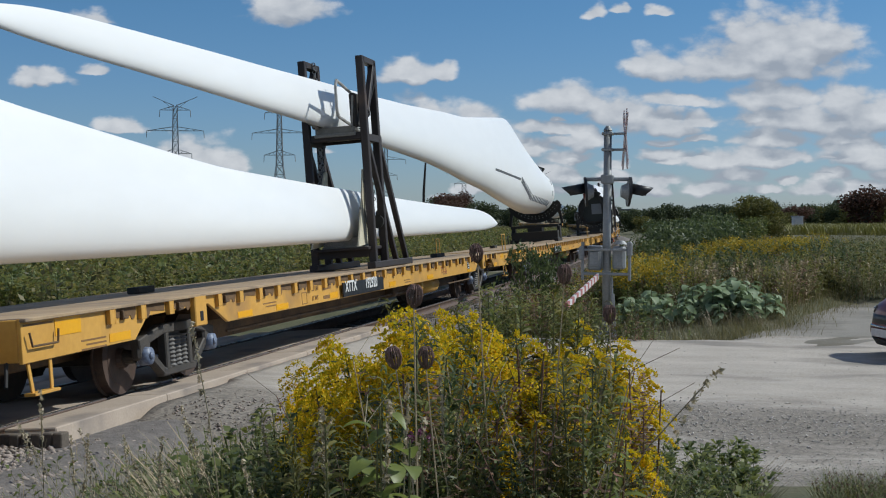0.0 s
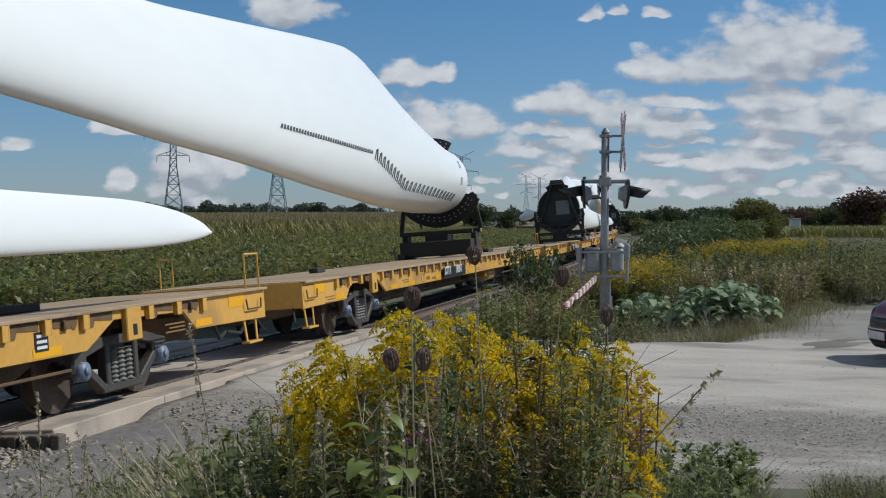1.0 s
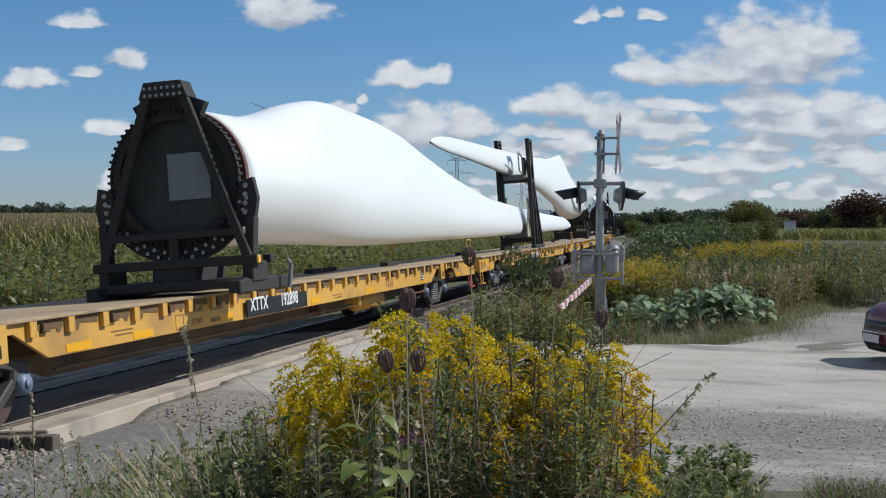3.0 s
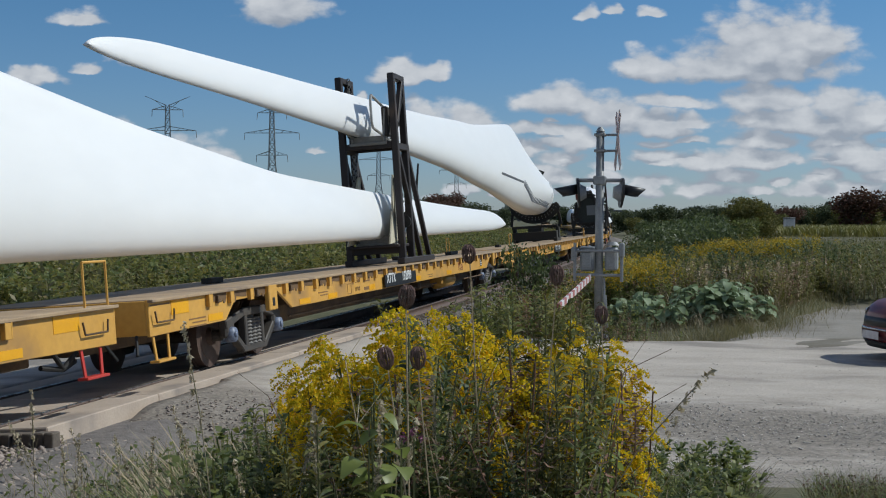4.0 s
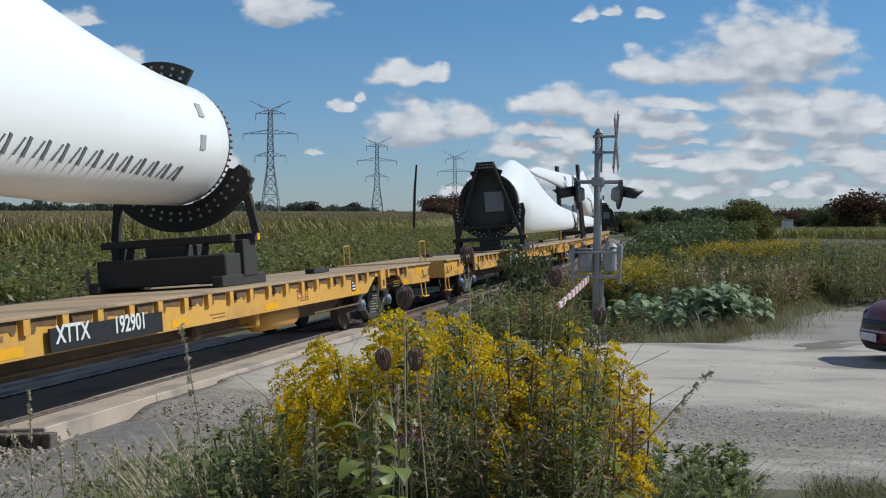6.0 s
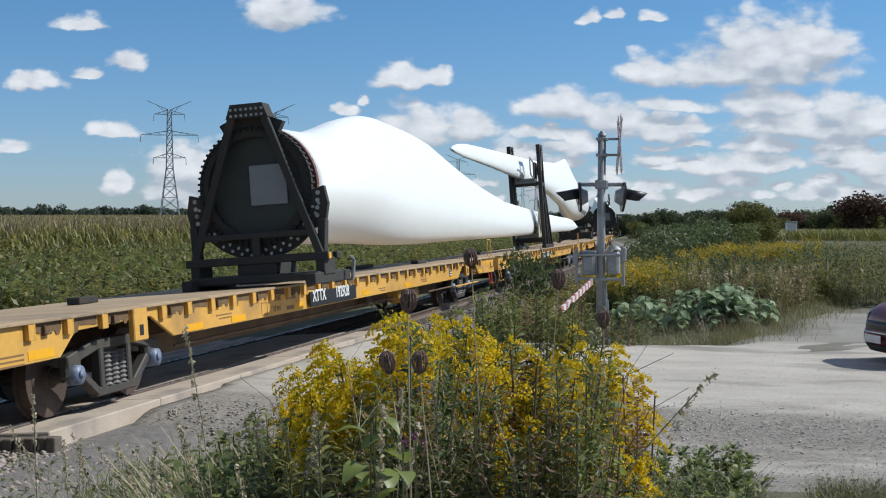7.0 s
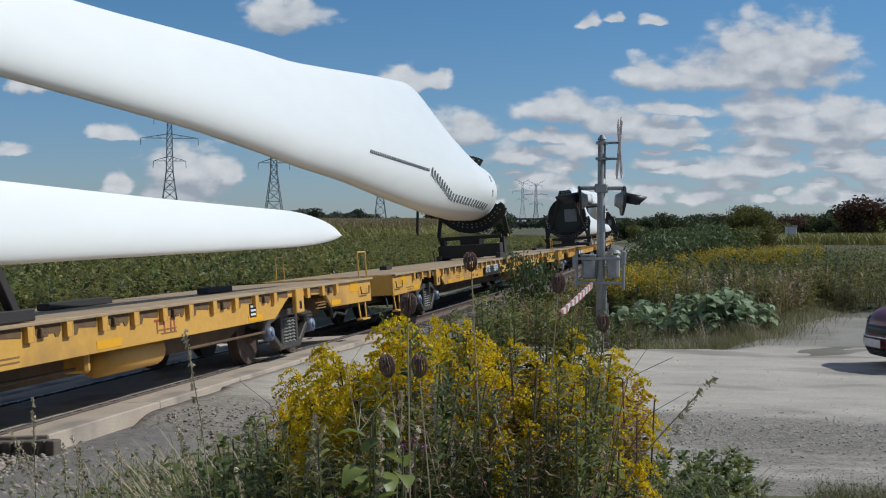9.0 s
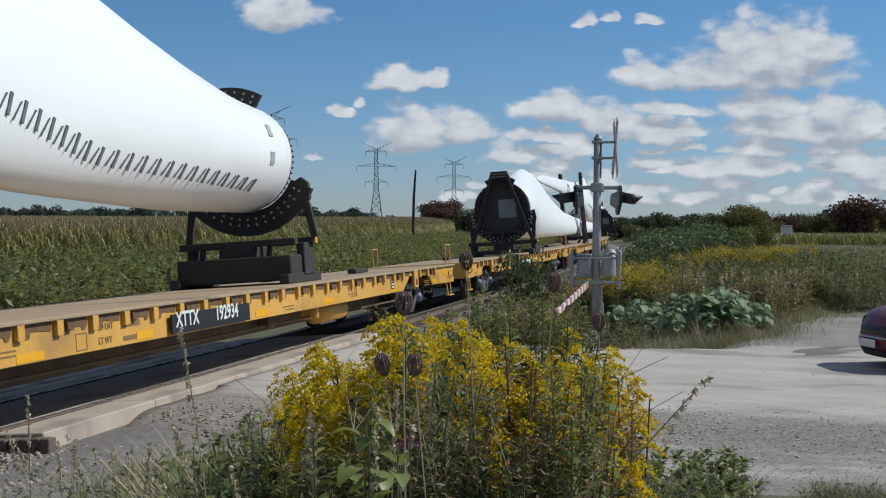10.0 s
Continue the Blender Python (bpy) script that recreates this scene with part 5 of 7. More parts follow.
def build_pylon():
    py = new("power_pylon")
    H = 40.0

    def half(z):
        return 3.4 - 2.3 * z / 18 if z < 18 else 1.1 - 0.5 * (z - 18) / 20
    lv = [0, 4.5, 8.5, 12, 15, 18, 20.5, 23, 25.5, 28, 30.5, 33, 35.5, 37.5]
    for sx in (1, -1):
        for sy in (1, -1):
            bm = bmesh.new()
            for a, b in zip(lv[:-1], lv[1:]):
                beam(bm, (sx * half(a), sy * half(a), a), (sx * half(b), sy * half(b), b), 0.24, 0.24)
            part("leg", bm, M["lattice"], py)["kind"] = "stuff"
    bm = bmesh.new()
    for a, b in zip(lv[:-1], lv[1:]):
        for s in (1, -1):
            for u in (1, -1):
                beam(bm, (-u * half(a), s * half(a), a), (u * half(b), s * half(b), b), 0.13, 0.13)
                beam(bm, (s * half(a), -u * half(a), a), (s * half(b), u * half(b), b), 0.13, 0.13)
        for s in (1, -1):
            beam(bm, (-half(a), s * half(a), a), (half(a), s * half(a), a), 0.13, 0.13)
    part("bracing", bm, M["lattice"], py)
    for z, w in ((21.5, 5.2), (29.0, 9.2), (35.8, 4.9)):
        bm = bmesh.new()
        for s in (1, -1):
            for o in (half(z), -half(z)):
                beam(bm, (s * half(z), o, z), (s * w, 0, z), 0.16, 0.16)
                beam(bm, (s * half(z), o, z + 1.3), (s * w, 0, z), 0.14, 0.14)
            for f in (0.3, 0.6):
                beam(bm, (s * w * f, 0, z), (s * w * (f + 0.15), 0, z + 1.1 * (1 - f)), 0.10, 0.10)
        part("crossarm", bm, M["lattice"], py)["kind"] = "stuff"
        for s in (1, -1):
            bm = bmesh.new()
            rod(bm, (s * w, 0, z), (s * (w + 0.15), 0, z - 2.3), 0.11, n=6)
            part("insulator", bm, M["lattice"], py)
    for s in (1, -1):
        bm = bmesh.new()
        beam(bm, (s * 0.5, 0.4, 37.3), (s * 7.2, 0, 40.2), 0.16, 0.16)
        beam(bm, (s * 0.5, -0.4, 37.3), (s * 7.2, 0, 40.2), 0.16, 0.16)
        beam(bm, (s * 0.5, 0, 36.0), (s * 4.0, 0, 38.8), 0.13, 0.13)
        part("horn", bm, M["lattice"], py)
    return tagged(py, "tall grey steel lattice pylon with three crossarms", "power pylon", "pylons across the fields")


first_pylon = build_pylon()
for i, (deg, dist, turn) in enumerate(((-25.8, 428, 22), (-21.25, 435, 14), (-16.5, 600, 20), (-13.0, 690, 14), (-9.5, 1000, 14), (-10.1, 1180, 10))):
    x, y = toward(deg, dist)
    m = pose(x, y, ground_at(x, y) - 0.2, 0, 0, turn)
    if i == 0:
        first_pylon.matrix_basis = m
    else:
        copy_thing(first_pylon, m)

x, y = toward(-14.85, 150)
pole = new("utility_pole")
bm = bmesh.new()
g0 = ground_at(x, y)
rod(bm, (0, 0, -0.5), (0.12, 0, 5.6), 0.19, 0.16, 10)
rod(bm, (0.12, 0, 5.6), (0.34, 0, 8.6 - g0 + 0.1), 0.16, 0.11, 10)
part("shaft", bm, M["wood_pole"], pole)
pole.matrix_basis = pose(x, y, g0)
tagged(pole, "bare dark leaning wooden utility pole in the weeds", "utility pole")

x, y = toward(-10.2, 900)
over = new("overpass")
bm = bmesh.new()
box(bm, (0, 0, 8.4), (150, 10, 1.3), bevel=0.1)
part("bridge_deck", bm, M["overpass"], over)
for xx in (-60, -30, 0, 30, 60):
    bm = bmesh.new()
    box(bm, (xx, 0, 3.8), (2.0, 7, 8.0), bevel=0.1)
    part("pier", bm, M["overpass"], over)
over.matrix_basis = pose(x, y, 0, 0, 0, 10)
tagged(over, "low grey concrete highway overpass far across the fields", "overpass")


# ---------------------------------------------------------------- trees and shrubs
def leaf_cloud(blobs, n, size, flat=0.0):
    """Small four-cornered leaves through the outer parts of some blobs (x, y, z, rx, ry, rz)."""
    blobs = np.asarray(blobs, float)
    w = blobs[:, 3] * blobs[:, 4] + blobs[:, 5] * blobs[:, 3]
    pick = rng.choice(len(blobs), n, p=w / w.sum())
    d = rng.normal(size=(n, 3))
    d /= np.linalg.norm(d, axis=1, keepdims=True)
    r = 1 - 0.55 * rng.random(n) ** 1.7
    c = blobs[pick, :3] + d * blobs[pick, 3:] * (r * (1 + 0.12 * rng.normal(size=n)))[:, None]
    a = rng.normal(size=(n, 3))
    a[:, 2] *= 1 - flat
    a /= np.linalg.norm(a, axis=1, keepdims=True)
    b = np.cross(a, rng.normal(size=(n, 3)))
    b /= np.linalg.norm(b, axis=1, keepdims=True)
    s = size * (0.6 + 0.8 * rng.random(n))[:, None]
    v = np.stack([c - a * s, c - b * s * 0.45, c + a * s, c + b * s * 0.45], 1).reshape(-1, 3)
    return v, np.arange(4 * n).reshape(n, 4)


def build_tree(h, w, mat, n, size, name="tree", trunk=0.25):
    tr = new(name)
    bm = bmesh.new()
    r = 0.035 * h
    rod(bm, (0, 0, -0.2), (0.05 * w, 0, h * 0.45), r, r * 0.6, 8)
    blobs = []
    for i in range(11):
        a, f = 2.4 * i, (i + 1) / 11
        rad = w * 0.5 * (0.25 + 0.55 * math.sqrt(f) * rng.random() + 0.1)
        z = h * (trunk + (0.92 - trunk) * rng.random())
        x, y = rad * math.cos(a), rad * math.sin(a)
        k = 0.20 + 0.13 * rng.random()
        blobs.append((x, y, z, w * k, w * k, min(h * k * 0.75, (h - z) + 0.12 * h)))
        rod(bm, (0.03 * w, 0, h * (0.2 + 0.25 * rng.random())), (x * 0.8, y * 0.8, z), r * 0.42, r * 0.12, 6)
    blobs.append((0, 0, h * 0.55, w * 0.36, w * 0.36, h * 0.38))
    part("trunk", bm, M["bark"], tr)
    v, q = leaf_cloud(blobs, n, size)
    part("crown", fast("crown", v, q, M[mat]), None, tr)
    return tr


def plant_trees():
    kinds = {
        "green": (build_tree(6.0, 5.0, "leaf_far", 2600, 0.24), "leafy green tree at the far field edge"),
        "olive": (build_tree(5.0, 3.6, "leaf_olive", 2000, 0.22), "yellow-green young tree at the field edge"),
        "rust": (build_tree(6.0, 5.6, "leaf_rust", 2800, 0.24), "tree with dark red-brown autumn leaves"),
        "slim": (build_tree(7.0, 2.0, "leaf_far", 700, 0.2), "slim dark tree standing above a hedge"),
    }
    used = set()

    def put(kind, deg, dist, scale, wide=1.0, sink=0.3):
        ob, label = kinds[kind]
        x, y = toward(deg, dist)
        m = pose(x, y, ground_at(x, y) - sink, 0, 0, rng.random() * 360)
        t = ob if kind not in used else copy_thing(ob, m)
        used.add(kind)
        t.matrix_basis = m @ Matrix.Diagonal((scale * wide, scale * wide, scale, 1))
        tagged(t, label, "tree", "trees along the far fields")
    for deg, dist, s, kind in ((-5.6, 210, .85, "green"), (-5.0, 190, .72, "olive"), (-4.5, 215, .8, "green"), (-3.7, 230, .95, "green"), (-3.0, 235, .8, "green"),
                               (-2.3, 240, .85, "green"), (-1.5, 245, .95, "green"), (1.0, 180, .75, "olive"), (1.5, 200, .8, "rust"), (2.0, 215, .85, "green"),
                               (2.6, 230, 1.0, "olive"), (3.2, 215, .9, "green"), (3.8, 200, .95, "olive"), (4.45, 170, 1.2, "rust"), (5.0, 175, .9, "olive"),
                               (5.6, 180, .95, "green"), (6.3, 170, .9, "rust"), (7.2, 180, 1.0, "green"), (.2, 260, .9, "green"), (-.8, 255, .8, "rust")):
        put(kind, deg, dist, s * 0.78, 1.3, 0.6)
    for deg, dist in ((1.15, 240), (1.45, 240), (2.35, 250), (2.65, 250), (2.9, 250), (-1.3, 255)):
        put("slim", deg, dist, 0.62)
    for deg, dist, s in ((-14.1, 330, 1.0), (-13.5, 300, 1.15), (-12.9, 320, 0.95), (-12.2, 280, 1.0), (-13.8, 270, .8), (-11.0, 330, .9), (-8.0, 260, .9), (-7.3, 300, .9)):
        put("rust" if s == 0.8 or s == 1.15 else "green", deg, dist, s, 1.3)
    # one broad bush tree
    bush = new("bush_tree")
    bm = bmesh.new()
    for i in range(5):
        a_ = 1.3 * i
        rod(bm, (0.15 * math.cos(a_), 0.15 * math.sin(a_), -0.2), (1.1 * math.cos(a_), 1.1 * math.sin(a_), 1.9), 0.09, 0.04, 6)
    part("trunk", bm, M["stem"], bush)
    heads = []
    for i in range(44):
        a_, up_ = 2.4 * i, (i + 0.5) / 44
        rr = 2.35 * math.sqrt(1 - up_ ** 2.2) * (0.75 + 0.3 * rng.random())
        heads.append((rr * math.cos(a_), rr * math.sin(a_), 0.45 + 2.75 * up_ + 0.25 * rng.normal(), 0.75, 0.75, 0.6))
    v, q = leaf_cloud(heads, 15000, 0.10)
    part("crown", fast("crown", v, q, M["leaf_olive"]), None, bush)
    x, y = toward(-0.2, 112)
    bush.matrix_basis = pose(x, y, ground_at(x, y) + 0.05)
    tagged(bush, "broad rounded olive-green bush tree in the meadow", "bush tree")
    # shrubs in the meadow
    sh = {"a": build_tree(1.7, 2.3, "leaf_dark", 2200, 0.065, "shrub", 0.1), "b": build_tree(1.5, 2.0, "leaf_mid", 1600, 0.07, "shrub", 0.1),
          "c": build_tree(1.3, 2.4, "leaf_olive", 1600, 0.07, "shrub", 0.1)}
    seen = set()
    for i in range(46):
        k = "abc"[i % 3] if i > 8 else "a"
        deg = -5.4 + 3.6 * rng.random() if i < 26 else -4.5 + (4.5 if i % 4 else 11.5) * rng.random()
        dist = 42 + 60 * rng.random() ** 0.8 if i < 26 else 78 + 60 * rng.random()
        x, y = toward(deg, dist)
        s = (0.55 + 0.5 * rng.random()) * (0.8 + dist / 140)
        m = pose(x, y, ground_at(x, y) - 0.15, 0, 0, rng.random() * 360)
        t = sh[k] if k not in seen else copy_thing(sh[k], m)
        seen.add(k)
        t.matrix_basis = m @ Matrix.Diagonal((s, s, s, 1))
        tagged(t, {"a": "dark green leafy shrub in the meadow", "b": "fresh green shrub in the meadow", "c": "olive low shrub in the meadow"}[k], "shrub", "shrubs in the meadow")
    near = copy_thing(sh["a"], Matrix())
    x, y = toward(-9.75, 31)
    near.matrix_basis = pose(x, y, ground_at(x, y) - 0.1, 0, 0, 40) @ Matrix.Diagonal((0.66, 0.66, 1.2, 1))
    tagged(near, "small dark evergreen shrub beside the track", "shrub")
    # woods along the horizon
    blobs = []
    for deg in np.arange(-40, -7, 0.16):
        dist = 650 + 60 * math.sin(deg * 1.7)
        x, y = toward(deg, dist)
        hgt = 2.6 + 2.6 * max(0, math.sin(deg * 5.1) * math.sin(deg * 2.3 + 1)) + 2.2 * rng.random() ** 3
        blobs.append((x, y, ground_at(x, y) + hgt * 0.55 + 1.2, 3.2, 3.2, hgt * 0.62))
    for deg in np.arange(-8, 9, 0.14):
        dist = 330 + 40 * math.sin(deg * 1.7)
        x, y = toward(deg, dist)
        hgt = 1.9 + 1.6 * rng.random() ** 2 + 2.6 * max(0, math.sin(deg * 3.1) * math.sin(deg * 1.3 + 1))
        blobs.append((x, y, ground_at(x, y) + hgt * 0.5, 2.4, 2.4, hgt * 0.6))
    # one leaf colour with the haze already in it
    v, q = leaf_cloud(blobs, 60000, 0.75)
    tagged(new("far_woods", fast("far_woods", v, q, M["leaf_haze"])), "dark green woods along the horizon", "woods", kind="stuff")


plant_trees()


# ---------------------------------------------------------------- corn
def corn_template(full=True):
    groups = []
    if full:
        groups.append(ribbon([(0, 0, 0), (0, 0, 1.9)], [0.016, 0.012], (1, 0, 0)))
    zs = np.linspace(0.35, 1.75, 9) if full else np.linspace(1.25, 1.8, 5)
    for i, z in enumerate(zs):
        a = 2.6 * i + (0 if i % 2 else math.pi)
        u = Vector((math.cos(a), math.sin(a), 0))
        side = Vector((-math.sin(a), math.cos(a), 0))
        L = 0.62 - 0.2 * abs(z - 1.0)
        pts = [u * 0.02 + Vector((0, 0, z)), u * L * 0.45 + Vector((0, 0, z + 0.26)), u * L * 0.85 + Vector((0, 0, z + 0.16)), u * L * 1.1 + Vector((0, 0, z - 0.16))]
        groups.append(ribbon(pts, [0.028, 0.042, 0.034, 0.006], side))
    return merge(*groups)


def tassel_template():
    g = []
    for i in range(5):
        a = 1.26 * i
        u = Vector((math.cos(a), math.sin(a), 0))
        g.append(ribbon([(0, 0, 1.8), u * 0.05 + Vector((0, 0, 2.05)), u * 0.13 + Vector((0, 0, 2.2))], [0.012, 0.016, 0.006], (-math.sin(a), math.cos(a), 0)))
    return merge(*g)


def build_corn():
    at = []
    for row in range(9):
        ys = np.arange(26, 250, 0.26) + rng.random() * 0.2
        lat = -23.6 - 0.76 * row + 0.06 * rng.normal(size=len(ys))
        at.append(np.stack([MID - K * ys ** 2 / 2 + lat, ys], 1))
    n = 26000
    yy = 26 + 420 * rng.random(n) ** 1.5
    lat = -30 - 150 * rng.random(n) ** 1.3
    rest = np.stack([MID - K * yy ** 2 / 2 + lat, yy], 1)
    for pts, tpl, name in ((np.concatenate(at), corn_template(True), "corn"), (rest, corn_template(False), "corn tops")):
        m = len(pts)
        z = height(pts[:, 0], pts[:, 1])
        p3 = np.column_stack([pts, z])
        turn, size, tall = rng.random(m) * 6.28, 0.95 + 0.2 * rng.random(m), 0.98 + 0.16 * rng.random(m)
        v, q = scatter(*tpl, p3, turn, size, 0.05 * rng.random(m), rng.random(m) * 6.28, tall)
        tagged(new("corn_field", fast("corn_field", v, q, M["corn"])), "ripening green and tan corn standing in rows", "corn field", kind="stuff")
        v, q = scatter(*tassel_template(), p3, turn, size, 0.05 * rng.random(m), rng.random(m) * 6.28, tall)
        tagged(new("corn_tassels", fast("corn_tassels", v, q, M["tassel"])), "dry tan tassels above the corn", "corn tassels", kind="stuff")
    # closed canopy under the far tops
    lat, ys = np.meshgrid(np.linspace(-29.5, -420, 120), np.concatenate([np.linspace(24, 200, 150), np.linspace(204, 620, 60)]))
    xs = MID - K * ys ** 2 / 2 + lat
    zs = height(xs, ys) + 1.55 + 0.12 * ripple(xs, ys, 3.1, 1.0) + 0.1 * rng.random(xs.shape)
    a, b = xs.shape
    i = np.arange(a * b).reshape(a, b)
    q = np.stack([i[:-1, :-1], i[:-1, 1:], i[1:, 1:], i[1:, :-1]], -1).reshape(-1, 4)
    tagged(new("corn_canopy", fast("corn_canopy", np.stack([xs, ys, zs], -1).reshape(-1, 3), q, M["canopy"])), "closed tan-green canopy of the corn field", "corn field", kind="stuff")


M["canopy"] = material("corn_canopy", (0.19, 0.165, 0.075), (0.10, 0.11, 0.035), 0.9, 0.6, 5.0, bump=0.2)
build_corn()


# ---------------------------------------------------------------- weeds and grass, too many to count
def weed_template(n, leaf, seed):
    r = np.random.default_rng(seed)
    g = [ribbon([(0, 0, 0), (0.02, 0, 0.5), (0.03, 0.02, 1.0)], [0.008, 0.006, 0.003], (1, 0, 0))]
    for i in range(n):
        a, z = r.random() * 6.28, 0.12 + 0.88 * r.random()
        u = Vector((math.cos(a), math.sin(a), 0))
        L = leaf * (0.7 + 0.6 * r.random()) * (1.1 - 0.5 * z)
        dz = L * (0.7 * r.random() - 0.1)
        g.append(ribbon([u * 0.01 + Vector((0, 0, z)), u * L * 0.55 + Vector((0, 0, z + dz)), u * L + Vector((0, 0, z + dz * 0.9))],
                        [0.012, leaf * 0.17, 0.004], (-math.sin(a), math.cos(a), 0.2)))
    return merge(*g)


def blade_template(k=3, bend_=0.35, w=0.012):
    pts = [(bend_ * (i / k) ** 2, 0, (i / k) * (1 - 0.25 * bend_ * i / k)) for i in range(k + 1)]
    return ribbon(pts, [w * (1 - (i / k) ** 1.6) + 0.0015 for i in range(k + 1)], (0, 1, 0))


def sow(name, pts, tpl, h0, h1, mat, label, cat, lean=0.25, sink=0.03):
    m = len(pts)
    h = h0 + (h1 - h0) * rng.random(m)
    p3 = np.column_stack([pts, height(pts[:, 0], pts[:, 1]) - sink])
    v, q = scatter(*tpl, p3, rng.random(m) * 6.28, h, lean * rng.random(m), rng.random(m) * 6.28)
    tagged(new(name, fast(name, v, q, M[mat])), label, cat, kind="stuff")


def along(n, y0, y1, l0, l1, power=1.0):
    ys = y0 + (y1 - y0) * rng.random(n) ** power
    lat = l0 + (l1 - l0) * rng.random(n)
    return np.stack([MID - K * ys ** 2 / 2 + lat, ys], 1)


def wedge(n, b0, b1, d0, d1, power=1.0):
    a = np.radians(b0 + (b1 - b0) * rng.random(n))
    d = d0 + (d1 - d0) * rng.random(n) ** power
    return np.stack([d * np.sin(a), d * np.cos(a)], 1)


def clumps(k, n, b0, b1, d0, d1, spread_):
    c = np.repeat(wedge(k, b0, b1, d0, d1, 1.3), n, 0)
    return c + rng.normal(size=c.shape) * spread_


def off_road(p):
    lat = p[:, 0] - (MID - K * p[:, 1] ** 2 / 2)
    on = (p[:, 1] > road_edge(p[:, 0]) - 0.3) & (p[:, 1] < ROAD1 + 0.25)
    drive = (p[:, 0] > 0.1 + drive_edge(p[:, 1])) & (p[:, 0] < 9) & (p[:, 1] > 20) & (p[:, 1] < 33)
    return p[~on & ~drive & (np.abs(lat) > 3.0)]


def build_weeds():
    # beyond the track
    far_side = off_road(along(9000, 23, 190, -24.5, -4.6, 1.5))
    sow("weeds", far_side, weed_template(24, 0.17, 1), 0.6, 1.35, "rank", "tangled green weeds between track and corn", "weeds")
    sow("weeds", off_road(along(3600, 23, 150, -24.5, -5.5, 1.5)), weed_template(22, 0.20, 2), 0.7, 1.6, "leaf_mid", "dark leafy weeds between track and corn", "weeds")
    sow("weeds", off_road(along(4200, 24, 230, -24, -4.5, 1.3)), weed_template(20, 0.18, 3), 0.7, 1.5, "leaf_olive", "yellowing weeds between track and corn", "weeds")
    sow("tall_grass", off_road(along(9000, 23, 200, -23, -4.2, 1.5)), blade_template(3, 0.4, 0.012), 0.7, 1.5, "grass_mix", "half-dry tall grass beyond the track", "grass")
    sow("tall_grass", off_road(along(16000, 60, 420, -22, -3.6, 1.2)), blade_template(2, 0.4, 0.03), 0.6, 1.3, "grass_mix", "half-dry tall grass along the track", "grass")
    for k, (mat, label) in enumerate((("rank", "rank fresh green bushy weeds beyond the track"), ("meadow_grass", "rank dull green bushy weeds beyond the track"), ("leaf_mid", "rank dark bushy weeds beyond the track"))):
        c = off_road(along(260, 20, 150, -23.5, -5.2, 1.4))
        g_ = height(c[:, 0], c[:, 1])
        w_ = 0.5 + 0.7 * rng.random(len(c))
        blobs = [(a, b, z_ + 0.45 + 0.35 * w, w, w, 0.45 + 0.35 * w) for (a, b), z_, w in zip(c, g_, w_)]
        v, q = leaf_cloud(blobs, 26000, 0.085)
        tagged(new("bushy_weeds", fast("bushy_weeds", v, q, M[mat])), label, "weeds", kind="stuff")
    near = along(1500, 22.9, 62, 2.7, 4.9, 1.4)
    for k, (mat, label) in enumerate((("leaf_mid", "green leafy weeds beside the ballast"), ("rank", "fresh weeds beside the ballast"), ("brown", "brown seeding weeds beside the ballast"))):
        sow("trackside_weeds", near[k::4], weed_template(24, 0.15, 50 + k), 0.5, 1.15, mat, label, "weeds", 0.35)
    sow("trackside_grass", along(4000, 22.9, 70, 2.5, 5.0, 1.4), blade_template(3, 0.5, 0.010), 0.3, 0.8, "grass_mix", "half-dry grass beside the ballast", "grass", 0.4)
    foot = np.array((-2.62, 22.75)) + rng.normal(size=(90, 2)) * (0.5, 0.22)
    sow("mast_weeds", foot[:60], weed_template(24, 0.15, 62), 0.4, 0.85, "leaf_mid", "green weeds round the foot of the mast", "weeds", 0.3)
    sow("mast_weeds", foot[60:] - (0, 0.55), weed_template(22, 0.14, 63), 0.35, 0.65, "brown", "brown weeds round the foot of the mast", "weeds", 0.3)
    # meadow on this side of the track, beyond the road
    sow("meadow_grass", off_road(wedge(24000, -8.5, 9, 28.5, 132, 1.3)), blade_template(3, 0.5, 0.014), 0.3, 0.62, "meadow_grass", "half-dry meadow grass beyond the road", "grass")
    sow("meadow_grass", off_road(wedge(12000, -8.5, 9, 27.5, 60, 1.3)), blade_template(3, 0.5, 0.010), 0.2, 0.55, "grass_green", "green meadow grass beyond the road", "grass")
    sow("meadow_weeds", off_road(wedge(4200, -8.5, 9, 29, 85, 1.5)), weed_template(14, 0.22, 4), 0.35, 0.8, "weed", "green weeds in the meadow", "weeds")
    sow("meadow_weeds", off_road(wedge(2500, -8, 9, 32, 85, 1.5)), weed_template(14, 0.22, 5), 0.4, 0.85, "leaf_olive", "olive weeds in the meadow", "weeds")
    sow("dry_stalks", off_road(wedge(3000, -8.5, 8, 28, 70, 1.4)), blade_template(2, 0.2, 0.008), 0.4, 0.9, "grass_dry", "bleached dry stalks in the meadow", "grass")
    sow("meadow_tufts", off_road(clumps(70, 55, -8, 8.5, 27, 75, 0.55)), blade_template(3, 0.5, 0.012), 0.35, 0.9, "grass_dry", "tufts of bleached grass in the meadow", "grass")
    sow("meadow_tufts", off_road(clumps(40, 50, -8, 8.5, 29, 80, 0.7)), weed_template(12, 0.2, 9), 0.35, 0.8, "leaf_mid", "clumps of green weeds in the meadow", "weeds")
    sow("meadow_tufts", off_road(clumps(16, 45, -8, 8.5, 29, 70, 0.5)), weed_template(12, 0.16, 10), 0.4, 0.9, "leaf_rust", "clumps of red-brown weeds in the meadow", "weeds")
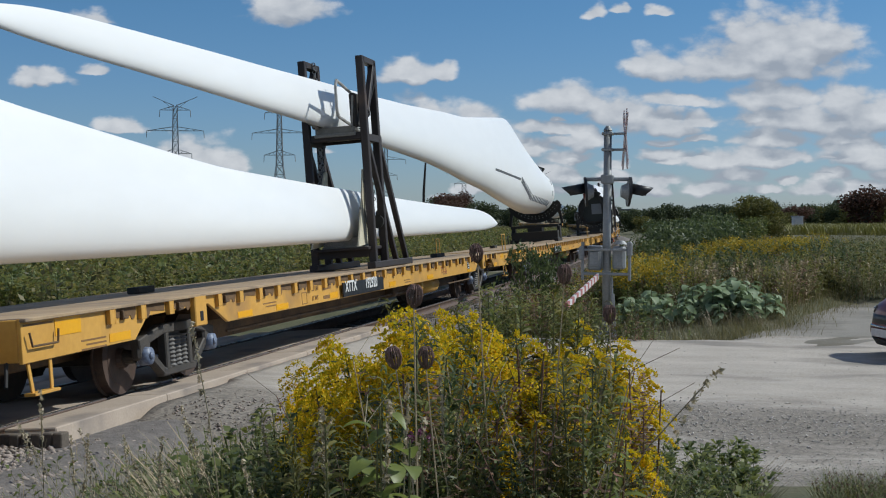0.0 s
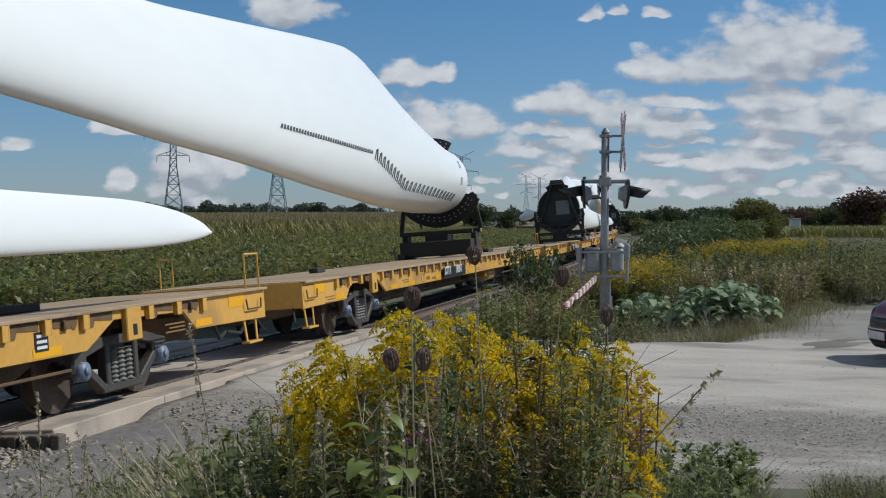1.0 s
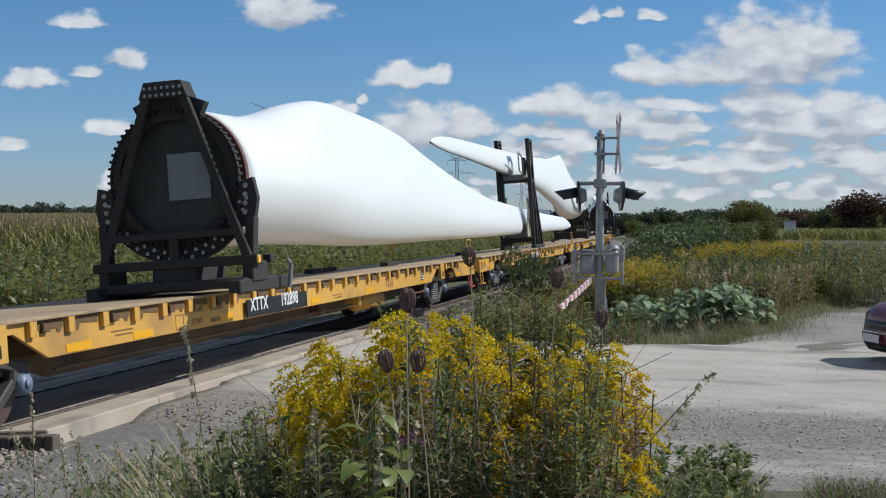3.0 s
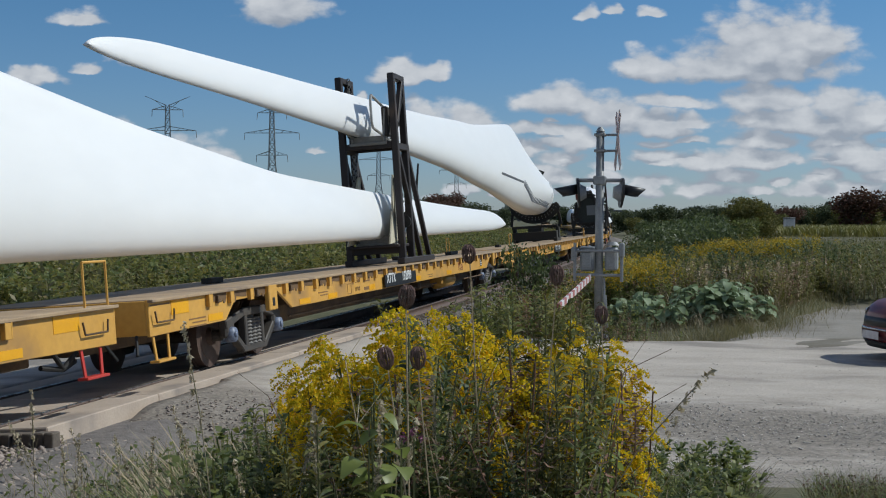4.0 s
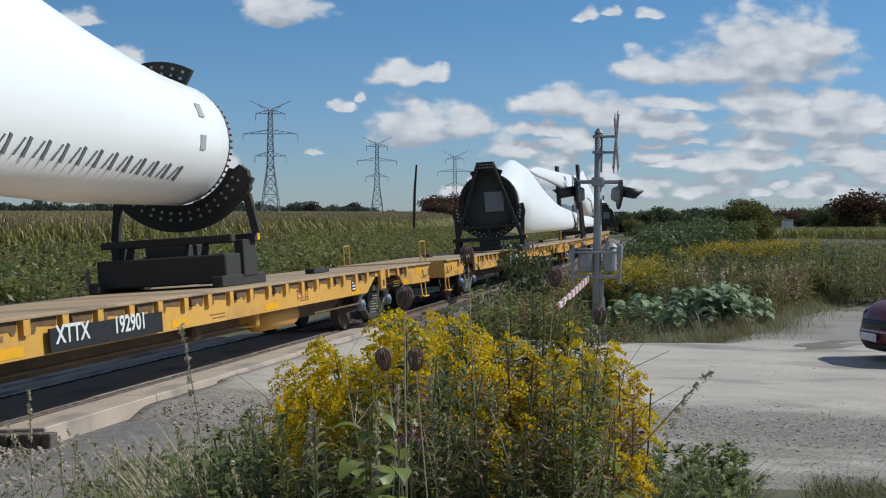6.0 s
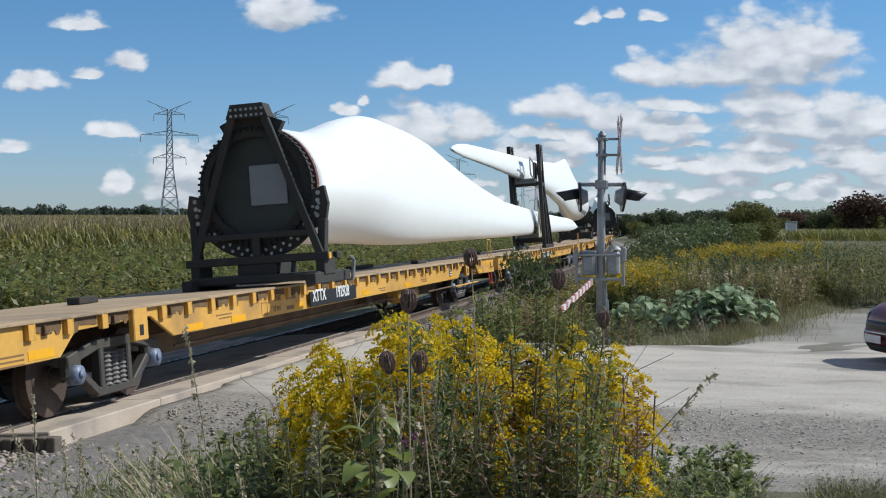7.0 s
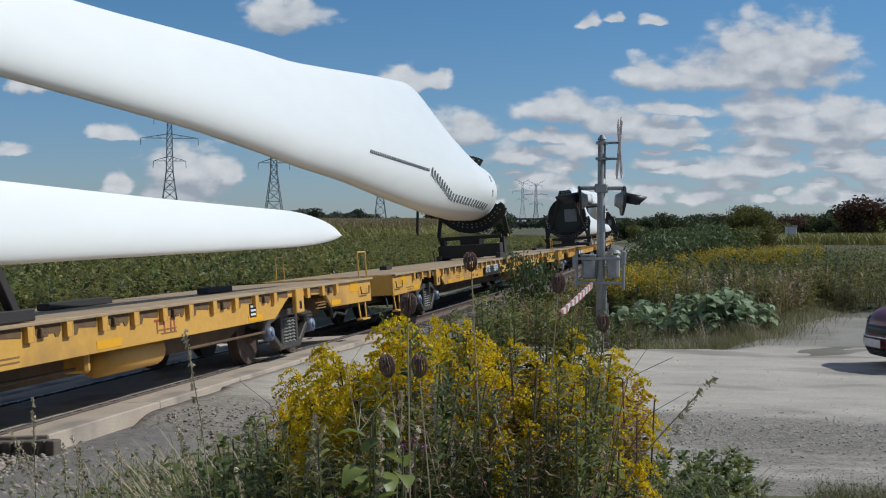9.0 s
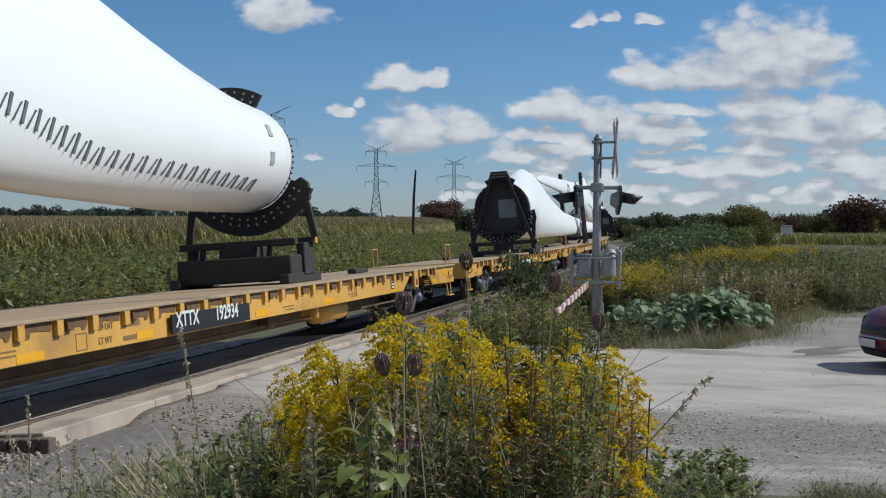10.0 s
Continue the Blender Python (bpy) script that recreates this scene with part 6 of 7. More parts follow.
    sow("meadow_tufts", off_road(clumps(16, 60, -7, 3, 25.2, 28.2, 0.5)), blade_template(3, 0.5, 0.009), 0.2, 0.5, "grass_dry", "dry tufts by the road", "grass")
    for k, (mat, label, h0, h1) in enumerate((("rank", "tall olive weeds behind the burdock", 0.6, 1.15), ("brown", "brown seeding weeds behind the burdock", 0.5, 1.0), ("leaf_dark", "dark leafy weeds behind the burdock", 0.6, 1.2),
                                              ("grass_dry", "bleached weeds behind the burdock", 0.6, 1.1))):
        sow("tall_weeds", off_road(clumps(26, 26, -7.5, 3.6, 28.8, 44, 0.6)), weed_template(22, 0.13, 30 + k), h0, h1, mat, label, "weeds", 0.35)
    sow("drive_edge", (lambda yy: np.column_stack([drive_edge(yy) + 0.15 + 0.45 * rng.normal(size=4200), yy]))(22.9 + 11.5 * rng.random(4200)), blade_template(3, 0.7, 0.010), 0.12, 0.42, "meadow_grass", "ragged grass along the driveway", "grass")
    # pale strip of field far to the side
    sow("field_strip", wedge(11000, 1.2, 9, 134, 170, 1.0), blade_template(2, 0.4, 0.06), 0.9, 1.3, "yellow_field", "yellow-green strip of a far field", "field")
    # verges of the road
    p = wedge(11000, -9, 6, 22.3, 28.5)
    sow("verge_grass", off_road(p), blade_template(3, 0.5, 0.014), 0.10, 0.32, "grass_mix", "short half-dry grass along the road", "grass")
    p = np.concatenate([wedge(5200, -5.2, 0.3, 5.8, 9.9, 0.8), wedge(2600, 2.6, 7.5, 8.2, 10.1)])
    edge = p[:, 1] + 0.25 * ripple(p[:, 0], p[:, 1], 1.3, 2.0)
    p = p[(edge < 9.6) | (rng.random(len(p)) < 0.25)]
    sow("bank_grass", p, blade_template(4, 0.6, 0.006), 0.10, 0.34, "grass_green", "short green grass on the bank", "grass", 0.5)
    sow("bank_grass", p[:3200], blade_template(4, 0.6, 0.005), 0.08, 0.30, "grass_mix", "half-dry grass on the bank", "grass", 0.5)
    hump = np.concatenate([wedge(900, 2.4, 7.6, 8.7, 9.7), wedge(500, 3.6, 6.0, 9.2, 10.2)])
    sow("verge_weeds", hump[:260], weed_template(26, 0.13, 21), 0.10, 0.28, "leaf_olive", "low olive weeds on the road's near verge", "weeds", 0.4)
    sow("verge_weeds", hump[200:420], weed_template(22, 0.11, 22), 0.10, 0.26, "leaf_rust", "low red-brown weeds on the road's near verge", "weeds", 0.4)
    sow("verge_weeds", hump[400:], blade_template(4, 0.7, 0.006), 0.10, 0.30, "grass_mix", "half-dry grass on the road's near verge", "grass", 0.6)
    # bank to the front of the crossing
    p = wedge(23000, -35, -16.5, 5.2, 12.2, 0.8)
    p = p[p[:, 1] < road_edge(p[:, 0]) - 0.2]
    p = p[rng.random(len(p)) < np.clip((np.degrees(np.arctan2(p[:, 0], p[:, 1])) + 33) / 9, 0.45, 1)]
    sow("bank_grass", p, blade_template(4, 0.55, 0.007), 0.20, 0.58, "grass_green", "long green grass on the bank", "grass", 0.4)
    sow("bank_grass", p[: len(p) // 3] + 0.03, blade_template(4, 0.45, 0.005), 0.25, 0.75, "grass_dry", "dry straw grass on the bank", "grass", 0.4)
    pale = wedge(420, -23.5, -13.5, 3.5, 4.6)
    sow("front_grass", pale, blade_template(6, 0.9, 0.0045), 0.7, 1.15, "pale_blade", "pale green arching grass among the front weeds", "grass", 0.5)
    dry = wedge(2600, -33.5, -20.5, 5.4, 9.6, 0.9)
    sow("bank_stalks", dry[:1500], blade_template(4, 0.35, 0.004), 0.25, 0.75, "brown", "thin brown dead stalks on the bank", "grass", 0.45)
    sow("bank_stalks", dry[1400:], blade_template(5, 0.7, 0.0045), 0.3, 0.8, "grass_dry", "bleached arching grass on the bank", "grass", 0.5)
    sow("bank_weeds", wedge(130, -29, -20.5, 5.6, 8.4), weed_template(30, 0.10, 61), 0.3, 0.65, "rank", "yellow-green weeds on the bank", "weeds", 0.4)
    litter = wedge(5200, -34, -20, 6.6, 12.4, 0.9)
    litter = litter[litter[:, 1] < road_edge(litter[:, 0]) + 0.1]
    sow("dead_grass", litter, blade_template(3, 0.9, 0.006), 0.06, 0.22, "brown", "matted brown dead grass on the stony bank", "grass", 0.9)
    thick = wedge(900, -27.5, -20.0, 5.3, 8.6, 0.9)
    sow("bank_weeds", thick[:330], weed_template(40, 0.085, 64), 0.35, 0.75, "leaf_dark", "dark leafy weeds on the bank", "weeds", 0.35)
    sow("bank_grass", thick[250:], blade_template(5, 0.5, 0.006), 0.4, 0.85, "grass_green", "long dark green grass on the bank", "grass", 0.35)
    front = wedge(3200, -23, -5.2, 3.5, 5.0)
    sow("front_grass", front, blade_template(5, 0.5, 0.0035), 0.55, 1.05, "grass_green", "long green grass among the front weeds", "grass", 0.35)
    sow("front_grass", front[:1100] + 0.05, blade_template(5, 0.45, 0.0028), 0.55, 1.1, "grass_dry", "dry grass among the front weeds", "grass", 0.35)
    side = wedge(2200, -24.3, -19.5, 4.5, 6.4)
    sow("side_grass", side, blade_template(5, 0.5, 0.005), 0.65, 1.15, "grass_green", "long green grass beside the goldenrod", "grass", 0.35)
    sow("side_grass", side[:900] + 0.04, blade_template(5, 0.45, 0.004), 0.7, 1.2, "grass_dry", "bleached grass beside the goldenrod", "grass", 0.35)
    sow("side_weeds", side[::9], weed_template(44, 0.085, 11), 0.65, 1.15, "leaf_mid", "green leafy weeds beside the goldenrod", "weeds")
    sow("side_grass", wedge(2400, -27, -20.0, 6.4, 9.4), blade_template(5, 0.5, 0.005), 0.35, 0.75, "grass_green", "green grass on the bank behind", "grass", 0.35)
    low = wedge(2400, -6.2, -0.4, 5.0, 8.6, 0.8)
    sow("side_grass", low, blade_template(5, 0.55, 0.005), 0.25, 0.55, "grass_green", "green grass at the foot of the clump", "grass", 0.4)
    sow("side_grass", low[:800] + 0.05, blade_template(5, 0.5, 0.004), 0.25, 0.6, "grass_dry", "dry grass at the foot of the clump", "grass", 0.4)
    sow("side_weeds", low[::8], weed_template(26, 0.16, 12), 0.3, 0.6, "leaf_mid", "leafy weeds at the foot of the clump", "weeds")
    sow("bank_weeds", p[::6], weed_template(14, 0.2, 8), 0.25, 0.6, "leaf_mid", "leafy green weeds on the bank", "weeds")
    # goldenrod in the meadow
    plants = []
    for deg, dist, w, n in ((-5.0, 29, 0.7, 80), (-4.5, 31, 0.7, 40), (-1.9, 40, 0.9, 70), (-0.9, 38, 0.7, 60), (0.8, 38, 0.8, 90), (1.4, 41, 0.8, 80), (-6.2, 29, 0.7, 40), (2.1, 46, 1.0, 18)):
        x, y = toward(deg, dist)
        plants.append(np.stack([x + w * 0.6 * rng.normal(size=n), y + w * rng.normal(size=n)], 1))
    plants = off_road(np.concatenate(plants))
    hh = 0.75 + 0.45 * rng.random(len(plants))
    z = height(plants[:, 0], plants[:, 1])
    v, q = scatter(*weed_template(16, 0.16, 6), np.column_stack([plants, z]), rng.random(len(plants)) * 6.28, hh, 0.2 * rng.random(len(plants)), rng.random(len(plants)) * 6.28)
    tagged(new("goldenrod_stems", fast("goldenrod_stems", v, q, M["leaf_mid"])), "green goldenrod stems in the meadow", "goldenrod", kind="stuff")
    blobs = [(x, y, zz + h_, 0.15, 0.15, 0.14) for (x, y), zz, h_ in zip(plants, z, hh)]
    v, q = leaf_cloud(blobs, 22000, 0.024)
    tagged(new("goldenrod_bloom", fast("goldenrod_bloom", v, q, M["bloom_far"])), "yellow goldenrod bloom in the meadow", "goldenrod", kind="stuff")
    # stray yellow flowers beyond the track
    p = off_road(along(160, 30, 120, -23, -6, 1.3))
    blobs = [(a, b, float(c) + 1.0, 0.16, 0.16, 0.12) for (a, b), c in zip(p, height(p[:, 0], p[:, 1]))]
    v, q = leaf_cloud(blobs, 5000, 0.025)
    tagged(new("goldenrod_bloom", fast("goldenrod_bloom", v, q, M["bloom_far"])), "scattered goldenrod bloom beyond the track", "goldenrod", kind="stuff")


M["stone_grey"] = material("grey_loose_stone", (0.50, 0.465, 0.42), (0.36, 0.33, 0.30), 0.95, 20, 80, spread=0.35, per="island")
M["chip"] = material("limestone_chips", (0.47, 0.44, 0.40), (0.33, 0.31, 0.28), 0.95, 2, 30)
M["pale_blade"] = leafy("pale_green_grass", (0.30, 0.34, 0.16), 0.4, 0.4)
M["yellow_field"] = leafy("yellow_green_field", (0.24, 0.23, 0.05), 0.25, 0.2)
build_weeds()


# loose stones on the road, the bank and the ballast
def build_stones():
    base = np.array([(1, 0, 0), (-1, 0, 0), (0, 1, 0), (0, -1, 0), (0, 0, 1), (0, 0, -1)], float) * (1, 0.8, 0.42)
    tri = np.array([(0, 2, 4), (2, 1, 4), (1, 3, 4), (3, 0, 4), (2, 0, 5), (1, 2, 5), (3, 1, 5), (0, 3, 5)])

    def stones(name, p, z, s0, s1, label, mat="stone"):
        n = len(p)
        s = s0 + (s1 - s0) * rng.random(n) ** 3
        v, q = scatter(base, tri, np.column_stack([p, z + s * 0.2]), rng.random(n) * 6.28, s)
        v += rng.normal(size=v.shape) * np.repeat(s, 6)[:, None] * 0.12
        tagged(new(name, fast(name, v, q, M[mat])), label, "stones", kind="stuff")
    p = np.concatenate([wedge(3600, -6.5, 7, 10.4, 14.5, 1.1), wedge(700, -8, 7, 14, 22.2), wedge(500, -34, -17, 11.5, 22)])
    lat = p[:, 0] - (MID - K * p[:, 1] ** 2 / 2)
    p = p[np.abs(lat) > 1.6]
    stones("road_stones", p, np.full(len(p), -0.10) + 0.022 * ripple(p[:, 0], p[:, 1], 0.9, 6.0), 0.004, 0.017, "loose limestone chips on the road", "chip")
    p = np.column_stack([-4.2 + 9.5 * rng.random(9000), 13.2 + 0.75 * rng.normal(size=9000)])
    p = p[(p[:, 1] > 10.9) & (p[:, 1] < 17)]
    z = -0.10 + 0.022 * ripple(p[:, 0], p[:, 1], 0.9, 6.0) + 0.03 * smooth(11.6, 12.6, p[:, 1]) * smooth(15.0, 13.6, p[:, 1])
    stones("road_gravel", p, z, 0.006, 0.022, "loose grey gravel in a windrow along the road", "stone_grey")
    p = wedge(15000, -35, -17, 7.2, 12.8)
    p = p[p[:, 1] < road_edge(p[:, 0]) + 0.1]
    lat = p[:, 0] - (MID - K * p[:, 1] ** 2 / 2)
    stones("bank_stones", p, np.maximum(height(p[:, 0], p[:, 1]), np.where(lat < 3.4, np.minimum(-0.15, -0.12 - (lat - 1.9) * 0.34), -9)), 0.012, 0.06, "loose grey stones on the bank")
    p = wedge(7000, -31, -17, 9.5, 15.5)
    lat = p[:, 0] - (MID - K * p[:, 1] ** 2 / 2)
    keep = (lat > 1.75) & (p[:, 1] > road_edge(p[:, 0]) - 0.5) & (p[:, 1] < road_edge(p[:, 0]) + 2.2 * rng.random(len(p)))
    p, lat = p[keep], lat[keep]
    e0 = road_edge(p[:, 0])
    z = -0.10 + 0.085 * smooth(3.2, 1.5, lat) + 0.022 * ripple(p[:, 0], p[:, 1], 0.9, 6.0) * smooth(1.5, 3, lat) - 0.34 * smooth(e0 + 0.4, e0 - 0.9, p[:, 1] + 0.12 * ripple(p[:, 0], p[:, 1], 2.2, 1.0))
    stones("shoulder_stones", p, z, 0.008, 0.035, "brown-grey stones on the road's shoulder")
    p = along(9000, 22.8, 75, -2.9, 2.9, 1.4)
    lat = np.abs(p[:, 0] - (MID - K * p[:, 1] ** 2 / 2))
    stones("ballast_stones", p, np.where(lat < 1.9, -0.19, -0.19 - (lat - 1.9) * 0.34) + (p[:, 0] - (MID - K * p[:, 1] ** 2 / 2) - 0.755) * 0.068, 0.02, 0.05, "crushed stones of the ballast")


build_stones()


# ---------------------------------------------------------------- level crossing signal
def build_signal():
    sg = new("crossing_signal")
    x0, y0, g0 = -2.62, 22.45, -0.22
    bm = bmesh.new()
    rod(bm, (0, 0, 0.1), (0, 0, 3.78), 0.075, 0.07, 20)
    part("mast", bm, M["galv"], sg, "galvanised steel mast", True)
    bm = bmesh.new()
    rod(bm, (0, 0, 3.78), (0, 0, 3.86), 0.085, 0.03, 16)
    part("mast_cap", bm, M["galv"], sg)
    bm = bmesh.new()
    box(bm, (0, 0, 0.06), (0.36, 0.36, 0.30), bevel=0.03)
    rod(bm, (0, 0, 0.2), (0, 0, 0.5), 0.12, 0.10, 16)
    part("base", bm, M["galv"], sg)
    for z in (3.72, 3.44):
        bm = bmesh.new()
        rod(bm, (-0.10, 0, z), (0.30, 0, z), 0.022, n=8)
        box(bm, (0, 0, z), (0.20, 0.20, 0.05), bevel=0.01)
        part("sign_bracket", bm, M["galv"], sg)
    cb = new("crossbuck")
    cb.parent = sg
    cb.location = (0.30, 0, 3.62)
    cb.rotation_euler = (0, 0, radians(13))
    for k, s in enumerate((1, -1)):
        turn = pose(0, 0, 0, s * 33, 0, 0)
        bm = bmesh.new()
        box(bm, (0.014 * k, 0, 0), (0.012, 0.17, 1.15), turn, 0.002)
        part("board", bm, M["signwhite"], cb, "white board")
        bm = bmesh.new()
        for e in (-0.07, 0.07):
            for side in (-0.0085, 0.0085):
                box(bm, turn @ Vector((0.014 * k + side, e, 0)), (0.003, 0.026, 1.15), turn)
        part("red_edge", bm, M["red"], cb, "red edge stripes")
    bm = bmesh.new()
    rod(bm, (-0.40, 0, 2.92), (0.42, 0, 2.92), 0.035, n=10)
    box(bm, (0, 0, 2.92), (0.22, 0.20, 0.16), bevel=0.02)
    for s in (1, -1):
        rod(bm, (s * 0.40, 0, 2.94), (s * 0.36, 0, 2.78), 0.03, n=8)
    part("lamp_arm", bm, M["galv"], sg)
    for s, tilt in ((1, 4), (-1, -4)):
        lamp = new("signal_lamp")
        lamp.parent = sg
        lamp.matrix_basis = pose(s * 0.40, 0, 2.70, 0, tilt, 14 * s if s > 0 else 10)
        bm = bmesh.new()
        rod(bm, (-s * 0.04, 0, 0), (s * 0.0, 0, 0), 0.26, 0.26, 32)
        part("backing_disc", bm, M["lamp_black"], lamp, "black round backing")
        bm = bmesh.new()
        rod(bm, (-s * 0.16, 0, 0), (-s * 0.04, 0, 0), 0.10, 0.16, 20)
        part("housing", bm, M["galv"], lamp)
        bm = bmesh.new()
        rod(bm, (s * 0.001, 0, 0), (s * 0.03, 0, 0), 0.145, 0.12, 24)
        part("lens", bm, M["lens"], lamp, "dull red lens")
        bm = bmesh.new()
        n = 20
        rows = []
        for i in range(n + 1):
            a = radians(-10 + 200 * i / n)
            c, w = math.cos(a), math.sin(a)
            ln = 0.26 + 0.14 * max(0, w)
            rows.append([bm.verts.new(p) for p in ((s * 0.0, 0.155 * c, 0.155 * w), (s * ln, 0.140 * c, 0.135 * w - 0.03), (s * ln, 0.133 * c, 0.128 * w - 0.03), (s * 0.0, 0.148 * c, 0.148 * w))])
        fs = []
        for i in range(n):
            for j in range(4):
                fs.append(bm.faces.new((rows[i][j], rows[i][(j + 1) % 4], rows[i + 1][(j + 1) % 4], rows[i + 1][j])))
        bmesh.ops.recalc_face_normals(bm, faces=fs)
        part("hood", bm, M["lamp_black"], lamp, "black hood", True)
    # gate mechanism and cabinet
    bm = bmesh.new()
    box(bm, (-0.20, 0.02, 1.52), (0.24, 0.36, 0.40), bevel=0.03)
    box(bm, (-0.20, 0.02, 1.73), (0.27, 0.39, 0.04), bevel=0.012)
    box(bm, (-0.20, -0.17, 1.52), (0.16, 0.03, 0.26), bevel=0.008)
    part("gate_mechanism", bm, M["galv"], sg, "grey gate mechanism box")
    bm = bmesh.new()
    box(bm, (0.22, 0.02, 1.54), (0.22, 0.28, 0.40), bevel=0.03)
    box(bm, (0.22, -0.13, 1.54), (0.15, 0.02, 0.28), bevel=0.006)
    rod(bm, (0.24, 0.02, 1.78), (0.24, 0.02, 1.84), 0.12, 0.06, 16)
    part("junction_box", bm, M["galv"], sg, "grey junction box")
    bm = bmesh.new()
    for x in (-0.40, 0.42):
        rod(bm, (x, -0.2, 1.15), (x, -0.2, 1.82), 0.028, n=8)
    rod(bm, (-0.40, -0.2, 1.26), (0.42, -0.2, 1.26), 0.026, n=8)
    rod(bm, (-0.40, -0.2, 1.68), (0.42, -0.2, 1.68), 0.022, n=8)
    part("counterweight_frame", bm, M["galv"], sg)
    for x, z in ((0.42, 1.70), (-0.42, 1.62)):
        bm = bmesh.new()
        box(bm, (x, -0.2, z), (0.09, 0.12, 0.25), bevel=0.02)
        part("counterweight", bm, M["galv"], sg)
    bm = bmesh.new()
    rod(bm, (0.12, -0.06, 0.2), (0.10, -0.06, 1.2), 0.02, n=8)
    rod(bm, (0.17, -0.03, 0.1), (0.13, -0.04, 0.9), 0.016, n=8)
    part("conduit", bm, M["galv"], sg)
    arm = new("gate_arm")
    arm.parent = sg
    arm.matrix_basis = pose(-0.12, -0.25, 1.22, 0, 0, -176.2)
    L = 6.9
    n = 18
    for i in range(n):
        bm = bmesh.new()
        y0_, y1_ = L * i / n, L * (i + 1) / n
        box(bm, (0, (y0_ + y1_) / 2, -0.006 * i * 0.5), (0.035, y1_ - y0_, 0.105 - 0.0015 * i), bevel=0.002)
        part("stripe", bm, M["red" if i % 2 else "signwhite"], arm)
    sg.matrix_basis = pose(x0, y0, g0, 0, 0.6, 0)
    tagged(sg, "grey level crossing signal mast with crossbuck and lowered striped gate", "crossing signal")


build_signal()


# ---------------------------------------------------------------- the parked car
def build_parked_car():
    """A saloon seen from its nose, which points along -x; the nose is rounded in plan."""
    car = new("parked_car")
    W = 0.89

    def nose(y):
        return 0.42 * abs(y / W) ** 3.0

    def loft(profile, y0, y1, n, grow=0.0, tail=None):
        """Carries an outline in x and z across the car, drawn back at the corners."""
        bm = bmesh.new()
        rows = []
        for k in range(n + 1):
            y = y0 + (y1 - y0) * k / n
            edge = 1 - 0.10 * smooth(0.80, 1.0, abs(y) / W)
            row = []
            for x, z in profile:
                xx = x + nose(y) * (1 - smooth(0.6, 2.0, x)) - grow
                row.append(bm.verts.new((xx, y, 0.55 + (z - 0.55) * (edge if z > 0.55 else 1))))
            rows.append(row)
        m = len(profile)
        fs = [bm.faces.new(rows[0]), bm.faces.new(rows[-1][::-1])]
        for p, q in zip(rows[:-1], rows[1:]):
            fs += [bm.faces.new((p[i], p[(i + 1) % m], q[(i + 1) % m], q[i])) for i in range(m)]
        bmesh.ops.recalc_face_normals(bm, faces=fs)
        return bm
    body = [(0.10, 0.24), (0.02, 0.34), (0.0, 0.46), (0.03, 0.56), (0.06, 0.70), (0.12, 0.80), (0.24, 0.88), (0.55, 0.95), (1.25, 1.02), (3.6, 1.00), (4.45, 0.95), (4.56, 0.70), (4.5, 0.30), (4.3, 0.22)]
    part("body", loft(body, -W, W, 22), M["carpaint"], car, "glossy dark red body", True)
    cabin = [(1.22, 1.01), (2.0, 1.42), (2.6, 1.47), (3.4, 1.42), (4.0, 1.0)]
    bm = bmesh.new()
    rows = [[bm.verts.new((x, y * (1 - 0.28 * (z - 1.0)), z)) for x, z in cabin] for y in (-0.80, -0.74, 0.74, 0.80)]
    fs = [bm.faces.new(rows[0]), bm.faces.new(rows[-1][::-1])]
    for p, q in zip(rows[:-1], rows[1:]):
        fs += [bm.faces.new((p[i], p[(i + 1) % 5], q[(i + 1) % 5], q[i])) for i in range(5)]
    bmesh.ops.recalc_face_normals(bm, faces=fs)
    part("cabin_glass", bm, M["carglass"], car, "dark tinted glass")
    for s_ in (1, -1):
        lamp = loft([(0.05, 0.68), (0.10, 0.78), (0.17, 0.80), (0.30, 0.70)], s_ * 0.42, s_ * 0.87, 8, 0.012)
        part("headlight", lamp, M["carglass"], car, "dark glossy headlight", True)
        part("headlight_strip", loft([(0.065, 0.725), (0.085, 0.755), (0.2, 0.76), (0.2, 0.72)], s_ * 0.46, s_ * 0.84, 8, 0.03), M["chrome"], car, "silver strip in the headlight", True)
        part("fog_lamp", loft([(0.0, 0.36), (0.0, 0.46), (0.12, 0.46), (0.12, 0.36)], s_ * 0.60, s_ * 0.76, 5, 0.014), M["chrome"], car, "pale fog lamp")
        for x in (0.95, 3.65):
            wheel = new("wheel")
            wheel.parent = car
            wheel.location = (x, s_ * 0.81, 0.32)
            bm = bmesh.new()
            rod(bm, (0, -0.1, 0), (0, 0.1, 0), 0.32, n=28)
            part("tyre", bm, M["rubber"], wheel)
            bm = bmesh.new()
            rod(bm, (0, s_ * 0.098, 0), (0, s_ * 0.112, 0), 0.20, 0.18, 20)
            part("rim", bm, M["chrome"], wheel)
    part("grille", loft([(0.03, 0.51), (0.05, 0.66), (0.2, 0.66), (0.2, 0.51)], -0.66, 0.66, 16, 0.012), M["lamp_black"], car, "black grille", True)
    part("chrome_strip", loft([(0.022, 0.475), (0.03, 0.50), (0.2, 0.50), (0.2, 0.475)], -0.70, 0.70, 16, 0.03), M["chrome"], car, "silver strip under the grille", True)
    part("bumper", loft([(0.10, 0.20), (0.03, 0.30), (0.2, 0.30), (0.3, 0.20)], -0.84, 0.84, 16, 0.015), M["rubber"], car, "black lower bumper", True)
    bm = bmesh.new()
    box(bm, (-0.035, -0.02, 0.40), (0.012, 0.52, 0.12), bevel=0.003)
    part("plate", bm, M["signwhite"], car, "pale plate on the bumper")
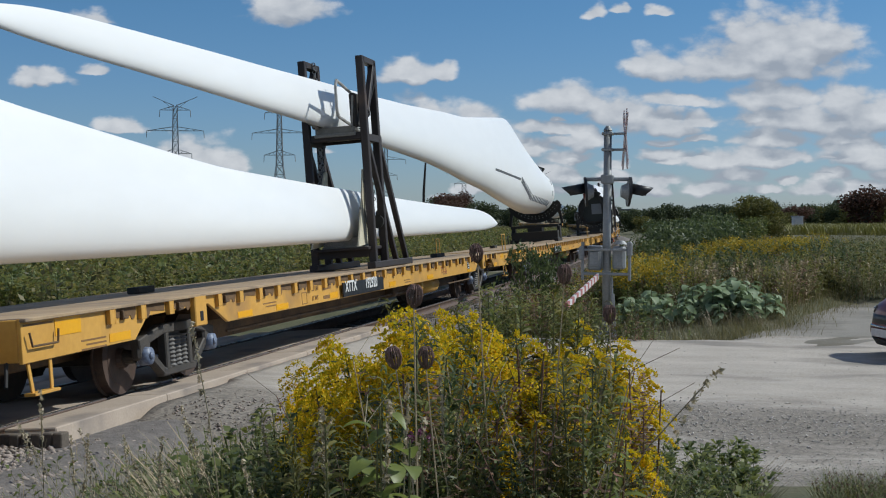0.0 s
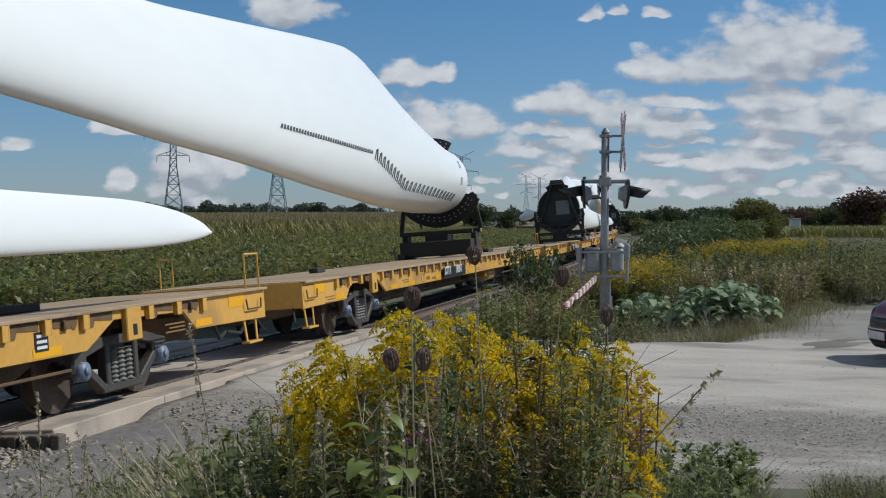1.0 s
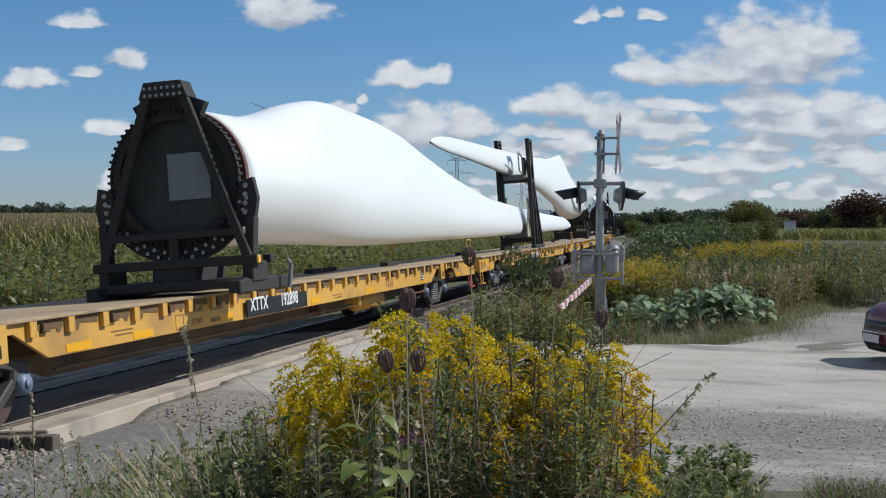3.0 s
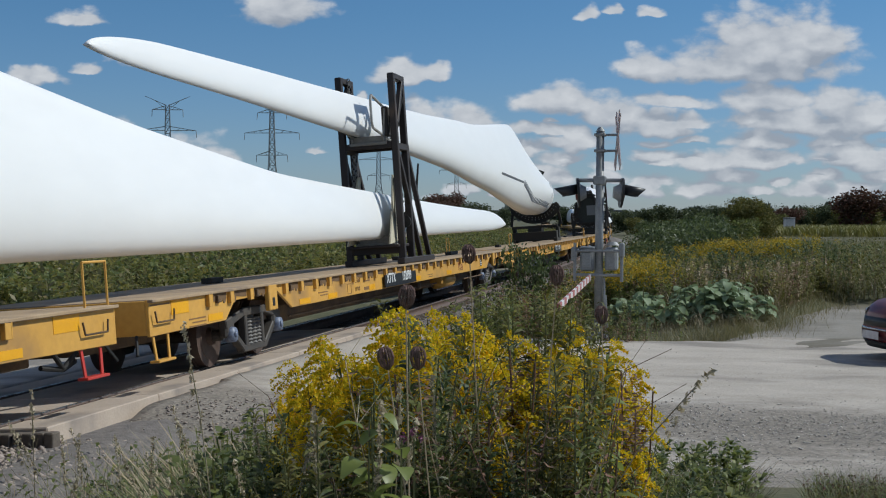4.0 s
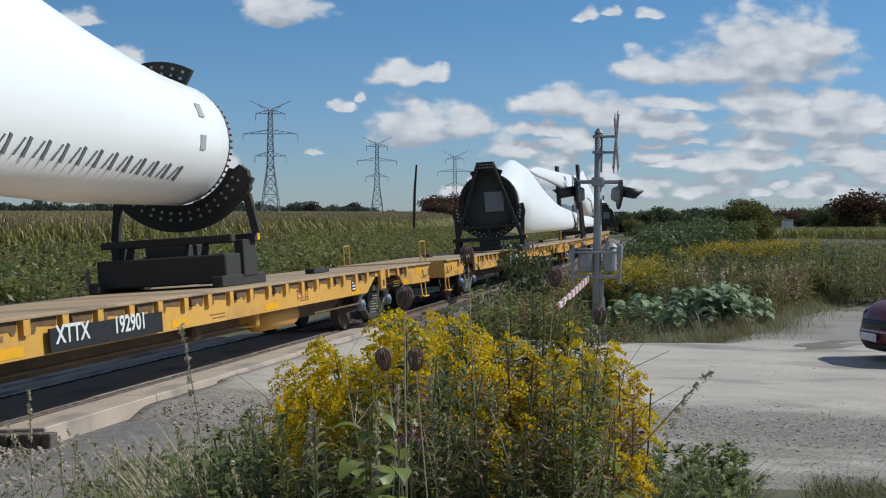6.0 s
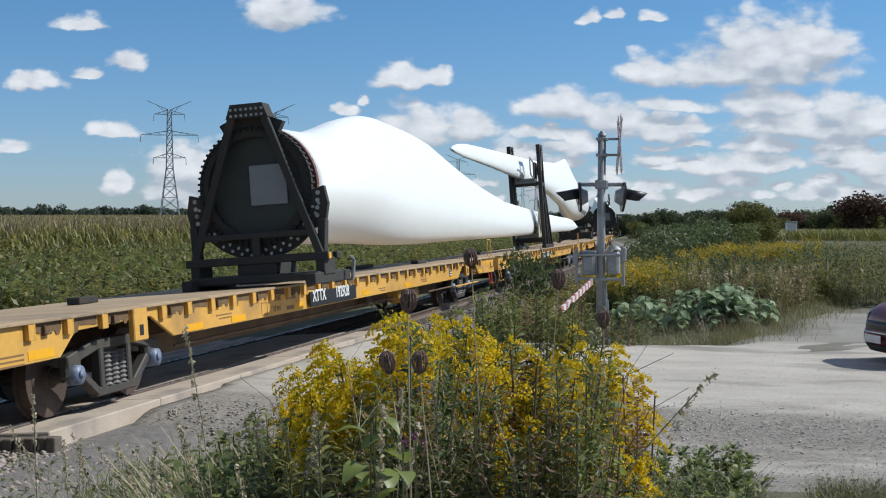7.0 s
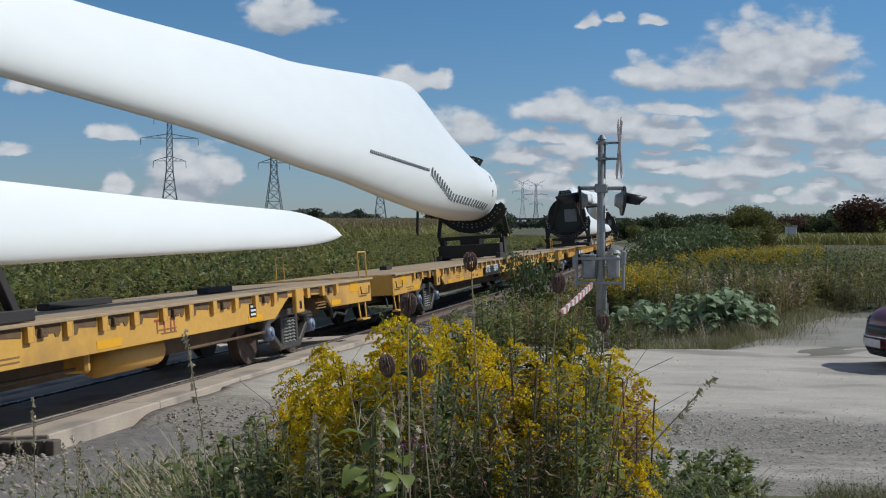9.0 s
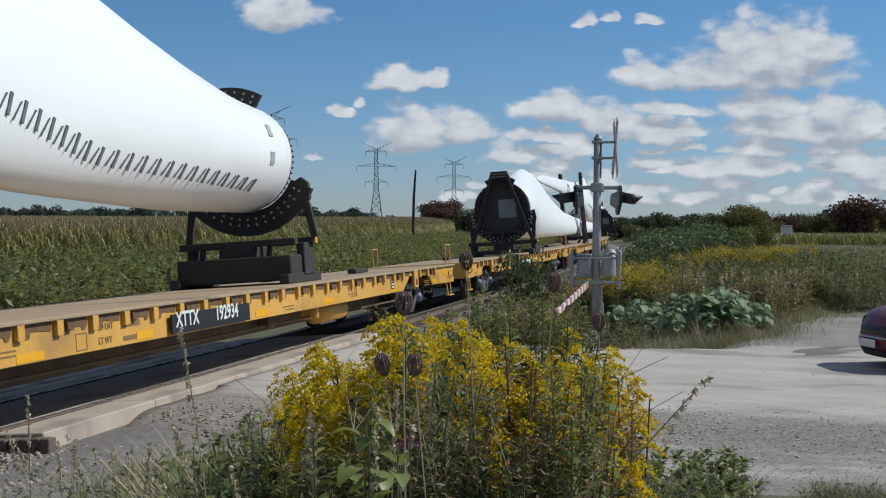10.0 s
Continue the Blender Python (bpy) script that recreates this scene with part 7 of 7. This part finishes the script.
    car.matrix_basis = pose(1.77, 20.0, -0.12, 0, 0, 20)
    tagged(car, "glossy dark red saloon car parked on the gravel", "car")


build_parked_car()

# small pale hut across the meadow
x, y = toward(1.62, 150)
hut = new("utility_hut")
bm = bmesh.new()
box(bm, (0, 0, 0.9), (1.0, 1.0, 1.5), bevel=0.04)
part("body", bm, M["signwhite"], hut)
bm = bmesh.new()
box(bm, (0, 0, 1.72), (1.15, 1.15, 0.14), bevel=0.04)
part("lid", bm, M["galv"], hut)
hut.matrix_basis = pose(x, y, ground_at(x, y) + 0.15, 0, 0, 20)
tagged(hut, "small pale metal utility hut in the meadow", "utility hut")


# ---------------------------------------------------------------- broad-leaved plants
def broad_leaf(L, w, droop):
    """A broad leaf with a folded middle rib: seven stations."""
    v, q = [], []
    for i in range(7):
        f = i / 6
        ww = w * math.sin(math.pi * min(1, 0.12 + 0.88 * f)) ** 0.8 if i < 6 else 0.004
        x, z = L * f, 0.35 * L * f - droop * L * f * f
        v += [(x, -ww, z + ww * 0.25), (x, 0, z), (x, ww, z + ww * 0.25)]
    for i in range(6):
        for j in range(2):
            a = 3 * i + j
            q.append((a, a + 1, a + 4, a + 3))
    return np.array(v), np.array(q)


def build_burdock(seed, n, size, mat, label, name="burdock", tall=0.6, thick=0.016, low=0.15):
    r = np.random.default_rng(seed)
    pl = new(name)
    bm = bmesh.new()
    rod(bm, (0, 0, -0.05), (0.02, 0.01, tall), thick, thick * 0.5, 6)
    part("stalk", bm, M["stem"], pl)
    for i in range(n):
        f = (i + 0.5) / n
        L = size * (0.7 + 0.6 * r.random()) * (1.1 - 0.45 * f)
        v, q = broad_leaf(L, L * 0.36, 0.4 + 0.5 * r.random())
        m = pose(0.0, 0, tall * (low + (1 - low) * f), r.normal() * 14, r.normal() * 14 + 6, 137.5 * i + r.random() * 30)
        ob = part("leaf", fast("leaf", v, q, M[mat], True), None, pl)
        ob.matrix_basis = m
    return tagged(pl, label, name)


def plant_broad():
    kinds = [build_burdock(i, 11, 0.30, "leaf_big", "pale broad-leaved burdock plant beside the road") for i in (1, 2, 3)]
    k = 0
    for i in range(60):
        a, r_ = rng.random() * 6.28, math.sqrt(rng.random())
        x, y = -1.25 + 1.75 * r_ * math.cos(a), 27.0 + 1.4 * r_ * math.sin(a)
        s = (0.8 + 0.5 * rng.random()) * (1.2 - 0.4 * r_)
        m = pose(x, y, ground_at(x, y), 0, 0, rng.random() * 360)
        ob = kinds[k] if k < 3 else copy_thing(kinds[k % 3], m)
        ob.matrix_basis = m @ Matrix.Diagonal((s, s, s, 1))
        tagged(ob, group="burdock patch by the road")
        k += 1
    near = [(-17.3, 3.5, 1.55, 10), (-16.5, 3.55, 1.58, 10), (-15.7, 3.45, 1.50, 9), (-6.3, 4.6, 1.46, 9), (-6.9, 4.5, 1.38, 8), (-18.6, 3.6, 1.36, 8), (-22.5, 4.8, 0.75, 6), (-20.2, 4.4, 0.8, 6), (-11, 4.0, 0.85, 5)]
    for i, (deg, dist, top, n) in enumerate(near):
        x, y = toward(deg, dist)
        g = ground_at(x, y)
        ob = build_burdock(20 + i, n, 0.105, "milk", "young milkweed with broad green leaves", "milkweed", top - g - 0.1, 0.005, 0.68)
        ob.matrix_basis = pose(x, y, g, 0, 0, rng.random() * 360)
        tagged(ob, group="broad-leaved plants in front")


plant_broad()


# ---------------------------------------------------------------- goldenrod in front
def lance(n, z0, z1, L0, L1, r, w=0.11, rise=0.35):
    g = []
    for i in range(n):
        z = z0 + (z1 - z0) * (i + r.random()) / n
        a = 2.4 * i + r.random()
        u = Vector((math.cos(a), math.sin(a), 0))
        L = L0 + (L1 - L0) * i / n
        L *= 0.8 + 0.4 * r.random()
        up = rise * (0.4 + r.random())
        pts = [u * 0.004 + Vector((0, 0, z)), u * L * 0.4 + Vector((0, 0, z + L * up * 0.6)), u * L * 0.75 + Vector((0, 0, z + L * up * 0.7)), u * L + Vector((0, 0, z + L * up * 0.35))]
        g.append(ribbon(pts, [0.002, L * w, L * w * 0.8, 0.001], (-math.sin(a) + 0.3 * r.normal(), math.cos(a), 0.4 * r.normal())))
    return merge(*g)


def plume(r, size):
    """Arching fingers of tiny florets, all bent over to one side."""
    vs = []
    way = 6.28 * r.random()
    for b in range(14):
        f0 = b / 13
        a = way + 1.05 * r.normal()
        z0 = size * (-1.15 + 1.2 * f0)
        L = size * (0.80 - 0.42 * f0) * (0.75 + 0.5 * r.random())
        n = 84
        f = 0.12 + 0.88 * r.random(n)
        rad, dz = L * f, L * (0.75 * f - 0.95 * f * f)
        c = np.stack([rad * math.cos(a), rad * math.sin(a), z0 + dz], 1)
        c += r.normal(size=(n, 3)) * (0.0085 * (1.15 - 0.7 * f))[:, None] + (0, 0, 0.004)
        vs.append(c)
    c = np.concatenate(vs)
    n = len(c)
    a = r.normal(size=(n, 3))
    a /= np.linalg.norm(a, axis=1, keepdims=True)
    b = np.cross(a, r.normal(size=(n, 3)))
    b /= np.linalg.norm(b, axis=1, keepdims=True)
    s = 0.0048 * (0.7 + 0.7 * r.random(n))[:, None]
    v = np.stack([c - a * s, c - b * s * 0.8, c + a * s, c + b * s * 0.8], 1).reshape(-1, 3)
    return v, np.arange(4 * n).reshape(n, 4)


def build_goldenrod(seed):
    r = np.random.default_rng(seed)
    pl = new("goldenrod")
    bm = bmesh.new()
    lean = Vector((0.10 * r.normal(), 0.10 * r.normal(), 0))
    rod(bm, (0, 0, -0.05), tuple(lean * 0.35 + Vector((0, 0, 0.55))), 0.005, 0.004, 5)
    rod(bm, tuple(lean * 0.35 + Vector((0, 0, 0.55))), tuple(lean + Vector((0, 0, 1.0))), 0.004, 0.0025, 5)
    part("stem", bm, M["stem"], pl)
    v, q = lance(120, 0.12, 0.99, 0.095, 0.05, r, 0.085, 0.3)
    v[:, :2] += np.outer(np.clip(v[:, 2], 0, 1) ** 1.6, (lean.x, lean.y))
    part("foliage", fast("foliage", v, q, M["leaf_mid" if seed % 3 else "leaf_dark"]), None, pl)
    v, q = plume(r, 0.18 + 0.05 * r.random())
    v += np.array((lean.x, lean.y, 1.0))
    part("flower_plume", fast("flower_plume", v, q, M["bloom"]), None, pl, "bright yellow flower plume")["kind"] = "stuff"
    for k in range(2):
        a = 6.28 * r.random()
        v, q = plume(r, 0.13 + 0.03 * r.random())
        v += np.array((lean.x * 0.85 + 0.10 * math.cos(a), lean.y * 0.85 + 0.10 * math.sin(a), 0.90 - 0.05 * k))
        part("side_plume", fast("side_plume", v, q, M["bloom"]), None, pl, "smaller yellow flower plume")["kind"] = "stuff"
    return tagged(pl, "goldenrod in full yellow bloom on a leafy stem", "goldenrod", "goldenrods in front")


TOP_EDGE = [(-21.8, .150), (-20.4, .118), (-19.3, .094), (-17.8, .092), (-17.0, .080), (-15.8, .066), (-14.2, .050), (-13.6, .062), (-12.4, .078), (-11, .072), (-9.6, .082), (-8.2, .074), (-6.8, .080), (-6.2, .092), (-5.8, .115), (-5.2, .16)]


def plant_front():
    rng = np.random.default_rng(23)
    kinds = [build_goldenrod(40 + i) for i in range(6)]
    edge_b, edge_s = zip(*TOP_EDGE)
    spots = []
    for i in range(112):
        spots.append((-6.0 - 14.4 * rng.random() ** 0.9, 4.7 + 2.0 * rng.random(), rng.random() ** 0.9))
    spots += [(-14.35, 5.2, -0.3), (-14.1, 5.3, -0.1), (-13.8, 5.6, 0.0)]
    spots = [(d, r_, l_ * (0.45 if d < -14.5 else 1)) for k, (d, r_, l_) in enumerate(spots) if d > -14.5 or (d > -19.3 and k % 2)]
    for i, (deg, dist, lift) in enumerate(spots):
        x, y = toward(deg, dist)
        g = ground_at(x, y)
        slope = np.interp(deg, edge_b, edge_s) + 0.004 + 0.056 * max(lift, 0) ** 1.2 + 0.022 * max(0, (6.4 - dist) / 1.8)
        h = 2.0 - dist * slope - g
        m = pose(x, y, g, 0, 0, rng.random() * 360)
        ob = kinds[i] if i < 6 else copy_thing(kinds[i % 6], m)
        s = 0.8 + 0.35 * rng.random()
        ob.matrix_basis = m @ Matrix.Diagonal((h * s * 0.95, h * s * 0.95, h * 0.97, 1))
    # plants without bloom under and before them
    asters = []
    for k in range(5):
        r = np.random.default_rng(70 + k)
        pl = new("leafy_weed")
        bm = bmesh.new()
        rod(bm, (0, 0, -0.05), (0.04 * r.normal(), 0.04 * r.normal(), 1.0), 0.006, 0.002, 5)
        part("stem", bm, M["stem"], pl)
        v, q = lance(190, 0.08, 1.02, 0.085, 0.04, r, 0.085, 0.5)
        part("foliage", fast("foliage", v, q, M[("leaf_dark", "leaf_mid", "weed", "leaf_dark", "leaf_olive")[k]]), None, pl)
        asters.append(tagged(pl, ("dark narrow-leaved weed under the goldenrod", "fresh green narrow-leaved weed in front", "dull green leafy weed under the goldenrod",
                                  "dark leafy weed beside the bank", "yellowing leafy weed in front")[k], "weed", "leafy weeds in front"))
    for i in range(205):
        deg, dist = -22.3 + 17.0 * rng.random(), 3.9 + 2.3 * rng.random()
        x, y = toward(deg, dist)
        g = ground_at(x, y)
        slope = np.interp(deg, edge_b, edge_s) + 0.026 + 0.11 * rng.random() ** 0.8
        h = 2.0 - dist * slope - g
        m = pose(x, y, g, 7 * rng.normal(), 7 * rng.normal(), rng.random() * 360)
        ob = asters[i] if i < 5 else copy_thing(asters[i % 5], m)
        ob.matrix_basis = m @ Matrix.Diagonal((h, h, h, 1))
    # leafy tops without bloom standing out behind the flowers
    for i in range(34):
        deg, dist = -13.6 + 5.6 * rng.random(), 6.3 + 0.9 * rng.random()
        x, y = toward(deg, dist)
        g = ground_at(x, y)
        h = 2.0 - dist * (0.056 + 0.02 * rng.random()) - g
        copy_thing(asters[(1, 2, 4)[i % 3]], Matrix()).matrix_basis = pose(x, y, g, 6 * rng.normal(), 6 * rng.normal(), rng.random() * 360) @ Matrix.Diagonal((h, h, h, 1))
    for i in range(40):
        deg, dist = -6.4 + 3.4 * rng.random() ** 1.2, 5.2 + 1.6 * rng.random()
        x, y = toward(deg, dist)
        g = ground_at(x, y)
        h = max(0.2, 2.0 - dist * (np.interp(deg, (-6.4, -4.4, -2.7, -1.1), (.13, .180, .212, .235)) + 0.03 * rng.random()) - g)
        copy_thing(asters[i % 5], Matrix()).matrix_basis = pose(x, y, g, 4 * rng.normal(), 4 * rng.normal(), rng.random() * 360) @ Matrix.Diagonal((h, h, h, 1))
    # dead stems arching through the clump, some with curled leaves
    dead = []
    for k in range(4):
        r = np.random.default_rng(200 + k)
        pl = new("dead_weed")
        bend_ = 0.06 + 0.16 * r.random()
        pts = [Vector((bend_ * f ** 2.2, 0.04 * math.sin(4 * f + k), f)) for f in np.linspace(0, 1, 8)]
        bm = bmesh.new()
        for a, b in zip(pts[:-1], pts[1:]):
            rod(bm, a, b, 0.0015, 0.0012, 5)
        for i in range(9):
            p = pts[3 + i % 5]
            a = 6.28 * r.random()
            rod(bm, p, p + Vector((0.10 * math.cos(a), 0.10 * math.sin(a), 0.05 + 0.05 * r.random())), 0.0009, 0.0006, 4)
        part("stem", bm, M["brown" if k % 2 else "straw"], pl)["kind"] = "stuff"
        v, q = lance(34, 0.25, 1.0, 0.05, 0.03, r, 0.12, -0.4)
        v[:, 0] += bend_ * np.clip(v[:, 2], 0, 1) ** 2.2
        part("foliage", fast("foliage", v, q, M["brown"]), None, pl, "curled dead leaves")
        dead.append(tagged(pl, ("bleached dead weed stem arching over", "brown dead weed with curled leaves", "bleached dead weed with side twigs", "brown dead weed leaning over")[k], "dead weed", "dead weeds in front"))
    for i in range(80):
        deg, dist = -20.5 + 13.5 * rng.random(), 3.9 + 1.9 * rng.random()
        x, y = toward(deg, dist)
        g = ground_at(x, y)
        h = 2.0 - dist * (np.interp(deg, edge_b, edge_s) + 0.035 + 0.08 * rng.random()) - g
        m = pose(x, y, g, 5 * rng.normal(), 5 * rng.normal(), rng.random() * 360)
        ob = dead[i] if i < 4 else copy_thing(dead[i % 4], m)
        ob.matrix_basis = m @ Matrix.Diagonal((h, h, h, 1))
    # brown withered plants at the edge of the clump
    r = np.random.default_rng(90)
    dock = new("withered_dock")
    bm = bmesh.new()
    rod(bm, (0, 0, -0.05), (0.08, 0, 1.0), 0.006, 0.003, 5)
    part("stem", bm, M["brown"], dock)
    v, q = lance(120, 0.40, 1.0, 0.05, 0.03, r, 0.16, 0.1)
    part("foliage", fast("foliage", v, q, M["brown"]), None, dock)
    tagged(dock, "withered dark brown dock plant at the clump's edge", "dock", "withered docks in front")
    for i, (deg, dist, slope) in enumerate(((-5.2, 5.4, .120), (-4.8, 5.5, .135), (-5.0, 5.2, .15), (-9.5, 5.0, .098), (-9.9, 5.0, .10), (-10.4, 4.9, .11), (-14.5, 4.4, .12), (-4.7, 5.8, .155), (-12, 4.5, .16), (-6.5, 4.6, .17))):
        x, y = toward(deg, dist)
        g = ground_at(x, y)
        h = 2.0 - dist * slope - g
        m = pose(x, y, g, 0, 0, rng.random() * 360)
        ob = dock if i == 0 else copy_thing(dock, m)
        ob.matrix_basis = m @ Matrix.Diagonal((h, h, h, 1))
    # wild carrot gone to seed
    first = None
    for deg, dist, z in ((-15.25, 3.6, 1.785), (-16.2, 3.7, 1.60), (-14.75, 3.7, 1.60), (-8.5, 4.2, 1.82), (-12.45, 4.4, 1.885), (-6.5, 4.6, 1.66)):
        x, y = toward(deg, dist)
        g = ground_at(x, y)
        if first is None:
            cr = new("wild_carrot")
            bm = bmesh.new()
            rod(bm, (0.10, 0.02, -1.6), (0.04, 0, -0.6), 0.0032, 0.0028, 6)
            rod(bm, (0.04, 0, -0.6), (0, 0, -0.035), 0.0028, 0.002, 6)
            part("stalk", bm, M["straw"], cr, "straw-coloured stalk")
            bm = bmesh.new()
            for i in range(22):
                a = 2 * math.pi * i / 22 + 0.1 * math.sin(5 * i)
                pts = [Vector((rr * math.cos(a), rr * math.sin(a), zz)) for rr, zz in ((0.004, -0.034), (0.017, -0.022), (0.0235, 0.0), (0.020, 0.020), (0.010, 0.031))]
                for p, q_ in zip(pts[:-1], pts[1:]):
                    rod(bm, p, q_, 0.0022, 0.0018, 4)
            part("seed_head", bm, M["seed"], cr, "curled brown seed head")
            v, q = leaf_cloud([(0, 0, 0.012, 0.017, 0.017, 0.014)], 160, 0.005)
            part("seed_fluff", fast("seed_fluff", v, q, M["seed"]), None, cr)
            first = tagged(cr, "wild carrot gone to seed with a curled brown head", "wild carrot", "wild carrots in front")
            first.matrix_basis = pose(x, y, z, 4, 3, 20)
        else:
            copy_thing(first, pose(x, y, z, 5 * rng.normal(), 5 * rng.normal(), rng.random() * 360))
    # pink flowers
    x, y = toward(-14.95, 3.7)
    pk = new("pink_flower")
    bm = bmesh.new()
    rod(bm, (0, 0, -0.9), (0, 0, 0), 0.003, n=5)
    part("stem", bm, M["stem"], pk)
    v, q = leaf_cloud([(0.018 * i - 0.03, 0.01 * (i % 2), 0.012 * (i % 3), 0.011, 0.011, 0.015) for i in range(4)], 60, 0.007)
    part("petals", fast("petals", v, q, M["pink"]), None, pk)
    pk.matrix_basis = pose(x, y, 2.0 - 0.172 * 3.7)
    tagged(pk, "small pink thistle-like flower among the weeds", "flower")


plant_front()


# ---------------------------------------------------------------- single dry stalks in front
def build_stalks():
    """Tall grasses with nodding heads: each one a stalk and a head."""
    made = []
    for k in range(4):
        st = new("dry_grass_stalk")
        r = np.random.default_rng(120 + k)
        bend_ = (0.10, 0.22, 0.35, 0.05)[k]
        pts = [Vector((bend_ * f ** 2.5, 0.03 * math.sin(3 * f), f * (1 - 0.2 * bend_ * f))) for f in np.linspace(0, 1, 7)]
        bm = bmesh.new()
        for a, b in zip(pts[:-1], pts[1:]):
            rod(bm, a, b, 0.0015, 0.0012, 5)
        part("stalk", bm, M["straw"], st)
        d = (pts[-1] - pts[-2]).normalized()
        blobs = [tuple(pts[-1] + d * 0.02 * i + Vector((0, 0, -0.004 * i * i * bend_))) + (0.006, 0.006, 0.010) for i in range(-5, 3)]
        v, q = leaf_cloud(blobs, 90, 0.0065)
        part("seed_head", fast("seed_head", v, q, M["straw"]), None, st)
        made.append(tagged(st, ("dry grass stalk with a nodding seed head", "curved stalk with a brown seed head", "bent bleached grass stalk", "straight dry grass stalk")[k],
                           "grass stalk", "dry stalks in front"))
    n = 0
    spots = [(-31.6, 6.0, .125), (-31.0, 6.2, .15), (-32.2, 6.1, .12), (-30.6, 6.3, .16), (-31.9, 5.8, .17), (-23.6, 4.6, .085), (-23.2, 4.7, .13), (-21.6, 4.2, .16), (-20.6, 4.0, .15),
             (-18.4, 3.6, .135), (-18.1, 3.7, .18), (-17.6, 3.9, .16), (-14.0, 3.6, .14), (-11.9, 4.0, .13), (-9.0, 4.2, .09), (-8.3, 4.2, .12), 
             (-24.5, 5.6, .15), (-25.5, 5.8, .16), (-26.4, 5.5, .17), (-19.2, 4.1, .19), (-22.4, 4.4, .20), (-16.8, 3.8, .20), (-13.2, 4.0, .19), (-10.6, 4.1, .20), (-28, 6.2, .16), (-29, 6.5, .17), (-27.2, 6.0, .19)]
    for deg, dist, slope in spots + [(-33 + 26 * rng.random(), 4.2 + 2.5 * rng.random(), .15 + .07 * rng.random()) for _ in range(60)]:
        x, y = toward(deg, dist)
        g = ground_at(x, y)
        h = 2.0 - slope * dist - g
        m = pose(x, y, g, 6 * rng.normal(), 6 * rng.normal(), rng.random() * 360)
        ob = made[n] if n < 4 else copy_thing(made[n % 4], m)
        ob.matrix_basis = m @ Matrix.Diagonal((h, h, h, 1))
        n += 1


build_stalks()


# ---------------------------------------------------------------- what moves
def motions():
    for thing, s0, prop, extra in MOVING:
        rows = []
        for i in range(21):
            t = 0.5 * i
            s = s0 - SPEED * t
            p = track(s)
            if prop is None:
                m = Matrix.Translation(p) @ banked(s) @ extra
            else:
                q = track(prop - SPEED * t)
                d = (q - p) * extra
                m = Matrix.Translation(p) @ pose(0, 0, 0, 0, 0, -math.degrees(math.atan2(d.x, d.y))) @ pose(0, 0, 0, 0, -BANK, 0)
            rows.append((t, m))
        walk(thing, rows)


motions()
